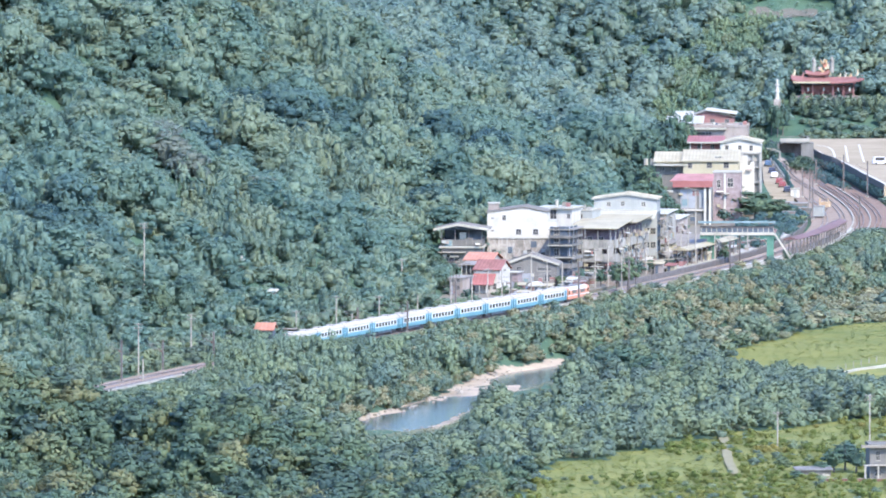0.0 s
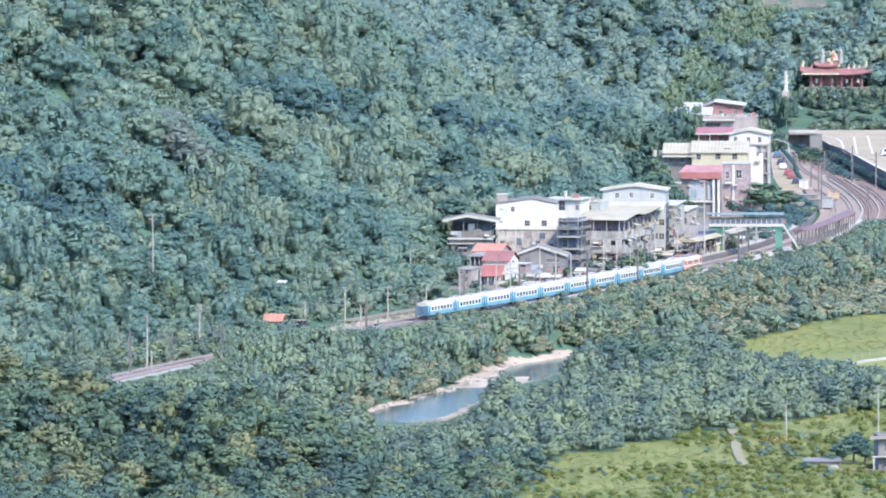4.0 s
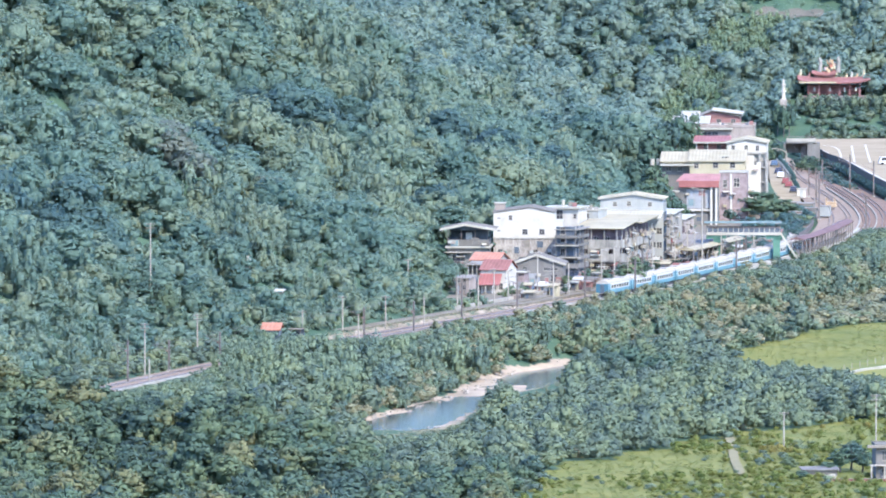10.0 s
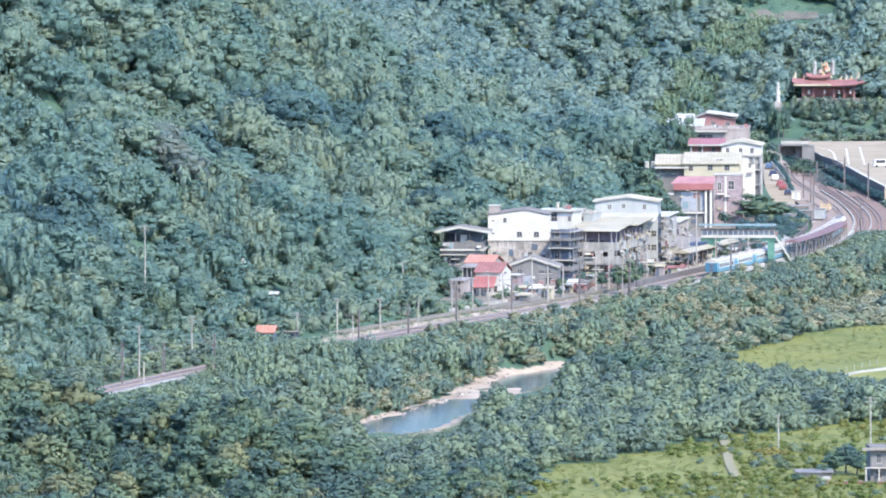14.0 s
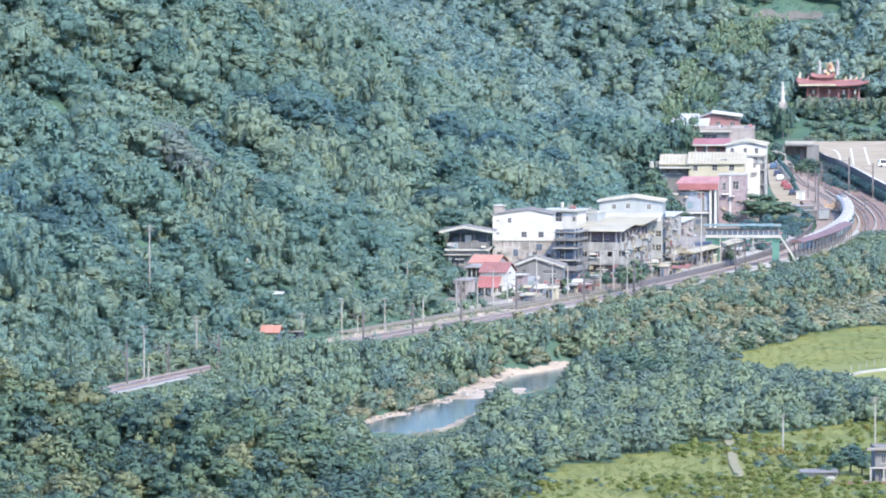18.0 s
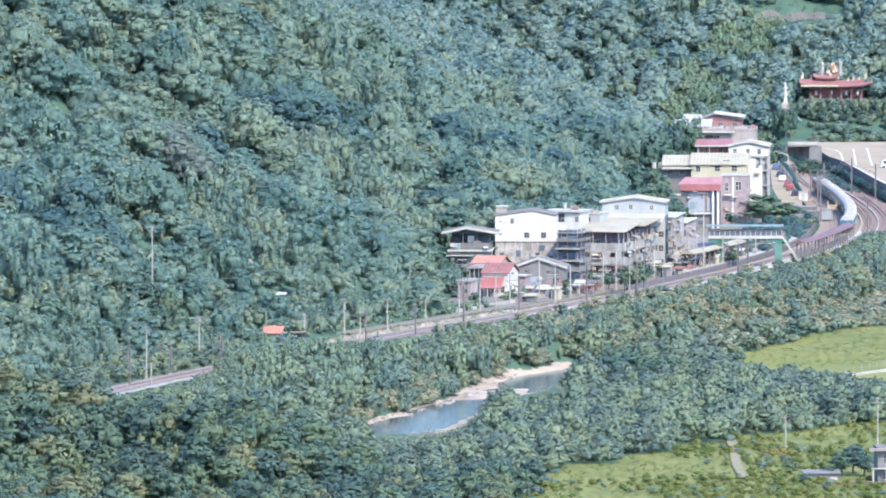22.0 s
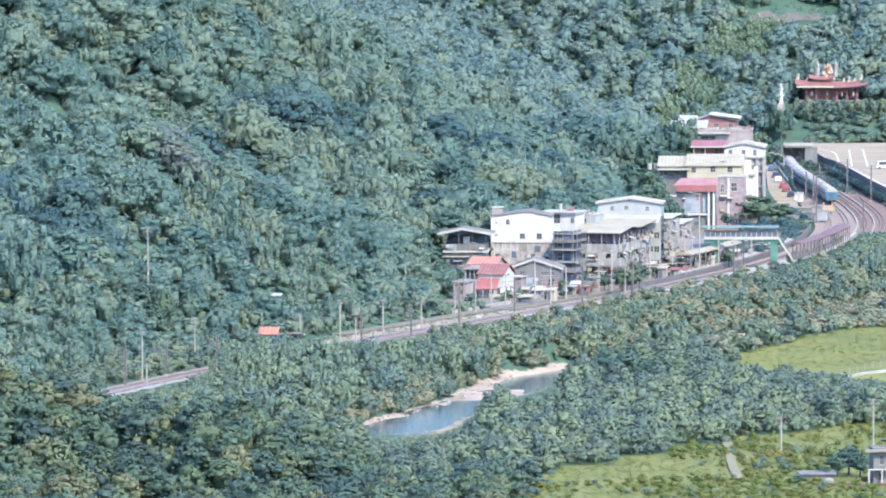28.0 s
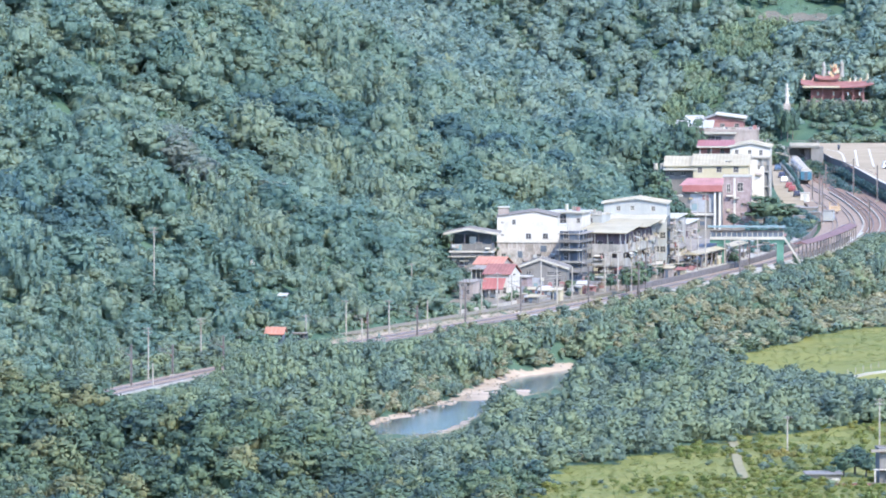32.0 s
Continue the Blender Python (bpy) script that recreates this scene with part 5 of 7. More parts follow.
for k in range(3):
    part("side_balcony", boxes((w + 0.02, w + 1.3, 0.3, 9.6, 3.3 + 3.3 * k, 3.45 + 3.3 * k), (w + 1.22, w + 1.3, 0.3, 9.6, 3.45 + 3.3 * k, 4.3 + 3.3 * k)), GREYWALL, e, "grey street balcony")
    # Dark sheet on the wall paints the shade behind each balcony.
    part("balcony_shade", boxes((w + 0.02, w + 0.06, 0.6, 9.2, 3.5 + 3.3 * k, 5.9 + 3.3 * k)), DARK, e)
for k in range(3):
    part("awning", boxes((w + 1.32, w + 2.0, 0.6 + 3.2 * k, 3 + 3.2 * k, 3.4 + 3.2 * (k % 2), 3.5 + 3.2 * (k % 2))), SHEET, e)
for (px_, py_, pw_, ph_, pd_, mat_, rf_, lb_) in (
        (49.34, 150, 4.42, 10.78, 9, STAINED, SHEET, "narrow white street house with awnings"),
        (52.63, 172, 3.92, 8.37, 10, PINK, SHEET, "weathered street house with a sheet roof"),
        (47.46, 135, 3.37, 5.30, 5, WHITE, GREYROOF, "low white shop by the street"),
        (50.90, 140, 3.63, 4.39, 6, CREAM, GREYROOF, "small cream shed with an awning")):
    e = home(px_, py_, 0, YAW, lb_)
    walls(e, pw_, pd_, 0, ph_, mat_, front=[(pw_ * 0.3, 1.3, 1.0, 2.2, "door"), (pw_ * 0.72, 1.7, 1.1, 1.2)] + [(pw_ * f, zz, 1.0, 1.2) for f in (0.28, 0.72) for zz in (5.0, 8.2) if zz + 1 < ph_],
          right=[(a, 1.6, 1.1, 1.3) for a in (1.6, 4.0)] + [(a, zz, 1.1, 1.3) for a in (2.0, 5.0) for zz in (5.0, 8.2) if zz + 1 < ph_ and a + 1 < pd_])
    lean_to(e, pw_, pd_, ph_, ph_ + 0.7, rf_, 0.5)
    facade(e, pose(0, 0, 0), pw_, 0.3, ph_, 9, int(px_ * 7))
    facade(e, pose(pw_, 0, 0, 0, 0, 90), pd_, 0.3, ph_, 14, int(px_ * 9))
    slope(e, "awning", [(-0.2, -1.4, 2.7), (pw_ + 0.2, -1.4, 2.7), (pw_ + 0.2, -0.03, 3.3), (-0.2, -0.03, 3.3)], 0.08, SHEET)

# station building
for (x0, y0, w, hf, hb, d, lb) in ((54.00, 158, 5.21, 2.93, 5.15, 9, "low station building with a grey sheet roof"),
                                   (57.39, 140, 4.93, 2.83, 5.04, 8, "station hall with a pale grey roof by the footbridge")):
    e = empty("station_building", pose(x0, y0, 0, 0, 0, YAW), lb, "station")
    walls(e, w, d, 0, hf, CREAM, front=[(w * 0.2, 1.3, 1.0, 2.2, "door"), (w * 0.5, 1.7, 1.3, 1.2), (w * 0.8, 1.7, 1.3, 1.2)], right=[(2.0, 1.6, 1.4, 1.3), (5.0, 1.6, 1.4, 1.3)])
    lean_to(e, w, d, hf, hb, GREYROOF, 0.9)
    part("gable", boxes((w - 0.2, w, 0.3, d, hf, hf + 0.3), (0, 0.2, 0.3, d, hf, hf + 0.3), (0, w, d - 0.2, d, hf + 0.3, hb - 0.1)), CREAM, e)

# ---------------------------------------------------------------- upper houses beyond the footbridge
YAW2 = -3.0
w = 9.40
e = home(57.22, 312, 0, YAW2, "shop house with a red roof, shutters and white columns")
walls(e, w, 12, 0, 9.98, GREYWALL, front=[(w * 0.42, 6.32, 4.0, 4.6, "door"), (w * 0.75, 6.32, 1.1, 4.4, "door")], right=[(3, 5.0, 1.2, 1.5), (7, 5.0, 1.2, 1.5)])
part("ledge", boxes((w * 0.28, w * 0.85, -0.7, -0.02, 3.47, 3.88)), WHITE, e)
for x0 in (w - 1.7, w - 0.5):
    part("column", boxes((x0, x0 + 0.5, -0.9, -0.4, 0, 9.17)), WHITE, e)
slope(e, "roof", [(-0.5, -1.2, 10.53), (w + 0.5, -1.2, 10.53), (w + 0.5, 6.5, 11.85), (1.0, 6.5, 11.85)], 0.2, PINKROOF, 0.9)
part("fascia", boxes((0.2, w + 0.4, -1.3, -1.21, 9.17, 10.66)), REDROOF, e)
part("awning", boxes((-2.2, 0.3, -1.4, 0.3, 7.95, 8.35)), SHEET, e, "white side awning")
facade(e, pose(0, 0, 0), w * 0.7, 0.3, 9.0, 7, 39)
w = 6.66
e = home(67.44, 332, 0, YAW2, "brick house with a white-framed window")
walls(e, w, 9, 0, 11.61, BRICK, front=[(w * 0.62, 9.29, 1.5, 2.2), (w * 0.2, 9.02, 1.0, 2.0)], frame_mat=WHITE)
part("pilaster", boxes((w * 0.38, w * 0.46, -0.25, -0.005, 0, 11.47)), WHITE, e)
flat_roof(e, w, 9, 11.61, CONCRETE, 0.0)
facade(e, pose(0, 0, 0), w, 1.0, 8.0, 6, 40)
w = 13.39
e = home(60.49, 350, 0, YAW2, "cream two-storey house with a cream sheet roof")
walls(e, w, 16, 0, 13.49, CREAM, front=[(1.64, 12.53, 1.1, 1.3), (6.29, 12.67, 1.3, 1.4), (10.39, 12.67, 1.3, 1.4)], right=[(3, 12.26, 1.6, 2.2), (8, 12.26, 1.4, 1.6), (12, 6.0, 1.4, 1.6)])
lean_to(e, w - 0.3, 10, 13.49, 15.82, CREAMROOF, 0.5)
part("roof_terrace", boxes((0.1, w, 10.3, 16, 13.49, 13.76)), CONCRETE, e)
for k in range(2):
    part("balcony", boxes((w + 0.02, w + 1.3, 1.0 + 7 * k, 6.0 + 7 * k, 4.0 + 3.2 * k, 5.0 + 3.2 * k)), WHITE, e)
part("street_wall", boxes((w + 0.02, w + 3.55, 8.5, 8.8, 0, 12.26), (w + 0.02, w + 1.91, 8.5, 8.8, 12.26, 14.58), (w + 2.6, w + 3.55, 8.5, 8.8, 12.26, 13.0)), WHITE, e, "tall white street-side wall")
part("canopy", boxes((w + 2.2, w + 6.0, 5.0, 8.4, 3.4, 3.6)), SHEET, e, "low white canopy over the yard")
facade(e, pose(w + 0.1, 8.5, 0), 3.3, 1.0, 12.0, 8, 41)
rooftop(e, w, 4, 13.76, 2, 53)
w = 7.53
e = home(53.81, 352, 0, YAW2, "low house with a cream sheet roof and white awning")
walls(e, w, 8, 0, 12.57, GREYWALL, front=[(1.6, 11.61, 1.2, 1.0), (4.4, 11.61, 1.2, 1.0)])
lean_to(e, w, 8, 13.26, 15.31, CREAMROOF, 0.5)
part("awning", boxes((-0.4, w + 0.2, -2.0, -0.02, 12.44, 12.85)), SHEET, e)
part("wall", boxes((0, w, 0.01, 0.2, 12.57, 13.26)), CREAM, e)
for k in range(2):
    tank = empty("water_tank", pose(51.53 + 1.5 * k, 356, 11.97), "small steel water tank on a roof frame", "water tank", "water tanks")
    bm = bmesh.new()
    rod(bm, (0, 0, 0.4), (0, 0, 1.9), 0.55, 0.55, 12)
    part("tank", bm, SHEET, tank)
    part("stand", boxes((-0.4, -0.3, -0.4, -0.3, -4, 0.4), (0.3, 0.4, -0.4, -0.3, -4, 0.4), (-0.4, -0.3, 0.3, 0.4, -4, 0.4), (0.3, 0.4, 0.3, 0.4, -4, 0.4)), MAST, tank)
w = 9.7
e = home(70.17, 388, 0, YAW2, "white gabled house over a grey concrete storey")
walls(e, w, 13, 0, 14.05, POLE, front=[(w * 0.25, 10.46, 1.6, 2.4), ], right=[(4, 11.84, 1.3, 1.5), (9, 11.84, 1.3, 1.5)])
# Dark panel on the flat wall imitates the shade of a porch recess.
part("porch_shade", boxes((w * 0.60, w - 0.3, -0.03, -0.004, 1.0, 11.9)), GREYWALL, e, "dark panel laid on the wall as porch shade")
for x0 in (w * 0.57, w * 0.80, w - 0.35):
    part("column", boxes((x0, x0 + 0.35, -0.7, -0.35, 0, 13.6)), STAINED, e)
for z0 in (6.6, 10.2, 13.6):
    part("porch_slab", boxes((w * 0.56, w + 0.1, -0.8, -0.04, z0, z0 + 0.3)), STAINED, e)
walls(e, w, 13, 14.05, 16.26, WHITE, front=[(1.52, 15.02, 0.9, 1.3), (4.69, 15.02, 0.9, 1.3), (7.45, 15.02, 0.9, 1.3)])
gable_front(e, w, 13, 16.26, 17.37, CREAMROOF, WHITE, 0.5, 0.5, edge=SHEET)
w = 7.89
e = home(62.63, 392, 0, YAW2, "red-brown terrace house under a pale sheet roof")
walls(e, w, 10, 0, 13.86, CREAM)
balcony_z = 13.86
part("terrace", boxes((0, w, -1.5, 0, balcony_z - 0.2, balcony_z)), CREAM, e)
walls(e, w, 10, balcony_z, 16.36, BROWN, front=[(2.4, 14.97, 1.0, 1.6), (5.6, 14.97, 1.0, 1.6)])
for x0 in (0.1, 2.8, w - 0.4):
    part("post", boxes((x0, x0 + 0.25, -1.4, -1.15, balcony_z, 16.22)), WHITE, e)
lean_to(e, w, 10, 16.22, 17.32, REDROOF, 0.6, -1.5)
part("fascia", boxes((-0.6, w + 0.6, -2.2, -2.12, 16.08, 16.49)), SHEET, e)
w = 13.03
e = home(64.23, 415, 5, YAW2, "pinkish flat-roofed block on the slope")
walls(e, w, 12, 0, 18.92 - 5, PINK, front=[(w * 0.12, 17.11 - 5, 2.4, 1.4), (w * 0.26, 17.11 - 5, 1.6, 1.4)], right=[(4, 17.25 - 5, 1.4, 1.3)])
flat_roof(e, w, 12, 18.92 - 5, PINK, 0.4)
facade(e, pose(0, 0, 0), w, 9.0, 13.2, 5, 42)
rooftop(e, w, 11, 14.12, 5, 54)
part("canopy", boxes((-2.6, w * 0.6, -1.2, -0.2, 18.36 - 5, 18.78 - 5)), SHEET, e, "long white canopy slab")
w = 10.26
e = home(63.91, 440, 9, YAW2, "red-brown gabled house at the top of the slope")
walls(e, w, 12, 0, 20.17 - 9, BROWN, front=[(w * 0.5, 19.33 - 9, 1.2, 1.0), (w * 0.85, 19.33 - 9, 1.2, 1.0)], right=[(4, 19.47 - 9, 1.2, 1.2)])
gable_front(e, w, 12, 20.31 - 9, 21.71 - 9, GREYROOF, BROWN, 0.5, 0.35)
slope(e, "roof", [(w * 0.33, -0.9, 21.85 - 8.9), (w * 0.33, 12.6, 21.85 - 8.9), (w + 0.8, 12.6, 20.87 - 8.9), (w + 0.8, -0.9, 20.87 - 8.9)][::-1], 0.18, SHEET, 0.8)
w = 8.24
e = home(57.69, 425, 7, YAW2, "low shed under stepped white sheet roofs")
walls(e, w, 9, 0, 18.75 - 7, GREYWALL, front=[(2.0, 18.05 - 7, 1.2, 0.9)])
lean_to(e, w, 9, 19.30 - 7, 20.70 - 7, SHEET, 0.6)
part("wall", boxes((0, w, 0.01, 0.2, 18.75 - 7, 19.30 - 7)), BROWN, e)
lean_to(e, w * 0.5, 5, 20.53 - 7, 21.65 - 7, SHEET, 0.3, 9.5, w * 0.2)
part("wall", boxes((w * 0.2, w * 0.7, 9.6, 9.8, 0, 20.53 - 7)), BROWN, e)

# ---------------------------------------------------------------- station: platforms, canopies, footbridge
strip("pavement", track_pts(-40, 600), -36, -8.9, 0.14, ASPHALT, "worn concrete yards and street between the houses and the line", "pavement", 0.6)
strip("kerb_wall", track_pts(-70, 288), 3.3, 3.9, 0.62, SHEET, "low pale concrete parapet along the railway bank", "parapet", 1.6)
strip("kerb_wall", track_pts(-352, -262), 3.3, 3.7, 0.55, SHEET, "low pale concrete parapet along the railway bank", "parapet", 1.6)
strip("platform", track_pts(92, 262), 2.0, 3.28, 0.9, CONCRETE, "narrow concrete platform with a white edge", "platform", 1.2)
strip("platform", track_pts(100, 262), -13.5, -9.0, 0.9, CONCRETE, "concrete island platform by the second track", "platform", 1.0)
strip("siding_bed", track_pts(290, 640), 3.3, 12.5, -0.2, BALLAST, "wide brown ballast bed of the sidings", "railway bed", 1.2)
for u0, end in ((4.0, 535), (5.06, 535), (8.2, 470), (9.26, 470)):
    strip("rail", track_pts(290, end, 6.0), u0 - 0.05, u0 + 0.05, 0.05, STEEL, "worn steel rail on the ballast", "rail", 0.16)
for u0, u1 in ((2.4, 2.75), (6.55, 6.85)):
    strip("cable_trough", track_pts(275, 500), u0, u1, 0.12, CONCRETE, "pale concrete cable trough between the tracks", "cable trough", 0.3)


def canopy(y0, y1, u0, u1, z, mat, label, posts=True):
    pts = track_pts(y0, y1, 5.0)
    e = empty("platform_canopy", pose(*pts[0][:2], 0.9), label, "canopy")
    ox, oy = pts[0][:2]
    um = (u0 + u1) / 2
    vs, fs = [], []
    for x, y, h in pts:
        for u, zz in ((u0, z - 0.15), (u0, z), (um, z + 0.55), (u1, z), (u1, z - 0.15)):
            vs.append((x + u * math.cos(h) - ox, y - u * math.sin(h) - oy, zz - 0.9))
    n = len(pts)
    for i in range(n - 1):
        a, b = 5 * i, 5 * i + 5
        for k in range(5):
            fs.append((a + k, b + k, b + (k + 1) % 5, a + (k + 1) % 5))
    fs += [tuple(range(5)), tuple(range(5 * n - 1, 5 * n - 6, -1))]
    ob = link("roof", vs, fs, mat)
    ob.parent = e
    for x, y, h in pts:
        for u in (u0 + 0.5, u1 - 0.4):
            bm = bmesh.new()
            box(bm, -0.12, 0.12, -0.12, 0.12, 0, z - 0.9 - 0.1)
            p = part("post", bm, MAST, e)
            p.location = (x + u * math.cos(h) - ox, y - u * math.sin(h) - oy, 0)
    for x, y, h in pts[:-1]:
        p = part("seat_panel", boxes((-0.1, 0.1, 0.6, 3.6, 0.0, 1.3)), MAST, e)
        p.matrix_basis = pose(x + um * math.cos(h) - ox, y - um * math.sin(h) - oy, 0, 0, 0, -math.degrees(h))
    return e


canopy(160, 246, 0.2 + 1.9, 5.6, 4.5, CANOPY, "maroon platform canopy on dark steel posts")
canopy(112, 168, -13.6, -9.2, 4.4, CREAMROOF, "pale platform canopy by the second track")

# footbridge
bx0, bx1, bz = 61.32, 78.34, 6.89
e = empty("footbridge", pose(bx0, 142, 0), "roofed green and white footbridge over the railway", "footbridge")
L = bx1 - bx0
part("deck", boxes((0, L, -1.2, 1.2, bz - 0.45, bz)), SHEET, e, "white deck beam")
part("kerb", boxes((0, L, -1.3, -1.21, bz - 0.5, bz + 0.15)), SHEET, e)
part("roof", boxes((-0.5, L + 0.3, -1.6, 1.6, bz + 2.45, bz + 2.6)), TEAL, e, "blue-green roof sheet")
part("fascia", boxes((-0.5, L + 0.3, -1.7, -1.61, bz + 2.3, bz + 2.75)), TEAL, e)
part("back_rail", boxes((0, L, 1.1, 1.16, bz, bz + 1.5)), MAST, e)
for k in range(15):
    x0 = 0.15 + k * (L - 0.4) / 14
    part("rail_post", boxes((x0, x0 + 0.14, -1.2, -1.06, bz, bz + 1.2)), SHEET, e)
    if k % 2 == 0:
        part("roof_post", boxes((x0, x0 + 0.12, 0.95, 1.08, bz, bz + 2.44)), MAST, e)
part("hand_rail", boxes((0, L, -1.22, -1.12, bz + 1.21, bz + 1.3)), MAST, e)
# Dark panel added for the shaded gap under the bridge roof.
part("gap_shade", boxes((0, L, -1.02, -0.98, bz + 0.1, bz + 1.15)), DARK, e)
for xa in (1.56, 15.31):
    part("pier", boxes((xa, xa + 1.6, -0.7, 0.7, 0, bz - 1.3)), GREEN, e, "green painted pier")
    part("cap", boxes((xa - 1.6, xa + 3.0, -0.9, 0.9, bz - 1.29, bz - 0.46)), GREEN, e)


def stair(e, x0, z0, x1, z1, y):
    bm = bmesh.new()
    n = 16
    for i in range(n):
        f, g = i / n, (i + 1) / n
        a, b = x0 + (x1 - x0) * f, x0 + (x1 - x0) * g
        box(bm, min(a, b), max(a, b), y - 0.9, y + 0.9, z0 + (z1 - z0) * f - 0.28, z0 + (z1 - z0) * f)
    part("stairs", bm, CONCRETE, e)
    for yy in (y - 1.0, y + 0.94):
        bm = bmesh.new()
        prism(bm, [(x0, z0 - 0.5), (x0, z0 + 0.25), (x1, z1 + 0.25), (x1, z1 - 0.5)], yy, yy + 0.06)
        part("stringer", bm, SHEET, e, "white stair side beam")
        bm = bmesh.new()
        rod(bm, (x0, yy, z0 + 1.0), (x1, yy, z1 + 1.0), 0.05, 0.05, 6)
        part("stair_rail", bm, MAST, e)


stair(e, L + 0.05, bz, L + 3.76, 1.2, -0.1)
stair(e, 2.85, bz - 0.5, 5.45, 2.34, 2.4)

# ---------------------------------------------------------------- far end: overpass, car park, street
e = empty("overpass", pose(89.20, 610, 0), "grey concrete road overpass with dark abutments", "overpass")
L = 7.6
zt = 6.94
part("deck", boxes((0, L, -4, 4, zt - 0.8, zt)), CONCRETE, e)
part("parapet", boxes((0, L, -4.3, -4.0, zt - 0.4, zt + 0.5)), CONCRETE, e)
part("abutment", boxes((-0.9, -0.2, -3.8, 3.8, 0, zt - 0.8)), GREYWALL, e)
part("abutment", boxes((L - 2.2, L + 1, -3.8, 3.8, 0, zt - 0.8)), GREYWALL, e)
part("back_wall", boxes((-0.2, L - 2.2, 2.6, 3.0, 3.4, zt - 0.8)), GREYWALL, e)
part("wing_wall", boxes((L * 0.50, L - 2.2, -0.4, 0.4, 0, zt - 0.8)), MAST, e)
part("rail", boxes((0, L, -4.25, -4.15, zt + 0.95, zt + 1.05), *[(x0, x0 + 0.1, -4.25, -4.15, zt + 0.5, zt + 0.95) for x0 in np.arange(0.1, L, 1.2)]), MAST, e)

lot_z = 3.0
LOT = [(102.5, 580.0), (99.6, 604.0), (97.6, 640.0), (97.2, 668.0), (98.3, 700.0), (200.0, 715.0), (200.0, 440.0), (111.5, 440.0), (108.0, 490.0), (105.0, 540.0)]
bm = bmesh.new()
top = [bm.verts.new((x, y, lot_z)) for x, y in LOT]
bot = [bm.verts.new((x, y, -1.0)) for x, y in LOT]
bm.faces.new(top)
for i in range(len(LOT)):
    j = (i + 1) % len(LOT)
    bm.faces.new((top[i], bot[i], bot[j], top[j]))
bmesh.ops.recalc_face_normals(bm, faces=bm.faces)
me = bpy.data.meshes.new("car_park")
bm.to_mesh(me)
bm.free()
me.materials.append(PAVED)
tagged(new("car_park", me), "pale concrete car park above a retaining wall", "car park", kind="structure")
rail_e = empty("guard_wall", pose(0, 0, lot_z), "dark railing wall along the edge of the car park", "railing")
edge_pts = [LOT[i] for i in (4, 3, 2, 1, 0, 9, 8, 7)]
for (xa, ya), (xb, yb) in zip(edge_pts, edge_pts[1:]):
    ln = math.hypot(xb - xa, yb - ya)
    p = part("wall_panel", boxes((0, ln, -0.1, 0.1, -4, 0.75)), GREYWALL, rail_e)
    p.matrix_basis = pose(xa, ya, 0, 0, 0, math.degrees(math.atan2(yb - ya, xb - xa)))


kerb_pts = [(99.2, 690.0), (98.4, 662.0), (99.0, 634.0), (101.0, 602.0), (103.9, 578.0), (106.6, 540.0), (109.8, 490.0), (113.2, 440.0)]


def ground_line(pts, width, z, label="white painted line on the car park"):
    vs, fs = [], []
    for i, (x, y) in enumerate(pts):
        vs += [(x - width / 2, y, z), (x + width / 2, y, z)]
    for i in range(len(pts) - 1):
        fs.append((2 * i, 2 * i + 1, 2 * i + 3, 2 * i + 2))
    return tagged(link("road_marking", vs, fs, WHITE), label, "road marking", "markings on the car park", "structure")


ground_line([(99.86, 663.83), (102.58, 654.25), (103.38, 638.38), (103.23, 606.97), (102.64, 582.17)], 0.5, lot_z + 0.02)
ground_line([(107.29, 660.63), (106.66, 622.62), (105.81, 569.87)], 0.5, lot_z + 0.02)
ground_line([(110.98, 667.03), (110.45, 622.62), (109.84, 569.87)], 0.5, lot_z + 0.02)
ground_line(kerb_pts[2:], 0.9, lot_z + 0.02, "pale kerb strip along the edge of the car park")
wall_growth = []
for (xa, ya), (xb, yb) in zip(edge_pts[2:], edge_pts[3:]):
    for f in np.arange(0, 1, 1.5 / math.hypot(xb - xa, yb - ya)):
        x0, y0 = xa + f * (xb - xa) - 0.9, ya + f * (yb - ya)
        wall_growth.append((x0, y0, -0.3, 2.1 + 0.5 * math.sin(y0 * 3.1), 2.9 + 0.5 * math.sin(y0 * 0.9)))
stand("wall_growth", wall_growth, SMALL, SHADE_TONED, "dark green bushes growing up the car park wall", "bushes")
back_hedge = [(97.0 + 0.9 * k + 0.4 * math.sin(k * 2.1), 703.5 + 2.5 * math.sin(k * 1.7) ** 2 + (k % 3), 2.7, 3.0 + math.sin(k * 3.3), 2.0 + 0.9 * math.sin(k * 1.3)) for k in range(60)]
stand("car_park_hedge", back_hedge, SMALL, VALLEY_WOODS, "green bushes along the back of the car park", "hedge")
STREET_EDGES = [(412, 80.0, 88.8), (440, 82.4, 89.2), (472, 82.7, 89.0), (524, 83.2, 88.0), (575, 84.0, 86.7), (592, 84.3, 85.9)]


def street_z(y):
    return 0.3 + 0.012 * max(0.0, y - 430)


vs, fs = [], []
for y, xa, xb in STREET_EDGES:
    vs += [(xa, y, -0.6), (xa, y, street_z(y)), (xb, y, street_z(y)), (xb, y, -0.6)]
for i in range(len(STREET_EDGES) - 1):
    fs += [(4 * i + k, 4 * i + k + 1, 4 * i + k + 5, 4 * i + k + 4) for k in range(3)]
fs += [(3, 2, 1, 0)]
tagged(link("street", vs, fs, PAVED), "pale grey street climbing past the upper houses", "street", kind="structure")
e = empty("guard_rail", pose(0, 0, 0), "pale steel guard rail along the climbing street", "guard rail")
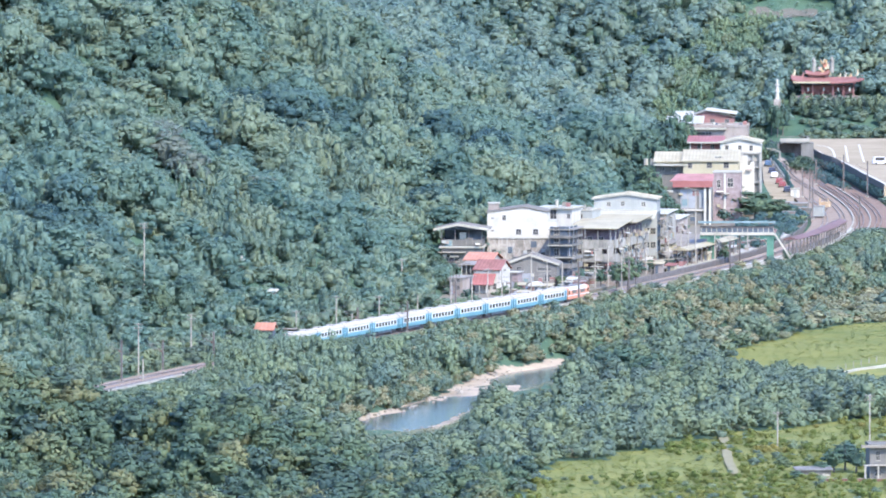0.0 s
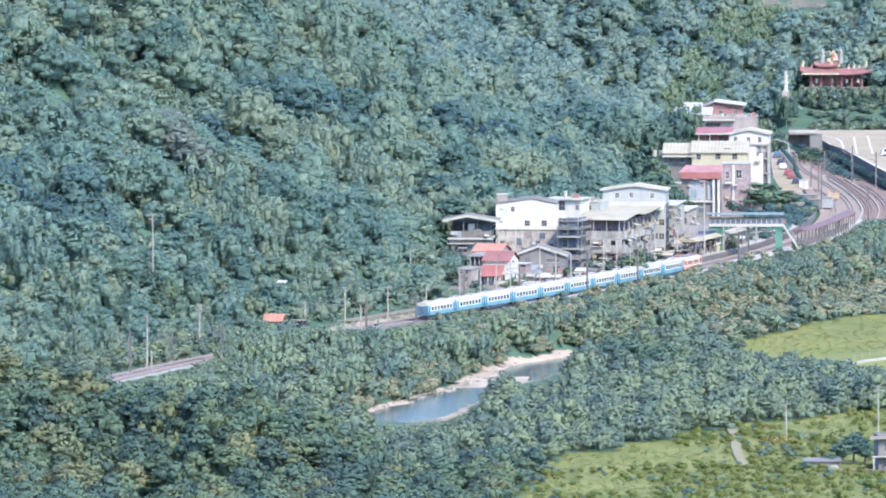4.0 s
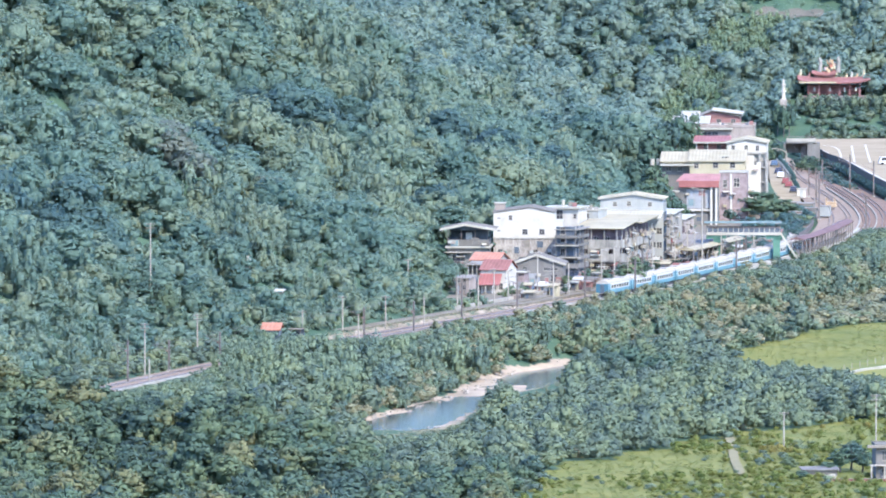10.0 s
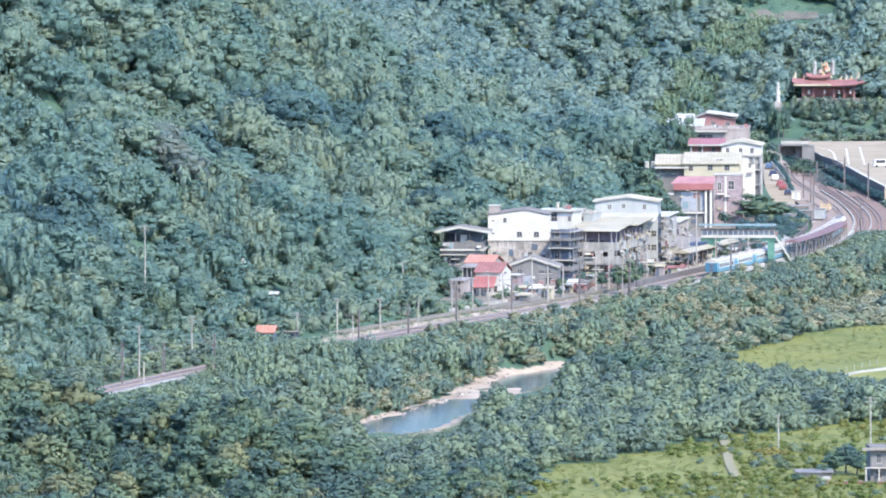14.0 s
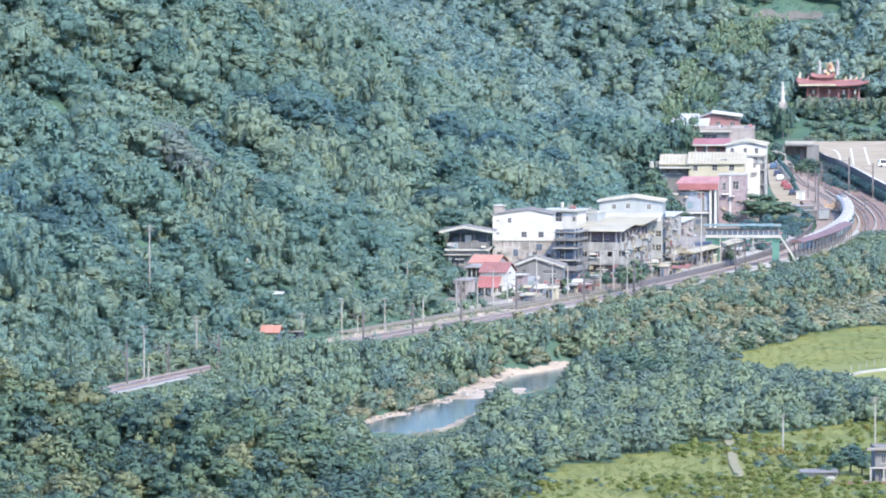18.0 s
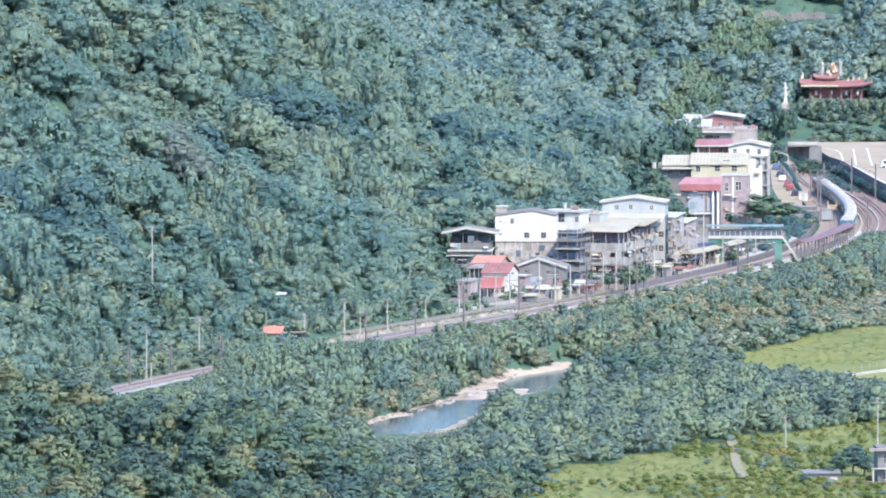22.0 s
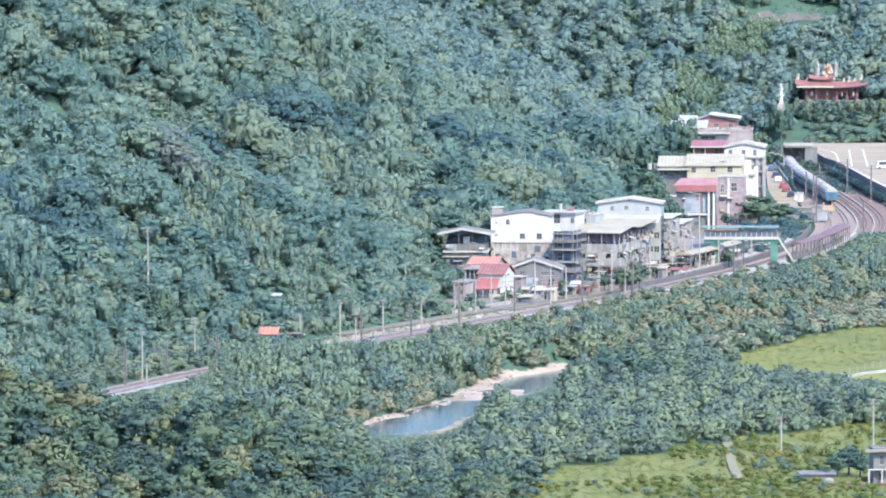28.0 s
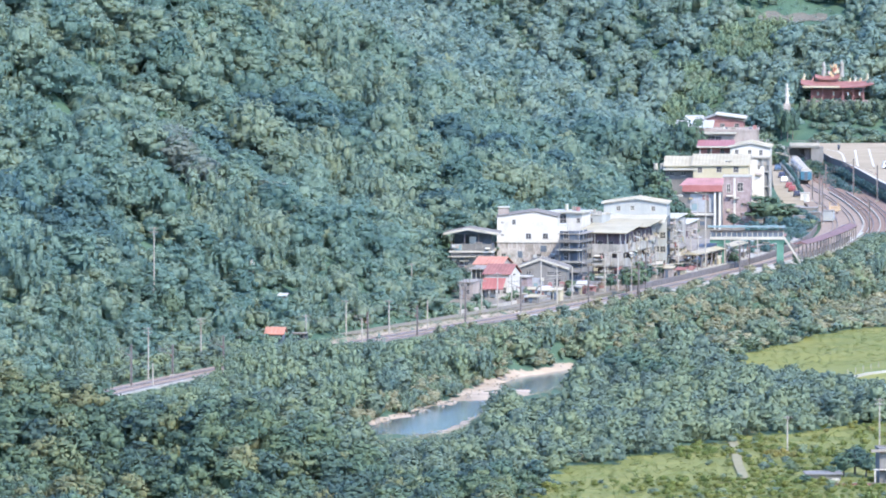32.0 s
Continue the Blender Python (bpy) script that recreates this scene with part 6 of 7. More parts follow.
for (ya, xa), (yb, xb) in zip(((512, 88.45), (543, 87.7), (566, 87.15), (588, 86.25)), ((543, 87.7), (566, 87.15), (588, 86.25))):
    bm = bmesh.new()
    for dz in (0.55, 0.95):
        rod(bm, (xa, ya, street_z(ya) + dz), (xb, yb, street_z(yb) + dz), 0.11, 0.11, 6)
    part("rail", bm, SHEET, e)
    for f in (0.1, 0.5, 0.9):
        x0, y0 = xa + f * (xb - xa), ya + f * (yb - ya)
        part("post", boxes((x0 - 0.07, x0 + 0.07, y0 - 0.07, y0 + 0.07, street_z(y0) - 0.5, street_z(y0) + 1.05)), SHEET, e)
street_hedge = [(float(np.interp(y, [472, 524, 575, 592], [89.6, 88.9, 87.6, 86.9])), float(y), street_z(y) - 0.9, 1.5 + 0.4 * math.sin(y), 1.5 + 1.3 * (y > 505) + 0.5 * math.sin(y * 1.7)) for y in np.arange(474, 592, 1.5)]
stand("street_hedge", street_hedge, SMALL, SHADE_TONED, "dark green bushes between the street and the line", "hedge")


def arm_lamp(x, y, z, top, reach, label):
    """A street lamp whose pole bends over into a long curved arm."""
    e = empty("street_lamp", pose(x, y, z), label, "street lamp", "curved street lamps")
    bm = bmesh.new()
    rod(bm, (0, 0, 0), (0, 0, top - 1.0), 0.10, 0.08, 8)
    part("pole", bm, POLE, e)
    bm = bmesh.new()
    arc = [(-reach * (1 - math.cos(a)), 0, top - 1.0 + 1.6 * math.sin(a)) for a in (0, 0.3, 0.6, 0.9, 1.2, 1.5)]
    for p0, p1 in zip(arc, arc[1:]):
        rod(bm, p0, p1, 0.08, 0.075, 7)
    part("arm", bm, POLE, e)
    part("lamp_head", boxes((arc[-1][0] - 0.5, arc[-1][0] + 0.1, -0.14, 0.14, arc[-1][2] - 0.12, arc[-1][2] + 0.06)), SHEET, e)


arm_lamp(88.3, 560, 1.2, 5.2, 3.4, "pale street lamp with a long curved arm")
arm_lamp(89.3, 510, 0.4, 5.6, 2.6, "pale street lamp beside the climbing street")



# ---------------------------------------------------------------- vehicles
def car(x, y, z, yaw, paint, label, van=False):
    e = empty("van" if van else "car", pose(x, y, z, 0, 0, yaw), label, "van" if van else "car", "parked vehicles")
    top = 1.95 if van else 1.45
    bm = bmesh.new()
    prism(bm, [(-2.1, 0.3), (2.1, 0.3), (2.15, 0.8), (1.3 if not van else 1.7, 0.95), (-2.1, 1.0)], -0.85, 0.85)
    part("body", bm, paint, e)
    bm = bmesh.new()
    a, b = (-2.0, 1.55) if van else (-1.7, 1.1)
    prism(bm, [(a, 0.96), (b, 0.92), (b - 0.55, top), (a + 0.35, top)], -0.76, 0.76)
    part("cabin", bm, paint, e)
    for s in (-1, 1):
        part("side_window", boxes((a + 0.5, b - 0.6, s * 0.765 - 0.008, s * 0.765 + 0.008, 1.02, top - 0.12)), GLASS, e)
    part("windscreen", boxes((b - 0.5, b - 0.2, -0.65, 0.65, 1.0, 1.3)), GLASS, e)
    for sx in (-1.3, 1.3):
        for sy in (-0.86, 0.86):
            bm = bmesh.new()
            rod(bm, (sx, sy - 0.1, 0.32), (sx, sy + 0.1, 0.32), 0.32, 0.32, 12)
            part("wheel", bm, RUBBER, e)


PAINT_W = surf("white_car_paint", (0.443, 0.422, 0.384), (0.518, 0.493, 0.449), 0.5, 0.3, 0.0)
PAINT_R = surf("red_car_paint", (0.15, 0.05, 0.05), (0.19, 0.065, 0.06), 0.5, 0.3, 0.0)
PAINT_D = surf("dark_car_paint", (0.03, 0.035, 0.05), (0.06, 0.06, 0.08), 0.5, 0.3, 0.0)
PAINT_B = surf("blue_car_paint", (0.06, 0.085, 0.115), (0.08, 0.105, 0.135), 0.5, 0.3, 0.0)
for x0, y0, paint, lb in ((85.37, 570, PAINT_B, "blue parked car on the street"), (85.80, 540, PAINT_D, "black parked car on the street"), (86.05, 521, PAINT_W, "white parked car at the street edge"), (86.75, 496, PAINT_R, "red parked car at the street edge"),
                          (87.20, 482, PAINT_R, "dark red parked car at the street edge"), (88.00, 461, PAINT_D, "black parked car at the street edge")):
    car(x0, y0, street_z(y0), 88, paint, lb)
car(113.7, 557.65, lot_z, 10, PAINT_W, "white van parked on the car park", True)
for x0, y0, paint, lb in ((56.33, 156.48, PAINT_W, "white car parked before the station"), (58.60, 168.88, PAINT_D, "dark car parked before the station"), (31.12, 38.92, PAINT_W, "white car parked in the yard"), (23.23, 31.95, PAINT_W, "pale car parked by the workshop"),
                          (35.10, 59.98, PAINT_R, "red car parked in the yard"), (53.03, 144.15, PAINT_W, "white car parked by the shops"), (19.64, 20.39, PAINT_B, "blue-grey car parked by the workshop")):
    car(x0, y0, 0.14, 70, paint, lb)
car(-32.22, -188.66, 0.2, 60, PAINT_W, "white car parked by the orange hut")


def scooter_thing(m, label):
    """A motor scooter that rolls along its own x axis."""
    e = empty("motor_scooter", m, label, "scooter")
    bm = bmesh.new()
    prism(bm, [(-0.75, 0.45), (-0.2, 0.35), (0.35, 0.3), (0.35, 0.42), (-0.1, 0.5), (-0.25, 0.78), (-0.85, 0.8)], -0.2, 0.2)
    part("body", bm, PAINT_D, e)
    bm = bmesh.new()
    prism(bm, [(0.3, 0.35), (0.48, 0.4), (0.62, 0.95), (0.5, 1.0)], -0.24, 0.24)
    part("leg_shield", bm, PAINT_D, e)
    part("seat", boxes((-0.8, -0.15, -0.17, 0.17, 0.8, 0.9)), RUBBER, e)
    part("top_box", boxes((-1.15, -0.75, -0.25, 0.25, 0.85, 1.3)), PAINT_D, e)
    bm = bmesh.new()
    rod(bm, (0.5, -0.36, 1.08), (0.5, 0.36, 1.08), 0.03, 0.03, 6)
    part("handlebar", bm, MAST, e)
    part("windscreen", boxes((0.6, 0.63, -0.28, 0.28, 1.0, 1.45)), DARK, e)
    for sx in (-0.62, 0.62):
        bm = bmesh.new()
        rod(bm, (sx, -0.06, 0.25), (sx, 0.06, 0.25), 0.25, 0.25, 12)
        part("wheel", bm, RUBBER, e)
    return e


SCOOTER = scooter_thing(pose(90.5, 690, lot_z), "small dark motor scooter riding onto the car park")
e = empty("kiosk", pose(89.62, 446.00, 0.1), "white box kiosk beside the railway fence", "kiosk")
part("cabin", boxes((-1.1, 1.1, -1.2, 1.2, 0, 2.1)), WHITE, e)
part("roof", boxes((-1.25, 1.25, -1.35, 1.35, 2.1, 2.25)), SHEET, e)
part("door", boxes((-0.4, 0.4, -1.24, -1.2, 0.05, 1.9)), PALE, e)
e = empty("track_machine", pose(95.81, 392.53, 0, 0, 0, -8), "small yellow track maintenance machine", "rail machine")
part("frame", boxes((-1.3, 1.3, -2.0, 2.0, 0.5, 1.0)), YELLOW, e)
part("cab", boxes((-1.2, 1.2, -0.4, 1.6, 1.0, 1.7)), YELLOW, e)
for x0 in (-1.2, 0.9):
    part("mast", boxes((x0, x0 + 0.3, -1.9, -1.6, 1.0, 2.7)), YELLOW, e)
for sx in (-0.6, 0.6):
    for sy in (-1.3, 1.3):
        bm = bmesh.new()
        rod(bm, (sx - 0.06, sy, 0.3), (sx + 0.06, sy, 0.3), 0.3, 0.3, 10)
        part("wheel", bm, MAST, e)

# ---------------------------------------------------------------- clutter along the street front
strip("fence_wall", track_pts(45, 420), -8.75, -8.5, 0.75, MAST, "grey concrete fence wall between the yards and the line", "wall", 1.9)
strip("lane_wall", track_pts(-60, 30), -16.2, -15.7, 0.9, CONCRETE, "low pale wall along the lane", "wall", 1.6)
CLUTTER = random.Random(11)
for k in range(190):
    s = s_at(CLUTTER.uniform(-25, 250))
    x, y, z, h = on_track(s, -CLUTTER.uniform(10.5, 19 + 6 * (k % 2)), 0.14)
    pick = CLUTTER.random()
    yaw = -h + CLUTTER.uniform(-10, 10)
    w, d, t = CLUTTER.uniform(1.2, 2.6), CLUTTER.uniform(1.2, 3.0), CLUTTER.uniform(0.8, 2.4)
    if pick < 0.3:
        e = empty("lean_to_shed", pose(x, y, z, 0, 0, yaw), "small makeshift shed with a sheet roof", "shed", "sheds by the street")
        part("wall", boxes((0, w, 0, d, 0, t)), CLUTTER.choice((PINK, GREYWALL, BROWN, CREAM)), e)
        slope(e, "roof", [(-0.3, -0.4, t), (w + 0.3, -0.4, t), (w + 0.3, d + 0.2, t + 0.5), (-0.3, d + 0.2, t + 0.5)], 0.08, CLUTTER.choice((SHEET, GREYROOF, BROWNROOF, CREAMROOF)), 0.5)
        part("door", boxes((0.2, 0.9, -0.03, -0.002, 0, min(t - 0.1, 1.9))), DARK, e)
    elif pick < 0.55:
        e = empty("awning_stand", pose(x, y, z, 0, 0, yaw), "street stall under a pale awning", "stall", "stalls by the street")
        for a in (0, w):
            for b in (0, d):
                part("post", boxes((a - 0.04, a + 0.04, b - 0.04, b + 0.04, 0, 2.2)), MAST, e)
        part("awning", boxes((-0.3, w + 0.3, -0.3, d + 0.3, 2.2, 2.28)), CLUTTER.choice((SHEET, GREYROOF, CREAMROOF)), e)
        part("counter", boxes((0.1, w - 0.1, 0.2, 0.7, 0, 0.9)), CLUTTER.choice((GREYWALL, PINK, BROWN)), e)
    elif pick < 0.8:
        e = empty("crate_stack", pose(x, y, z, 0, 0, yaw), "stack of weathered crates in a yard", "crates", "crates in the yards")
        for a in range(3):
            part("crate", boxes((0.1 * a, 0.1 * a + 1.0, 0.05, 0.9, 0.62 * a, 0.62 * a + 0.6)), CLUTTER.choice((BROWN, PINK, PALE)), e)
    else:
        tree(x, y, z, CLUTTER.uniform(2, 3.6), CLUTTER.uniform(1.8, 3.6), k, "small green shrub growing in a yard", "yard shrubs")
edging = []
for k in range(110):
    x, y, z, h = on_track(s_at(180 + 1.75 * k), -CLUTTER.uniform(10.5, 24) if k % 3 else -CLUTTER.uniform(9.2, 13), 0.0)
    w = CLUTTER.uniform(2.4, 4.8)
    edging.append((x, y, z, w, w * CLUTTER.uniform(0.6, 0.95)))
stand("yard_scrub", edging, SMALL, SHADE_TONED, "dark green scrub round the railway yard", "scrub")
for k, (px_, py_, pw_, pd_, mat_, lb_) in enumerate((
        (86.6, 366, 4.2, 6.0, GREYROOF, "grey steel storage container beside the line"), (92.0, 352, 2.4, 5.0, PALE, "pale steel storage container beside the line"),
        (84.5, 372, 3.0, 5.0, DARKROOF, "dark tool shed beside the line"), (88.2, 344, 2.8, 4.0, GREYWALL, "low dark tool shed in the railway yard"), (84.0, 326, 3.0, 4.0, PINK, "weathered hut in the railway yard"))):
    e = empty("container" if k < 2 else "tool_shed", pose(px_, py_, 0.14, 0, 0, -6), lb_, "container" if k < 2 else "shed", "sheds of the railway yard")
    part("body", boxes((0, pw_, 0, pd_, 0, 2.3)), mat_, e)
    for a in np.arange(0.2, pw_ - 0.1, 0.45):
        part("rib", boxes((a, a + 0.1, -0.05, -0.004, 0.15, 2.2)), mat_, e)
    part("roof", boxes((-0.12, pw_ + 0.12, -0.15, pd_ + 0.1, 2.3, 2.42)), GREYROOF, e)

# ---------------------------------------------------------------- poles and masts
def utility_pole(x, y, z, h, arms=2, lamp=False, label="grey concrete utility pole with crossarms", yaw=0):
    e = empty("utility_pole", pose(x, y, z, 0, 0, yaw), label, "utility pole", "utility poles")
    bm = bmesh.new()
    rod(bm, (0, 0, 0), (0, 0, h), 0.17, 0.11, 8)
    part("pole", bm, POLE, e)
    for k in range(arms):
        zz = h - 0.4 - 0.8 * k
        part("crossarm", boxes((-0.9, 0.9, -0.2, -0.11, zz, zz + 0.12)), MAST, e)
        for s in (-0.8, -0.3, 0.3, 0.8):
            bm = bmesh.new()
            rod(bm, (s, -0.15, zz + 0.12), (s, -0.15, zz + 0.34), 0.06, 0.04, 6)
            part("insulator", bm, SHEET, e)
    if lamp:
        bm = bmesh.new()
        rod(bm, (0, 0, h - 0.3), (-1.8, 0, h + 0.2), 0.05, 0.05, 6)
        part("lamp_arm", bm, POLE, e)
        part("lamp_head", boxes((-2.5, -1.8, -0.15, 0.15, h + 0.12, h + 0.28)), SHEET, e)
    return e


def mast(x, y, h, yaw, side=1, z=-0.2):
    e = empty("catenary_mast", pose(x, y, z, 0, 0, yaw), "dark steel catenary mast with a cantilever arm", "catenary mast", "catenary masts")
    part("footing", boxes((-0.4, 0.4, -0.4, 0.4, -0.6, 0.25)), CONCRETE, e)
    part("post", boxes((-0.17, -0.11, -0.16, 0.16, 0.25, h), (0.11, 0.17, -0.16, 0.16, 0.25, h), (-0.11, 0.11, -0.03, 0.03, 0.25, h)), MAST, e)
    bm = bmesh.new()
    rod(bm, (0.17 * side, 0, h - 2.2), (3.0 * side, 0, h - 1.0), 0.05, 0.05, 6)
    rod(bm, (0.17 * side, 0, h - 0.8), (3.0 * side, 0, h - 0.9), 0.04, 0.04, 6)
    rod(bm, (1.2 * side, 0, h - 1.85), (3.3 * side, 0, h - 2.1), 0.035, 0.035, 6)
    part("cantilever", bm, MAST, e)
    bm = bmesh.new()
    rod(bm, (0.2 * side, 0, h - 2.3), (0.6 * side, 0, h - 2.1), 0.12, 0.12, 8)
    part("insulator", bm, BROWN, e)
    return e


for x0, y0, top in ((31.88, -33.84, 9.67), (16.96, -42.77, 7.67), (-16.06, -159.24, 6.70), (-5.55, -136.11, 6.74), (4.76, -97.61, 8.77), (43.39, 6.87, 8.27), (45.37, 46.15, 8.60),
                    (67.44, 98.21, 7.43), (70.41, 141.88, 6.74), (-63.35, -313.24, 8.60), (-55.59, -274.52, 6.36), (-45.66, -234.92, 5.85)):
    mast(x0, y0, top, -17, -1)
for x0, y0, top in ((91.67, 343.11, 11.75), (92.95, 431.79, 8.36), (102.50, 480.49, 9.31), (107.77, 454.57, 8.98), (91.63, 454.57, 7.29), (96.44, 518.49, 6.26), (101.66, 289.56, 8.08)):
    mast(x0, y0, top, -4, 1 if x0 < 97 else -1)
for x0, y0, top, arms, lamp in ((39.09, 39.65, 9.10, 1, False), (50.71, 125.33, 12.27, 2, False), (59.95, 120.47, 18.07, 2, True), (8.40, -49.43, 7.41, 1, False), (3.81, -67.10, 7.61, 1, False),
                                (-6.93, -40.54, 10.52, 1, False), (-3.40, -110.54, 6.31, 0, False), (-20.75, -136.11, 7.71, 1, False), (-50.29, -238.92, 9.59, 2, False), (-60.31, -290.11, 10.58, 2, False), (-17.23, -165.50, 5.50, 0, False),
                                (-58.99, -313.24, 4.59, 0, False), (88.29, 565.97, 6.05, 0, True), (-29.15, -157.15, 5.75, 1, False), (58.56, 139.99, 7.76, 0, True), (41.92, 21.12, 7.29, 0, False),
                                (56.87, 139.99, 9.31, 1, False), (21.78, 21.12, 8.80, 1, False), (11.90, -35.64, 8.18, 1, False), (15.05, -24.42, 7.21, 0, False), (25.07, -13.14, 8.73, 1, False), (28.56, 2.77, 7.51, 0, False), (36.12, 32.68, 8.83, 1, False), (48.16, 86.78, 7.93, 0, False), (53.61, 110.79, 9.01, 1, False), (-11.61, -127.63, 7.25, 1, False), (64.66, 139.99, 7.27, 0, False), (72.88, 177.12, 6.54, 0, False)):
    utility_pole(x0, y0, 0, top, arms, lamp, yaw=rng.uniform(-25, 25))


def hill_pole(x, y, h):
    utility_pole(x, y, float(relief(x, y)), h, 2, label="tall utility pole standing among the hillside trees")


hill_pole(-60.81, -192, 26.15 - float(relief(-60.81, -192)))
utility_pole(67.43, -434.97, -6, 7.37, 1, label="slender pole at the edge of the meadow")
utility_pole(83.52, -511.11, -6, 15.45, 2, label="utility pole beside the grey farmhouse")

for x0, y0, w0, top in ((-61.0, -201, 9, 16.0), (-57.5, -204, 8, 14.5), (-65.0, -205, 9, 15.0), (-60.0, -212, 8, 12.0)):
    zg = float(relief(x0, y0))
    tree(x0, y0, zg, w0, max(5.0, top - zg), int(-y0), "broadleaf tree standing round the hillside pole", "trees round the pole")

tank = empty("water_tank", pose(-41.2, -124, float(relief(-41.2, -124))), "white water tank on the wooded slope", "water tank")
part("stand", boxes((-0.6, 0.6, -0.6, 0.6, 0, 3.2)), STAINED, tank)
bm = bmesh.new()
rod(bm, (0, 0, 3.2), (0, 0, 4.6), 0.8, 0.75, 12)
part("tank", bm, WHITE, tank)

# overhead wires
def wire(name, pts, sag, r, label):
    vs = []
    for a, b in zip(pts, pts[1:]):
        for k in range(7):
            f = k / 6
            vs.append(Vector(a).lerp(Vector(b), f) - Vector((0, 0, sag * 4 * f * (1 - f))))
    bm = bmesh.new()
    for a, b in zip(vs, vs[1:]):
        if (b - a).length > 0.01:
            rod(bm, a, b, r, r, 4)
    me = bpy.data.meshes.new(name)
    bm.to_mesh(me)
    bm.free()
    me.materials.append(MAST)
    return tagged(new(name, me), label, "overhead wire", "overhead wires")


for u0 in (0.0, -4.2):
    wire("overhead_wire", [(*on_track(s, u0)[:2], 6.6) for s in np.arange(s_at(-330), s_at(600), 45)], 0.5, 0.02, "thin overhead line above the track")

# ---------------------------------------------------------------- temple on the far knoll
ty, tz = 735.0, 12.6
tx = 104.3
e = empty("temple", pose(tx, ty, tz), "small temple with a sweeping red-brown roof and ornate ridge", "temple")
part("base", boxes((-8.5, 8.5, -4, 5, -6, 0.3)), BRICK, e)
# Hall wall in a darker brown, with the eave shadow in its colour.
part("wall", boxes((-7, 7, -0.2, 4, 0.3, 3.6)), BROWNROOF, e)
for k in range(6):
    x0 = -6.8 + k * 2.7
    part("column", boxes((x0, x0 + 0.35, -3.2, -2.85, 0.3, 3.7)), BROWN if k % 2 else BROWNROOF, e)
part("beam", boxes((-7.6, 7.6, -3.3, -2.8, 3.7, 4.1)), BROWN, e)


def swept_roof(e, w, d, z, rise, lift, mat, name="roof"):
    bm = bmesh.new()
    n = 16
    rows = []
    for i in range(n + 1):
        t = i / n * 2 - 1
        c = lift * abs(t) ** 3
        rows.append([bm.verts.new((t * w, y, zz)) for y, zz in ((-d, z + c), (-d * 0.45, z + rise * 0.45 + c * 0.8), (0, z + rise + c * 0.7), (d * 0.45, z + rise * 0.45 + c * 0.8), (d, z + c), (d, z + c - 0.25), (0, z + rise * 0.5), (-d, z + c - 0.25))])
    for a, b in zip(rows, rows[1:]):
        for k in range(8):
            bm.faces.new((a[k], a[(k + 1) % 8], b[(k + 1) % 8], b[k]))
    bm.faces.new(rows[0])
    bm.faces.new(rows[-1][::-1])
    return part(name, bm, mat, e)


swept_roof(e, 9.6, 5.0, 3.9, 1.3, 0.9, BROWNROOF)
placed(swept_roof(e, 3.2, 2.4, 5.9, 0.8, 0.5, BROWNROOF), pose(-2.6, 1.0, 0))
part("upper_wall", boxes((-5.2, 0.4, -0.2, 2.4, 4.6, 6.1)), BROWN, e)
part("fascia", boxes((-9.3, 0.6, -5.15, -5.0, 3.75, 4.2)), CREAM, e, "cream eaves board")
# Dark slab added to paint the shade below the eaves.
part("eave_shade", boxes((-7.4, 7.4, -2.7, -1.05, 3.2, 3.69)), DARK, e)
for x0, w0 in ((-5.4, 0.5), (-1.2, 0.4), (2.6, 0.4), (5.6, 0.5)):
    part("lantern", boxes((x0, x0 + w0, -3.35, -3.22, 1.6, 2.6)), SHEET, e, "pale hanging lantern")
# the ornate ridge: a gilded mound of carved tiers between two tall pale figures
ORN = random.Random(6)
for k in range(26):
    f = k / 26
    x0, y0 = -0.6 + ORN.uniform(-2.4, 2.4) * (1 - f * 0.75), 1.0 + ORN.uniform(-0.6, 0.6)
    z0 = 5.6 + 3.6 * f
    r0 = ORN.uniform(0.35, 0.6) * (1.15 - 0.5 * f)
    bm = bmesh.new()
    rod(bm, (x0, y0, z0), (x0 + ORN.uniform(-0.4, 0.4), y0, z0 + ORN.uniform(0.7, 1.3)), r0, r0 * 0.35, 6)
    part("ridge_ornament", bm, ORN.choice((GOLDWORK, GOLDWORK, ORANGEROOF, BRICK, CREAM)), e)
for x0, top in ((-3.6, 10.4), (1.2, 10.6)):
    bm = bmesh.new()
    rod(bm, (x0, 1.0, 6.4), (x0 + 0.2, 1.0, top - 1.3), 0.62, 0.42, 8)
    rod(bm, (x0 + 0.2, 1.0, top - 1.3), (x0 - 0.15, 1.0, top - 0.5), 0.55, 0.4, 8)
    rod(bm, (x0 - 0.15, 1.0, top - 0.5), (x0 + 0.3, 1.0, top), 0.35, 0.08, 7)
    part("ridge_figure", bm, STAINED, e, "pale carved ridge figure")
for x0, h, mat in ((3.2, 1.1, CREAM), (4.6, 1.5, SHEET), (6.0, 0.9, GOLDWORK), (7.8, 1.8, CREAM), (-6.6, 1.0, BROWN), (-8.9, 1.6, CREAM)):
    bm = bmesh.new()
    zb = 5.1 + 0.9 * (abs(x0) / 9.6) ** 3
    rod(bm, (x0, 0, zb - 0.2), (x0 + 0.3, 0, zb + h * 0.6), 0.42, 0.25, 7)
    rod(bm, (x0 + 0.3, 0, zb + h * 0.6), (x0 + 0.1, 0, zb + h), 0.28, 0.06, 7)
    part("ridge_ornament", bm, mat, e)
terrace = empty("temple_terrace", pose(106, 727.5, 10.9), "weathered brown terrace wall before the temple", "terrace wall")
part("wall", boxes((-5, 22, -0.3, 0.3, -3.5, 0.25)), BRICK, terrace)
part("coping", boxes((-5.1, 22.1, -0.4, 0.4, 0.25, 0.42)), PINK, terrace)
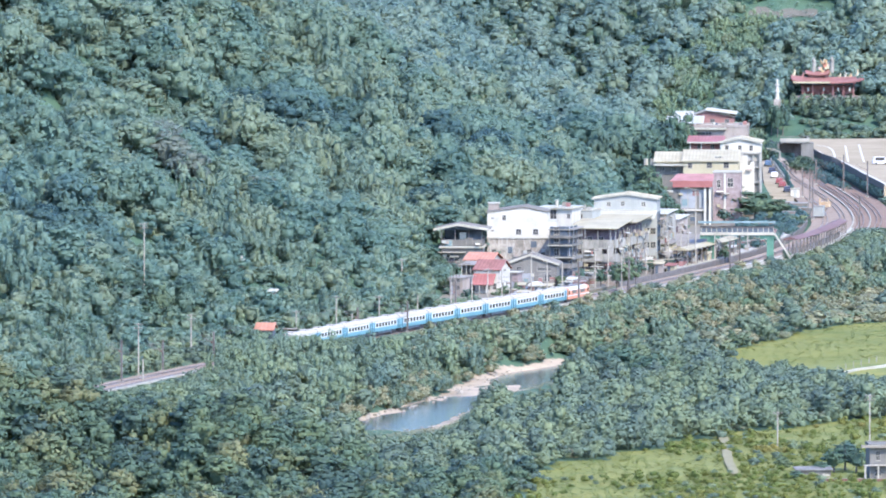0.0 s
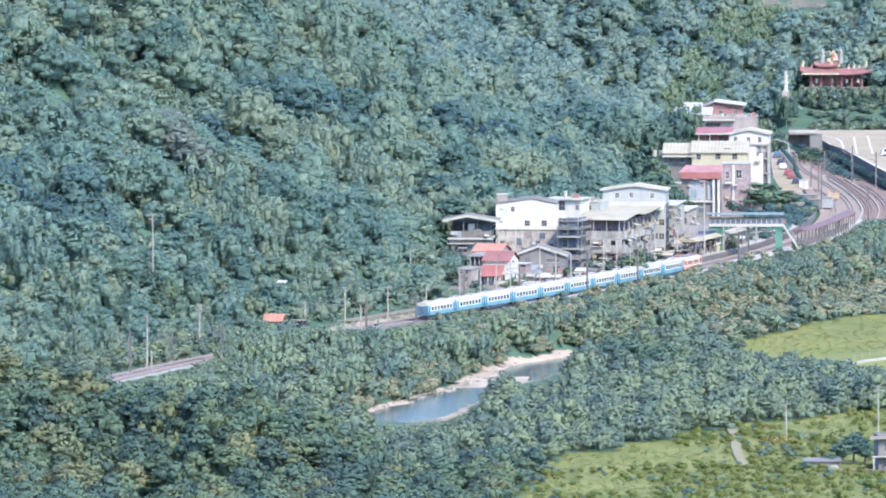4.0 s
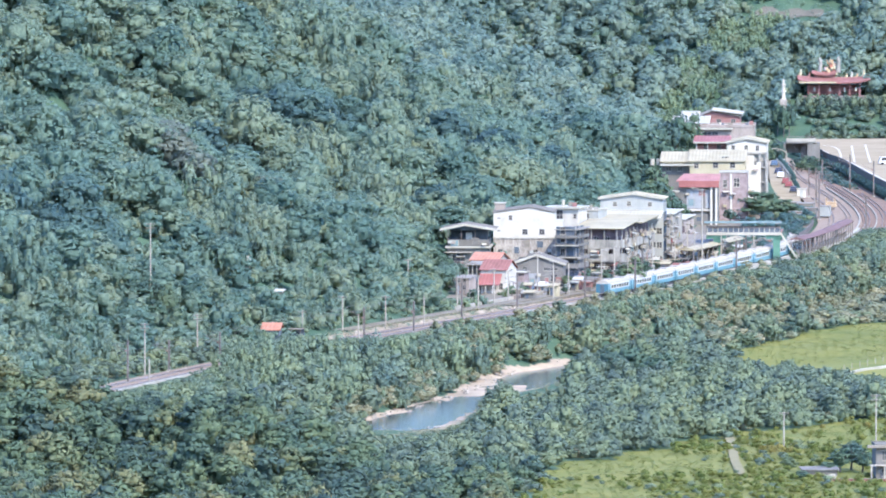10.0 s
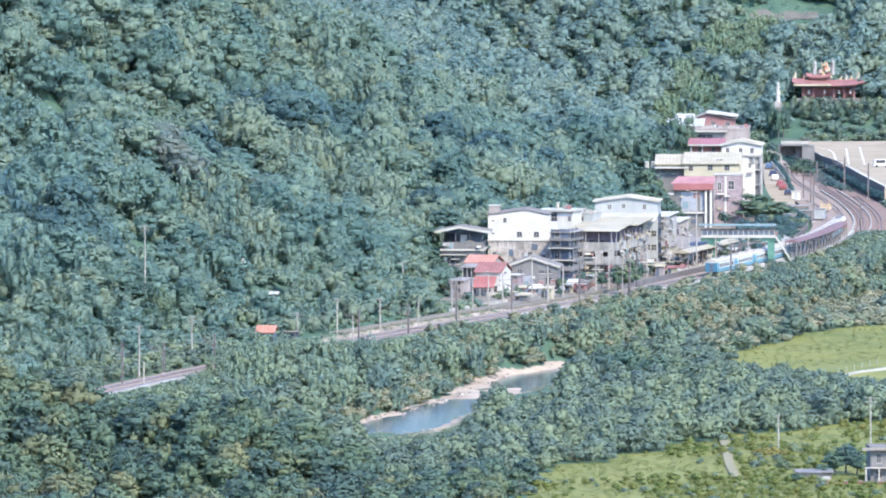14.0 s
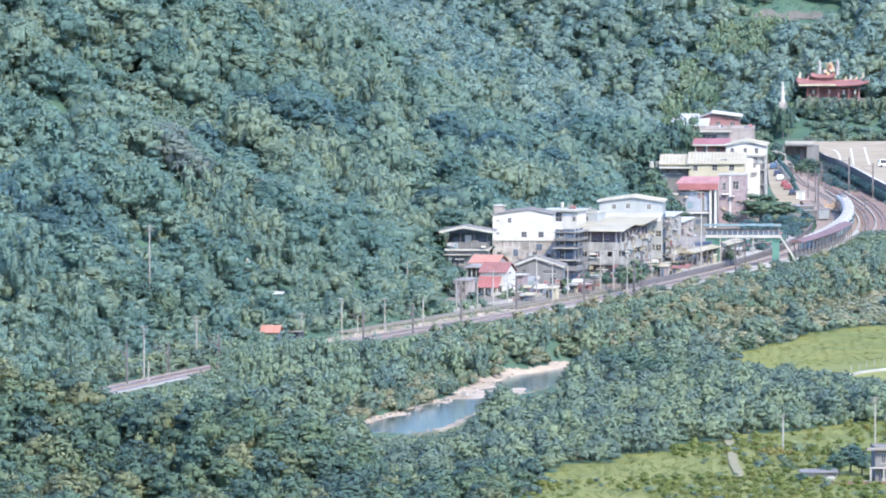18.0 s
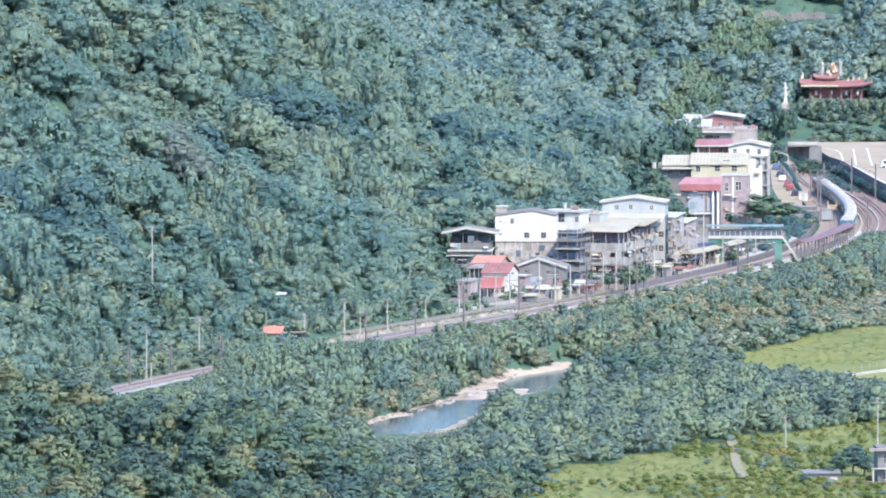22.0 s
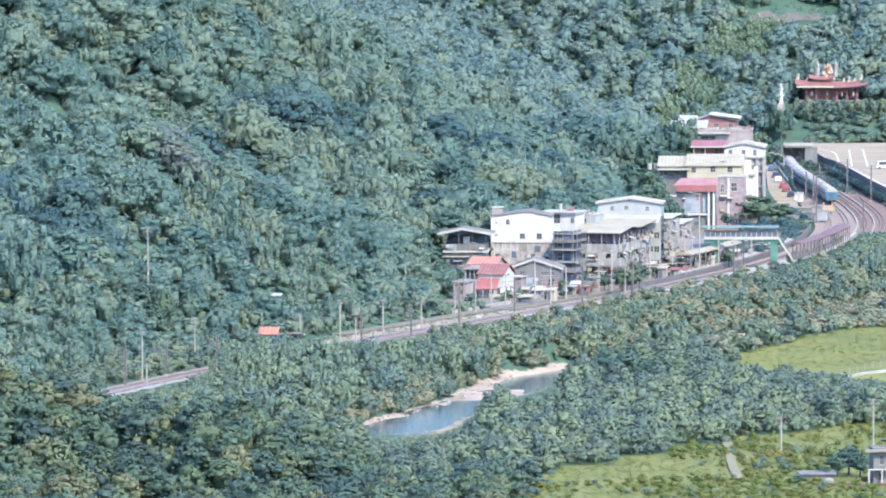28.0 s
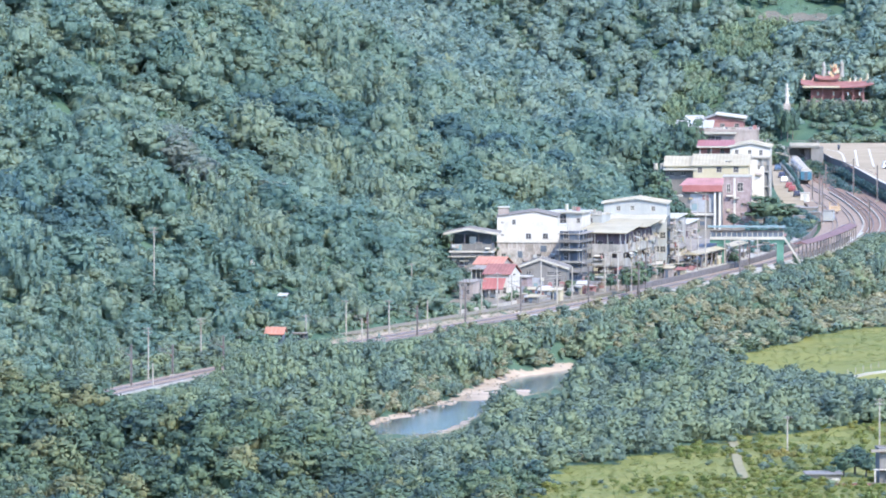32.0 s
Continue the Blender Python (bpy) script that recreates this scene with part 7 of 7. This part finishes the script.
for k in range(10):
    part("baluster", boxes((-4.8 + 2.9 * k, -4.5 + 2.9 * k, -0.15, 0.15, 0.42, 1.2)), POLE, terrace)
e = empty("stone_lantern_tower", pose(90.55, 712, 13.0), "slim white tower beside the temple path", "tower")
temple_hedge = [(94.5 + 0.75 * k, 724.0 + (k * 7 % 4), float(relief(94.5 + 0.75 * k, 724.0)) - 0.3, 2.4 + 0.8 * math.sin(k * 2.3), max(1.5, 14.5 + 0.6 * math.sin(k * 1.9) - float(relief(94.5 + 0.75 * k, 724.0)))) for k in range(34)]
stand("temple_hedge", temple_hedge, SMALL, VALLEY_WOODS, "green bushes growing up before the temple terrace", "bushes")
for z0, z1, r in ((0, 1.9, 0.55), (1.9, 2.2, 0.8), (2.2, 3.6, 0.45), (3.6, 3.9, 0.7), (3.9, 5.2, 0.3)):
    bm = bmesh.new()
    rod(bm, (0, 0, z0), (0, 0, z1), r, r * 0.85, 8)
    part("tier", bm, WHITE, e)
part("footing", boxes((-0.9, 0.9, -0.9, 0.9, -4, 0)), STONE, e)
for dx, dy, w0 in ((-1.6, -3.0, 4.5), (1.4, -3.5, 4.5), (0.0, -5.0, 4.0)):
    zg = float(relief(90.55 + dx, 712 + dy))
    tree(90.55 + dx, 712 + dy, zg, w0, max(2.5, 13.4 - zg), 3, "bright green bush at the foot of the white tower", "trees round the temple")

for k in range(16):
    x0 = 93.5 + 1.55 * k + 0.5 * math.sin(k * 2.1)
    y0 = 722.0 + 1.5 * math.sin(k * 1.3)
    zg = float(relief(x0, y0))
    tree(x0, y0, zg, 3.0 + 0.8 * math.sin(k * 1.7), max(1.4, 11.0 + 0.6 * math.sin(k * 2.9) - zg), k, "light green bush before the temple terrace", "trees round the temple")

# bare earth bank at the top of the ravine
vs, fs = [], []
for i in range(9):
    x = 84.5 + 2.3 * i
    for k in range(2):
        y = 786.5 + (4.5 - 1.5 * (i % 3 == 0)) * k + 0.6 * math.sin(i * 1.3)
        vs.append((x, y, float(relief(x, y)) + 0.25))
    if i:
        fs.append((2 * i - 2, 2 * i, 2 * i + 1, 2 * i - 1))
tagged(link("earth_bank", vs, fs, surf("bare_earth", (0.072, 0.066, 0.050), (0.125, 0.108, 0.080), 0.25, 0.9, 0.5)), "bare pinkish earth bank across the far slope", "earth bank", kind="structure")

# dirt track over the near meadow
vs, fs = [], []
for i in range(14):
    y = -520 + 11 * i
    x = 57.3 + 0.12 * math.sin(i * 0.9)
    for k in (-0.9, 0.9):
        vs.append((x + k, y, float(relief(x + k, y)) + 0.4))
    if i:
        fs.append((2 * i - 2, 2 * i - 1, 2 * i + 1, 2 * i))
tagged(link("dirt_track", vs, fs, surf("track_earth", (0.140, 0.122, 0.060), (0.190, 0.160, 0.085), 0.3, 0.9, 0.4)), "worn dirt track running over the meadow", "dirt track", kind="structure")

# ---------------------------------------------------------------- huts and the farmhouse
e = empty("hut", pose(-37.54, -168.97, 0.0, 0, 0, -12), "small hut with an orange roof beside the line", "hut")
w = 3.58
walls(e, w, 3.5, 0, 2.15, DARK, front=[(w * 0.5, 1.2, 0.9, 1.0)])
gable_side(e, w, 3.5, 2.15, 3.58, ORANGEROOF, DARK, 0.4)
slope(e, "awning", [(-1.8, -0.8, 1.9), (-0.1, -0.8, 1.9), (-0.1, 2.5, 2.2), (-1.8, 2.5, 2.2)], 0.08, SHEET)
e = empty("shelter", pose(-33.78, -162.72, 0.0, 0, 0, -12), "dark open shelter with a flat roof", "shelter")
part("roof", boxes((0, 4.6, -0.4, 3.2, 2.0, 2.15)), GREYROOF, e)
part("back_wall", boxes((0.1, 4.5, 2.9, 3.1, 0, 2.0)), DARK, e)
for x0 in (0.1, 2.2, 4.3):
    part("post", boxes((x0, x0 + 0.14, -0.3, -0.16, 0, 2.0)), MAST, e)
hx0, hy0 = -35.45, -138.0
e = empty("hut", pose(hx0, hy0, 8.80 - 3.6, 0, 0, -15), "small pale hut with a white roof on the hillside", "hut")
walls(e, 1.8, 2.0, -1, 3.4, PINK, front=[(0.9, 2.4, 0.7, 0.7)])
lean_to(e, 1.8, 2.0, 3.4, 3.8, SHEET, 0.25)
for dx, dy, w0, up in ((-0.6, -4.0, 5.0, 1.2), (2.8, -3.5, 4.5, 2.6), (1.0, -5.0, 4.0, 0.6)):
    zg = float(relief(hx0 + dx, hy0 + dy))
    tree(hx0 + dx, hy0 + dy, zg, w0, max(3.0, 8.80 - 1.4 + up - zg), 5, "green tree growing before the hillside hut", "trees round the hut")
e = empty("farmhouse", pose(83.05, -529.20, -6, 0, 0, 4), "grey concrete farmhouse with a flat roof by the meadow", "house")
w = 7.5
walls(e, w, 8, 0, 6.6, GREYWALL, front=[(1.6, 4.8, 0.9, 1.9), (4.6, 4.8, 0.9, 1.9), (1.6, 1.6, 1.2, 1.4), (4.6, 1.3, 1.0, 2.2, "door")])
flat_roof(e, w, 8, 6.6, GREYWALL, 0.3)
part("eave", boxes((-1.7, w + 0.4, -1.2, -0.16, 6.35, 6.85)), GREYROOF, e, "dark overhanging roof slab")
part("porch_slab", boxes((-1.2, w + 0.3, -1.4, -0.02, 2.9, 3.1)), POLE, e)
for x0 in (-1.1, 1.4, 4.0, 6.6):
    part("post", boxes((x0, x0 + 0.3, -1.35, -1.05, 0, 2.9)), POLE, e)
e = empty("garden_wall", pose(74.5, -533.0, -6.1, 0, 0, 3), "low weathered brown wall before the farmhouse", "wall")
part("wall", boxes((0, 18, -0.15, 0.15, 0, 0.7)), BROWNROOF, e)
part("coping", boxes((-0.1, 18.1, -0.22, 0.22, 0.7, 0.8)), GREYROOF, e)
e = empty("shed", pose(69.53, -517.71, -6, 0, 0, 6), "low shed with a blue-grey sheet roof by the meadow", "shed")
walls(e, 6.5, 4, 0, 1.2, GREYWALL)
lean_to(e, 6.5, 4, 1.2, 1.6, GREYWALL, 0.4)
for x0, y0 in ((74.81, -522.65), (83.31, -519.36)):
    bm = bmesh.new()
    box(bm, -0.8, 0.8, -0.4, 0.4, 0, 0.9)
    bmesh.ops.bevel(bm, geom=bm.edges[:], offset=0.2, segments=2, affect="EDGES")
    e = empty("feed_sack", pose(x0, y0, -6.0), "white sack lying at the meadow's edge", "sack", "sacks")
    part("bag", bm, SHEET, e)
strip_pts = [(*P0, 0.9) for P0 in ((84.89, -189.52), (89.09, -173.48), (93.89, -163.38), (100.52, -149.14))]
vs = [(x + a, y, z) for x, y, _ in strip_pts for a, z in ((0, -6.4), (0, -5.65), (0.5, -5.65), (0.5, -6.4))]
fs = [(4 * i + k, 4 * i + 4 + k, 4 * i + 5 + k, 4 * i + 1 + k) for i in range(3) for k in range(3)] + [(0, 1, 2, 3)]
tagged(link("field_wall", vs, fs, SHEET), "low white concrete wall across the field", "wall", kind="structure")
for k in range(6):
    f = k / 5
    e = empty("fence_post", pose(85.51 + f * 9, -173.48 + f * 32, -6.2), "short white fence post at the field wall", "fence post", "field fence posts")
    part("post", boxes((-0.07, 0.07, -0.07, 0.07, 0, 1.3)), CONCRETE, e)

for x0, y0, w0, h0 in ((76.71, -506.15, 6, 6), (79.04, -499.50, 7, 7), (81.05, -506.15, 6, 6), (74.39, -512.77, 5, 3.5), (67.10, -499.50, 4, 3.5), (68.85, -529.20, 4, 2.6), (64.50, -91.04, 3.5, 4.5), (66.02, -95.25, 3, 3.5), (76.75, -48.38, 5, 3.5)):
    tree(x0, y0, -6.2, w0, h0, int(y0), "dark green bushy tree at the meadow edge", "meadow trees")
tree(83.6, 335, 0, 8.5, 6.0, 4, "bright green bushy tree beside the footbridge", "town trees")
tree(77.6, 332.28, 0, 14.2, 8.4, 4, "bright green bushy tree beside the footbridge", "town trees")
for x0, y0, w0, h0 in ((43.33, 22.95, 7, 9), (40.91, 32.20, 5, 7), (32.86, 50.83, 3, 4.5), (69.85, 321.52, 5, 4), (28.55, 34.51, 3.5, 3.5), (37.46, 41.49, 4, 4.5), (86.14, 308.14, 5, 3), (67.03, 141.88, 3, 5), (48.85, 141.88, 4, 6), (35.08, 57.86, 3, 3.5), (46.09, 74.37, 5, 5)):
    tree(x0, y0, 0, w0, h0, int(w0), "green tree growing between the houses and the line", "town trees")


for x0, y0, w0, h0 in ((29.0, -158, 7, 5.0), (30.5, -146, 7, 5.5), (32.0, -134, 8, 6.0), (29.5, -170, 6, 4.0), (34.0, -122, 8, 6.0), (36.5, -110, 8, 6.5)):
    tree(x0, y0, float(relief(x0, y0)) - 0.3, w0, h0, int(-y0), "rounded green tree on the flats beside the river", "trees on the flats")
for x0, y0, w0, h0 in ((31, -176, 9, 6.5), (36, -186, 11, 8.5), (41, -180, 11, 9.5), (46, -188, 11, 9.0), (51, -182, 10, 7.5), (38, -168, 10, 9.5), (44, -166, 10, 9.0), (55, -190, 9, 6.0)):
    tree(x0, y0, float(relief(x0, y0)) - 0.4, w0, h0, int(x0), "great dark green tree of the grove beside the river", "trees on the flats")
for x0, y0, w0, h0 in ((-1.0, 48, 6, 6), (1.5, 44, 5, 5), (4.5, 46, 5, 4.5), (-3.5, 54, 7, 8), (-2.0, 66, 7, 9), (0.5, 38, 5, 5), (3.0, 33, 4, 4), (-4.0, 40, 6, 7)):
    tree(x0, y0, float(relief(x0, y0)) - 0.3, w0, h0, int(w0 * 3 + x0), "green tree growing between the houses and the woods", "town trees")
# scrub under the overpass and beside the street
SCRUB = random.Random(12)
for x0, y0, w0, h0 in ((91.76, 596, 5, 4.0), (93.80, 598, 5, 4.5), (95.83, 594, 5, 4.5), (92.67, 586, 4, 3.5), (94.52, 580, 4.5, 3.0), (96.37, 572, 4, 3.0), (84.00, 602, 5, 8), (81.89, 600, 5, 9), (86.4, 606, 4.5, 8.5), (87.9, 604, 3, 7.5), (82.5, 640, 6, 10), (79.5, 632, 6, 10.5), (85.5, 636, 5, 9.0)):
    tree(x0, y0, -0.3, w0, h0, int(x0), "grey-green bush growing against the overpass", "scrub beside the line")
low_scrub = []
for k in range(34):
    f = SCRUB.random()
    x0, y0, z0, h = on_track(s_at(305 + 60 * f), SCRUB.uniform(-17.5, -9.0))
    w0 = SCRUB.uniform(2.2, 4.2)
    low_scrub.append((x0, y0, 0.0, w0, w0 * SCRUB.uniform(0.5, 0.85)))
stand("street_scrub", low_scrub, SMALL, VALLEY_WOODS, "low green bushes on the rough ground below the street", "scrub")
# dark trees that close in on the upper houses
for x0, y0, w0, h0 in ((49.43, 296, 11, 13), (53.26, 300, 9, 12), (55.60, 303, 7, 10), (45.98, 290, 11, 12), (52.01, 340, 10, 15), (48.66, 345, 12, 17), (58.38, 306, 5, 6), (42.40, 270, 11, 11), (56.19, 396, 10, 19), (59.34, 404, 9, 18),
                       (62.18, 408, 7, 15), (52.65, 390, 12, 20), (36.02, 160, 9, 12), (40.04, 170, 9, 12), (32.02, 150, 9, 12), (56.17, 215, 7, 8), (54.19, 230, 8, 9)):
    tree(x0, y0, float(relief(x0, y0)), w0, h0, int(x0), "dark green broadleaf tree beside the upper houses", "town trees")
ACS = random.Random(4)
for k in range(40):
    a = ACS.uniform(1, 29)
    zz = ACS.choice((0.4, 3.5, 6.8)) + ACS.uniform(0, 1.6)
    off = Vector((10.07 + 0.13, a, zz))
    m = pose(31.53, 90, 0, 0, 0, YAW) @ Matrix.Translation(off)
    e = empty("cooling_box", m, "weathered air conditioner box hung on the balcony", "air conditioner", "air conditioners")
    part("casing", boxes((0, 0.45, 0, 0.9, 0, 0.7)), ACS.choice((PALE, SHEET, PINK, GREYWALL)), e)
    part("fan_grille", boxes((0.45, 0.47, 0.15, 0.75, 0.1, 0.6)), DARK, e)


# ---------------------------------------------------------------- train
BLUE = surf("coach_blue", (0.080, 0.168, 0.182), (0.106, 0.204, 0.218), 0.4, 0.35, 0.0)
LIGHTBLUE = surf("coach_light_blue", (0.150, 0.255, 0.278), (0.190, 0.298, 0.320), 0.4, 0.35, 0.0)
DARKBLUE = surf("coach_end_blue", (0.032, 0.080, 0.102), (0.046, 0.105, 0.13), 0.4, 0.4, 0.0)
IVORY = surf("coach_ivory", (0.345, 0.330, 0.285), (0.42, 0.405, 0.352), 0.4, 0.35, 0.0)
ROOFGREY = surf("coach_roof_grey", (0.232, 0.203, 0.160), (0.308, 0.274, 0.220), 0.3, 0.5, 0.05)
ORANGE = surf("locomotive_orange", (0.36, 0.14, 0.08), (0.42, 0.19, 0.11), 0.4, 0.35, 0.0)


def bogie(e, y):
    b = part("bogie", boxes((-1.05, -0.85, y - 1.6, y + 1.6, 0.42, 0.68), (0.85, 1.05, y - 1.6, y + 1.6, 0.42, 0.68), (-0.85, 0.85, y - 0.3, y + 0.3, 0.45, 0.7)), MAST, e)
    for yy in (y - 1.05, y + 1.05):
        bm = bmesh.new()
        for s in (-1, 1):
            rod(bm, (s * 0.48, yy, 0.43), (s * 0.60, yy, 0.43), 0.43, 0.43, 14)
        rod(bm, (-0.48, yy, 0.43), (0.48, yy, 0.43), 0.07, 0.07, 6)
        part("wheelset", bm, MAST, b)


def coach(n_win=7):
    e = empty("coach", pose(0, 0, 0), "ivory passenger coach with a blue lower side and light blue ends", "train coach", "coaches of the train")
    h = 9.2
    part("lower_side", boxes((-1.43, 1.43, -h, h, 0.95, 1.75)), BLUE, e, "blue painted lower side")
    part("upper_side", boxes((-1.43, 1.43, -7.35, 7.35, 1.75, 3.05)), IVORY, e)
    for s in (-1, 1):
        part("vestibule", boxes((-1.43, 1.43, min(s * 7.35, s * h), max(s * 7.35, s * h), 1.75, 3.05)), LIGHTBLUE, e, "light blue coach end")
        part("end_door", boxes((-0.45, 0.45, min(s * h, s * (h + 0.06)), max(s * h, s * (h + 0.06)), 1.0, 2.95)), DARK, e)
        part("end_wall", boxes((-1.40, -0.46, min(s * h, s * (h + 0.04)), max(s * h, s * (h + 0.04)), 0.95, 3.04), (0.46, 1.40, min(s * h, s * (h + 0.04)), max(s * h, s * (h + 0.04)), 0.95, 3.04)), DARKBLUE, e, "dark blue end wall")
        part("coupler", boxes((-0.2, 0.2, min(s * (h + 0.06), s * 9.5), max(s * (h + 0.06), s * 9.5), 0.75, 1.05)), MAST, e)
        for x in (-1, 1):
            part("door", boxes((x * 1.44 - 0.012, x * 1.44 + 0.012, s * 8.2 - 0.4, s * 8.2 + 0.4, 1.05, 2.95)), DARKBLUE, e)
        bogie(e, s * 6.4)
    bm = bmesh.new()
    prism(bm, [(-1.45, 3.05), (1.45, 3.05), (1.38, 3.35), (1.0, 3.68), (0.4, 3.82), (-0.4, 3.82), (-1.0, 3.68), (-1.38, 3.35)], -h, h)
    part("roof", bm, ROOFGREY, e)
    for y in (-5.2, 4.2):
        part("cooling_unit", boxes((-0.8, 0.8, y - 1.1, y + 1.1, 3.75, 4.0)), ROOFGREY, e)
    part("underframe", boxes((-1.2, 1.2, -4.6, 4.6, 0.45, 0.95)), DARK, e)
    for x in (-1, 1):
        for k in range(n_win):
            y = -6.1 + k * 12.2 / (n_win - 1)
            part("window", boxes((x * 1.44 - 0.012, x * 1.44 + 0.012, y - 0.62, y + 0.62, 1.95, 2.75)), GLASS, e)
    return e


def locomotive():
    e = empty("locomotive", pose(0, 0, 0), "orange electric locomotive with a dark roof", "locomotive")
    bm = bmesh.new()
    prism(bm, [(-1.42, 0.95), (1.42, 0.95), (1.42, 2.9), (1.2, 3.4), (0.5, 3.6), (-0.5, 3.6), (-1.2, 3.4), (-1.42, 2.9)], -8.0, 8.0)
    part("body", bm, ORANGE, e)
    part("stripe", boxes((-1.44, 1.44, -8.02, 8.02, 1.6, 1.85)), IVORY, e, "white side stripe")
    bm = bmesh.new()
    prism(bm, [(-1.44, 2.86), (-1.21, 3.42), (-0.51, 3.63), (0.51, 3.63), (1.21, 3.42), (1.44, 2.86)], -6.4, 6.4)
    part("roof", bm, IVORY, e, "cream locomotive roof")
    part("roof_gear", boxes((-0.7, 0.7, -5.0, 5.0, 3.64, 3.88)), MAST, e)
    for s in (-1, 1):
        part("windscreen", boxes((-1.1, 1.1, s * 8.03 - 0.02, s * 8.03 + 0.02, 2.2, 2.9)), GLASS, e)
        for x in (-1, 1):
            part("cab_window", boxes((x * 1.43 - 0.015, x * 1.43 + 0.015, s * 7.0 - 0.4, s * 7.0 + 0.4, 2.1, 2.8)), GLASS, e)
            part("grille", boxes((x * 1.43 - 0.015, x * 1.43 + 0.015, s * 3.0 - 1.6, s * 3.0 + 1.6, 2.1, 2.8)), MAST, e)
            bm = bmesh.new()
            rod(bm, (x * 0.9, s * 8.0, 1.3), (x * 0.9, s * 8.06, 1.3), 0.14, 0.14, 8)
            part("headlight", bm, SHEET, e)
        bogie(e, s * 4.8)
    bm = bmesh.new()
    for s in (-1, 1):
        rod(bm, (s * 0.5, 3.0, 3.85), (s * 0.5, 4.6, 4.7), 0.04, 0.04, 5)
        rod(bm, (s * 0.5, 4.6, 4.7), (s * 0.5, 3.4, 5.5), 0.04, 0.04, 5)
    rod(bm, (-0.9, 3.4, 5.5), (0.9, 3.4, 5.5), 0.04, 0.04, 5)
    part("pantograph", bm, MAST, e)
    part("underframe", boxes((-1.2, 1.2, -2.6, 2.6, 0.4, 0.95)), DARK, e)
    return e


FIRST = coach()
COACHES = [FIRST] + [copy_thing(FIRST, pose(0, 0, 0)) for _ in range(9)] + [locomotive()]
GAPS = [9.55 + 19.1 * i for i in range(10)] + [19.1 * 10 + 8.4]
REAR = [(0, 508.0), (2, 555.5), (4, 596.5), (6.5, 648.0), (9, 700.0), (11, 747.0), (14, 828.0), (25, 1098.0), (28, 1170.0), (29, 1199.0), (30, 1226.0), (31, 1250.0)]


def motions():
    """The train runs up the valley and out round the far bend; a scooter rides onto the car park."""
    times = np.arange(0, 32.01, 0.5)
    fit_s = np.polyfit([r[0] for r in REAR], [r[1] for r in REAR], 6)
    for e, gap in zip(COACHES, GAPS):
        rows = []
        for t in times:
            x, y, z, h = on_track(float(np.polyval(fit_s, t)) + gap)
            rows.append((float(t), pose(x, y, z, 0, 0, -h)))
        walk(e, rows)
    # the scooter waits behind the trees, then crosses the top of the car park
    ride = ((0, 89.0, 668.0), (29.4, 89.0, 668.0), (30.1, 95.2, 667.5), (30.6, 98.6, 666.8), (30.9, 100.3, 666.4), (31.2, 101.6, 665.8), (31.5, 102.2, 665.2), (31.8, 102.7, 664.0), (32.0, 103.0, 661.0))
    walk(SCOOTER, [(t, pose(x, y, lot_z, 0, 0, 0 if t < 31.2 else -100 * (t - 31.2) / 0.8)) for t, x, y in ride])


motions()
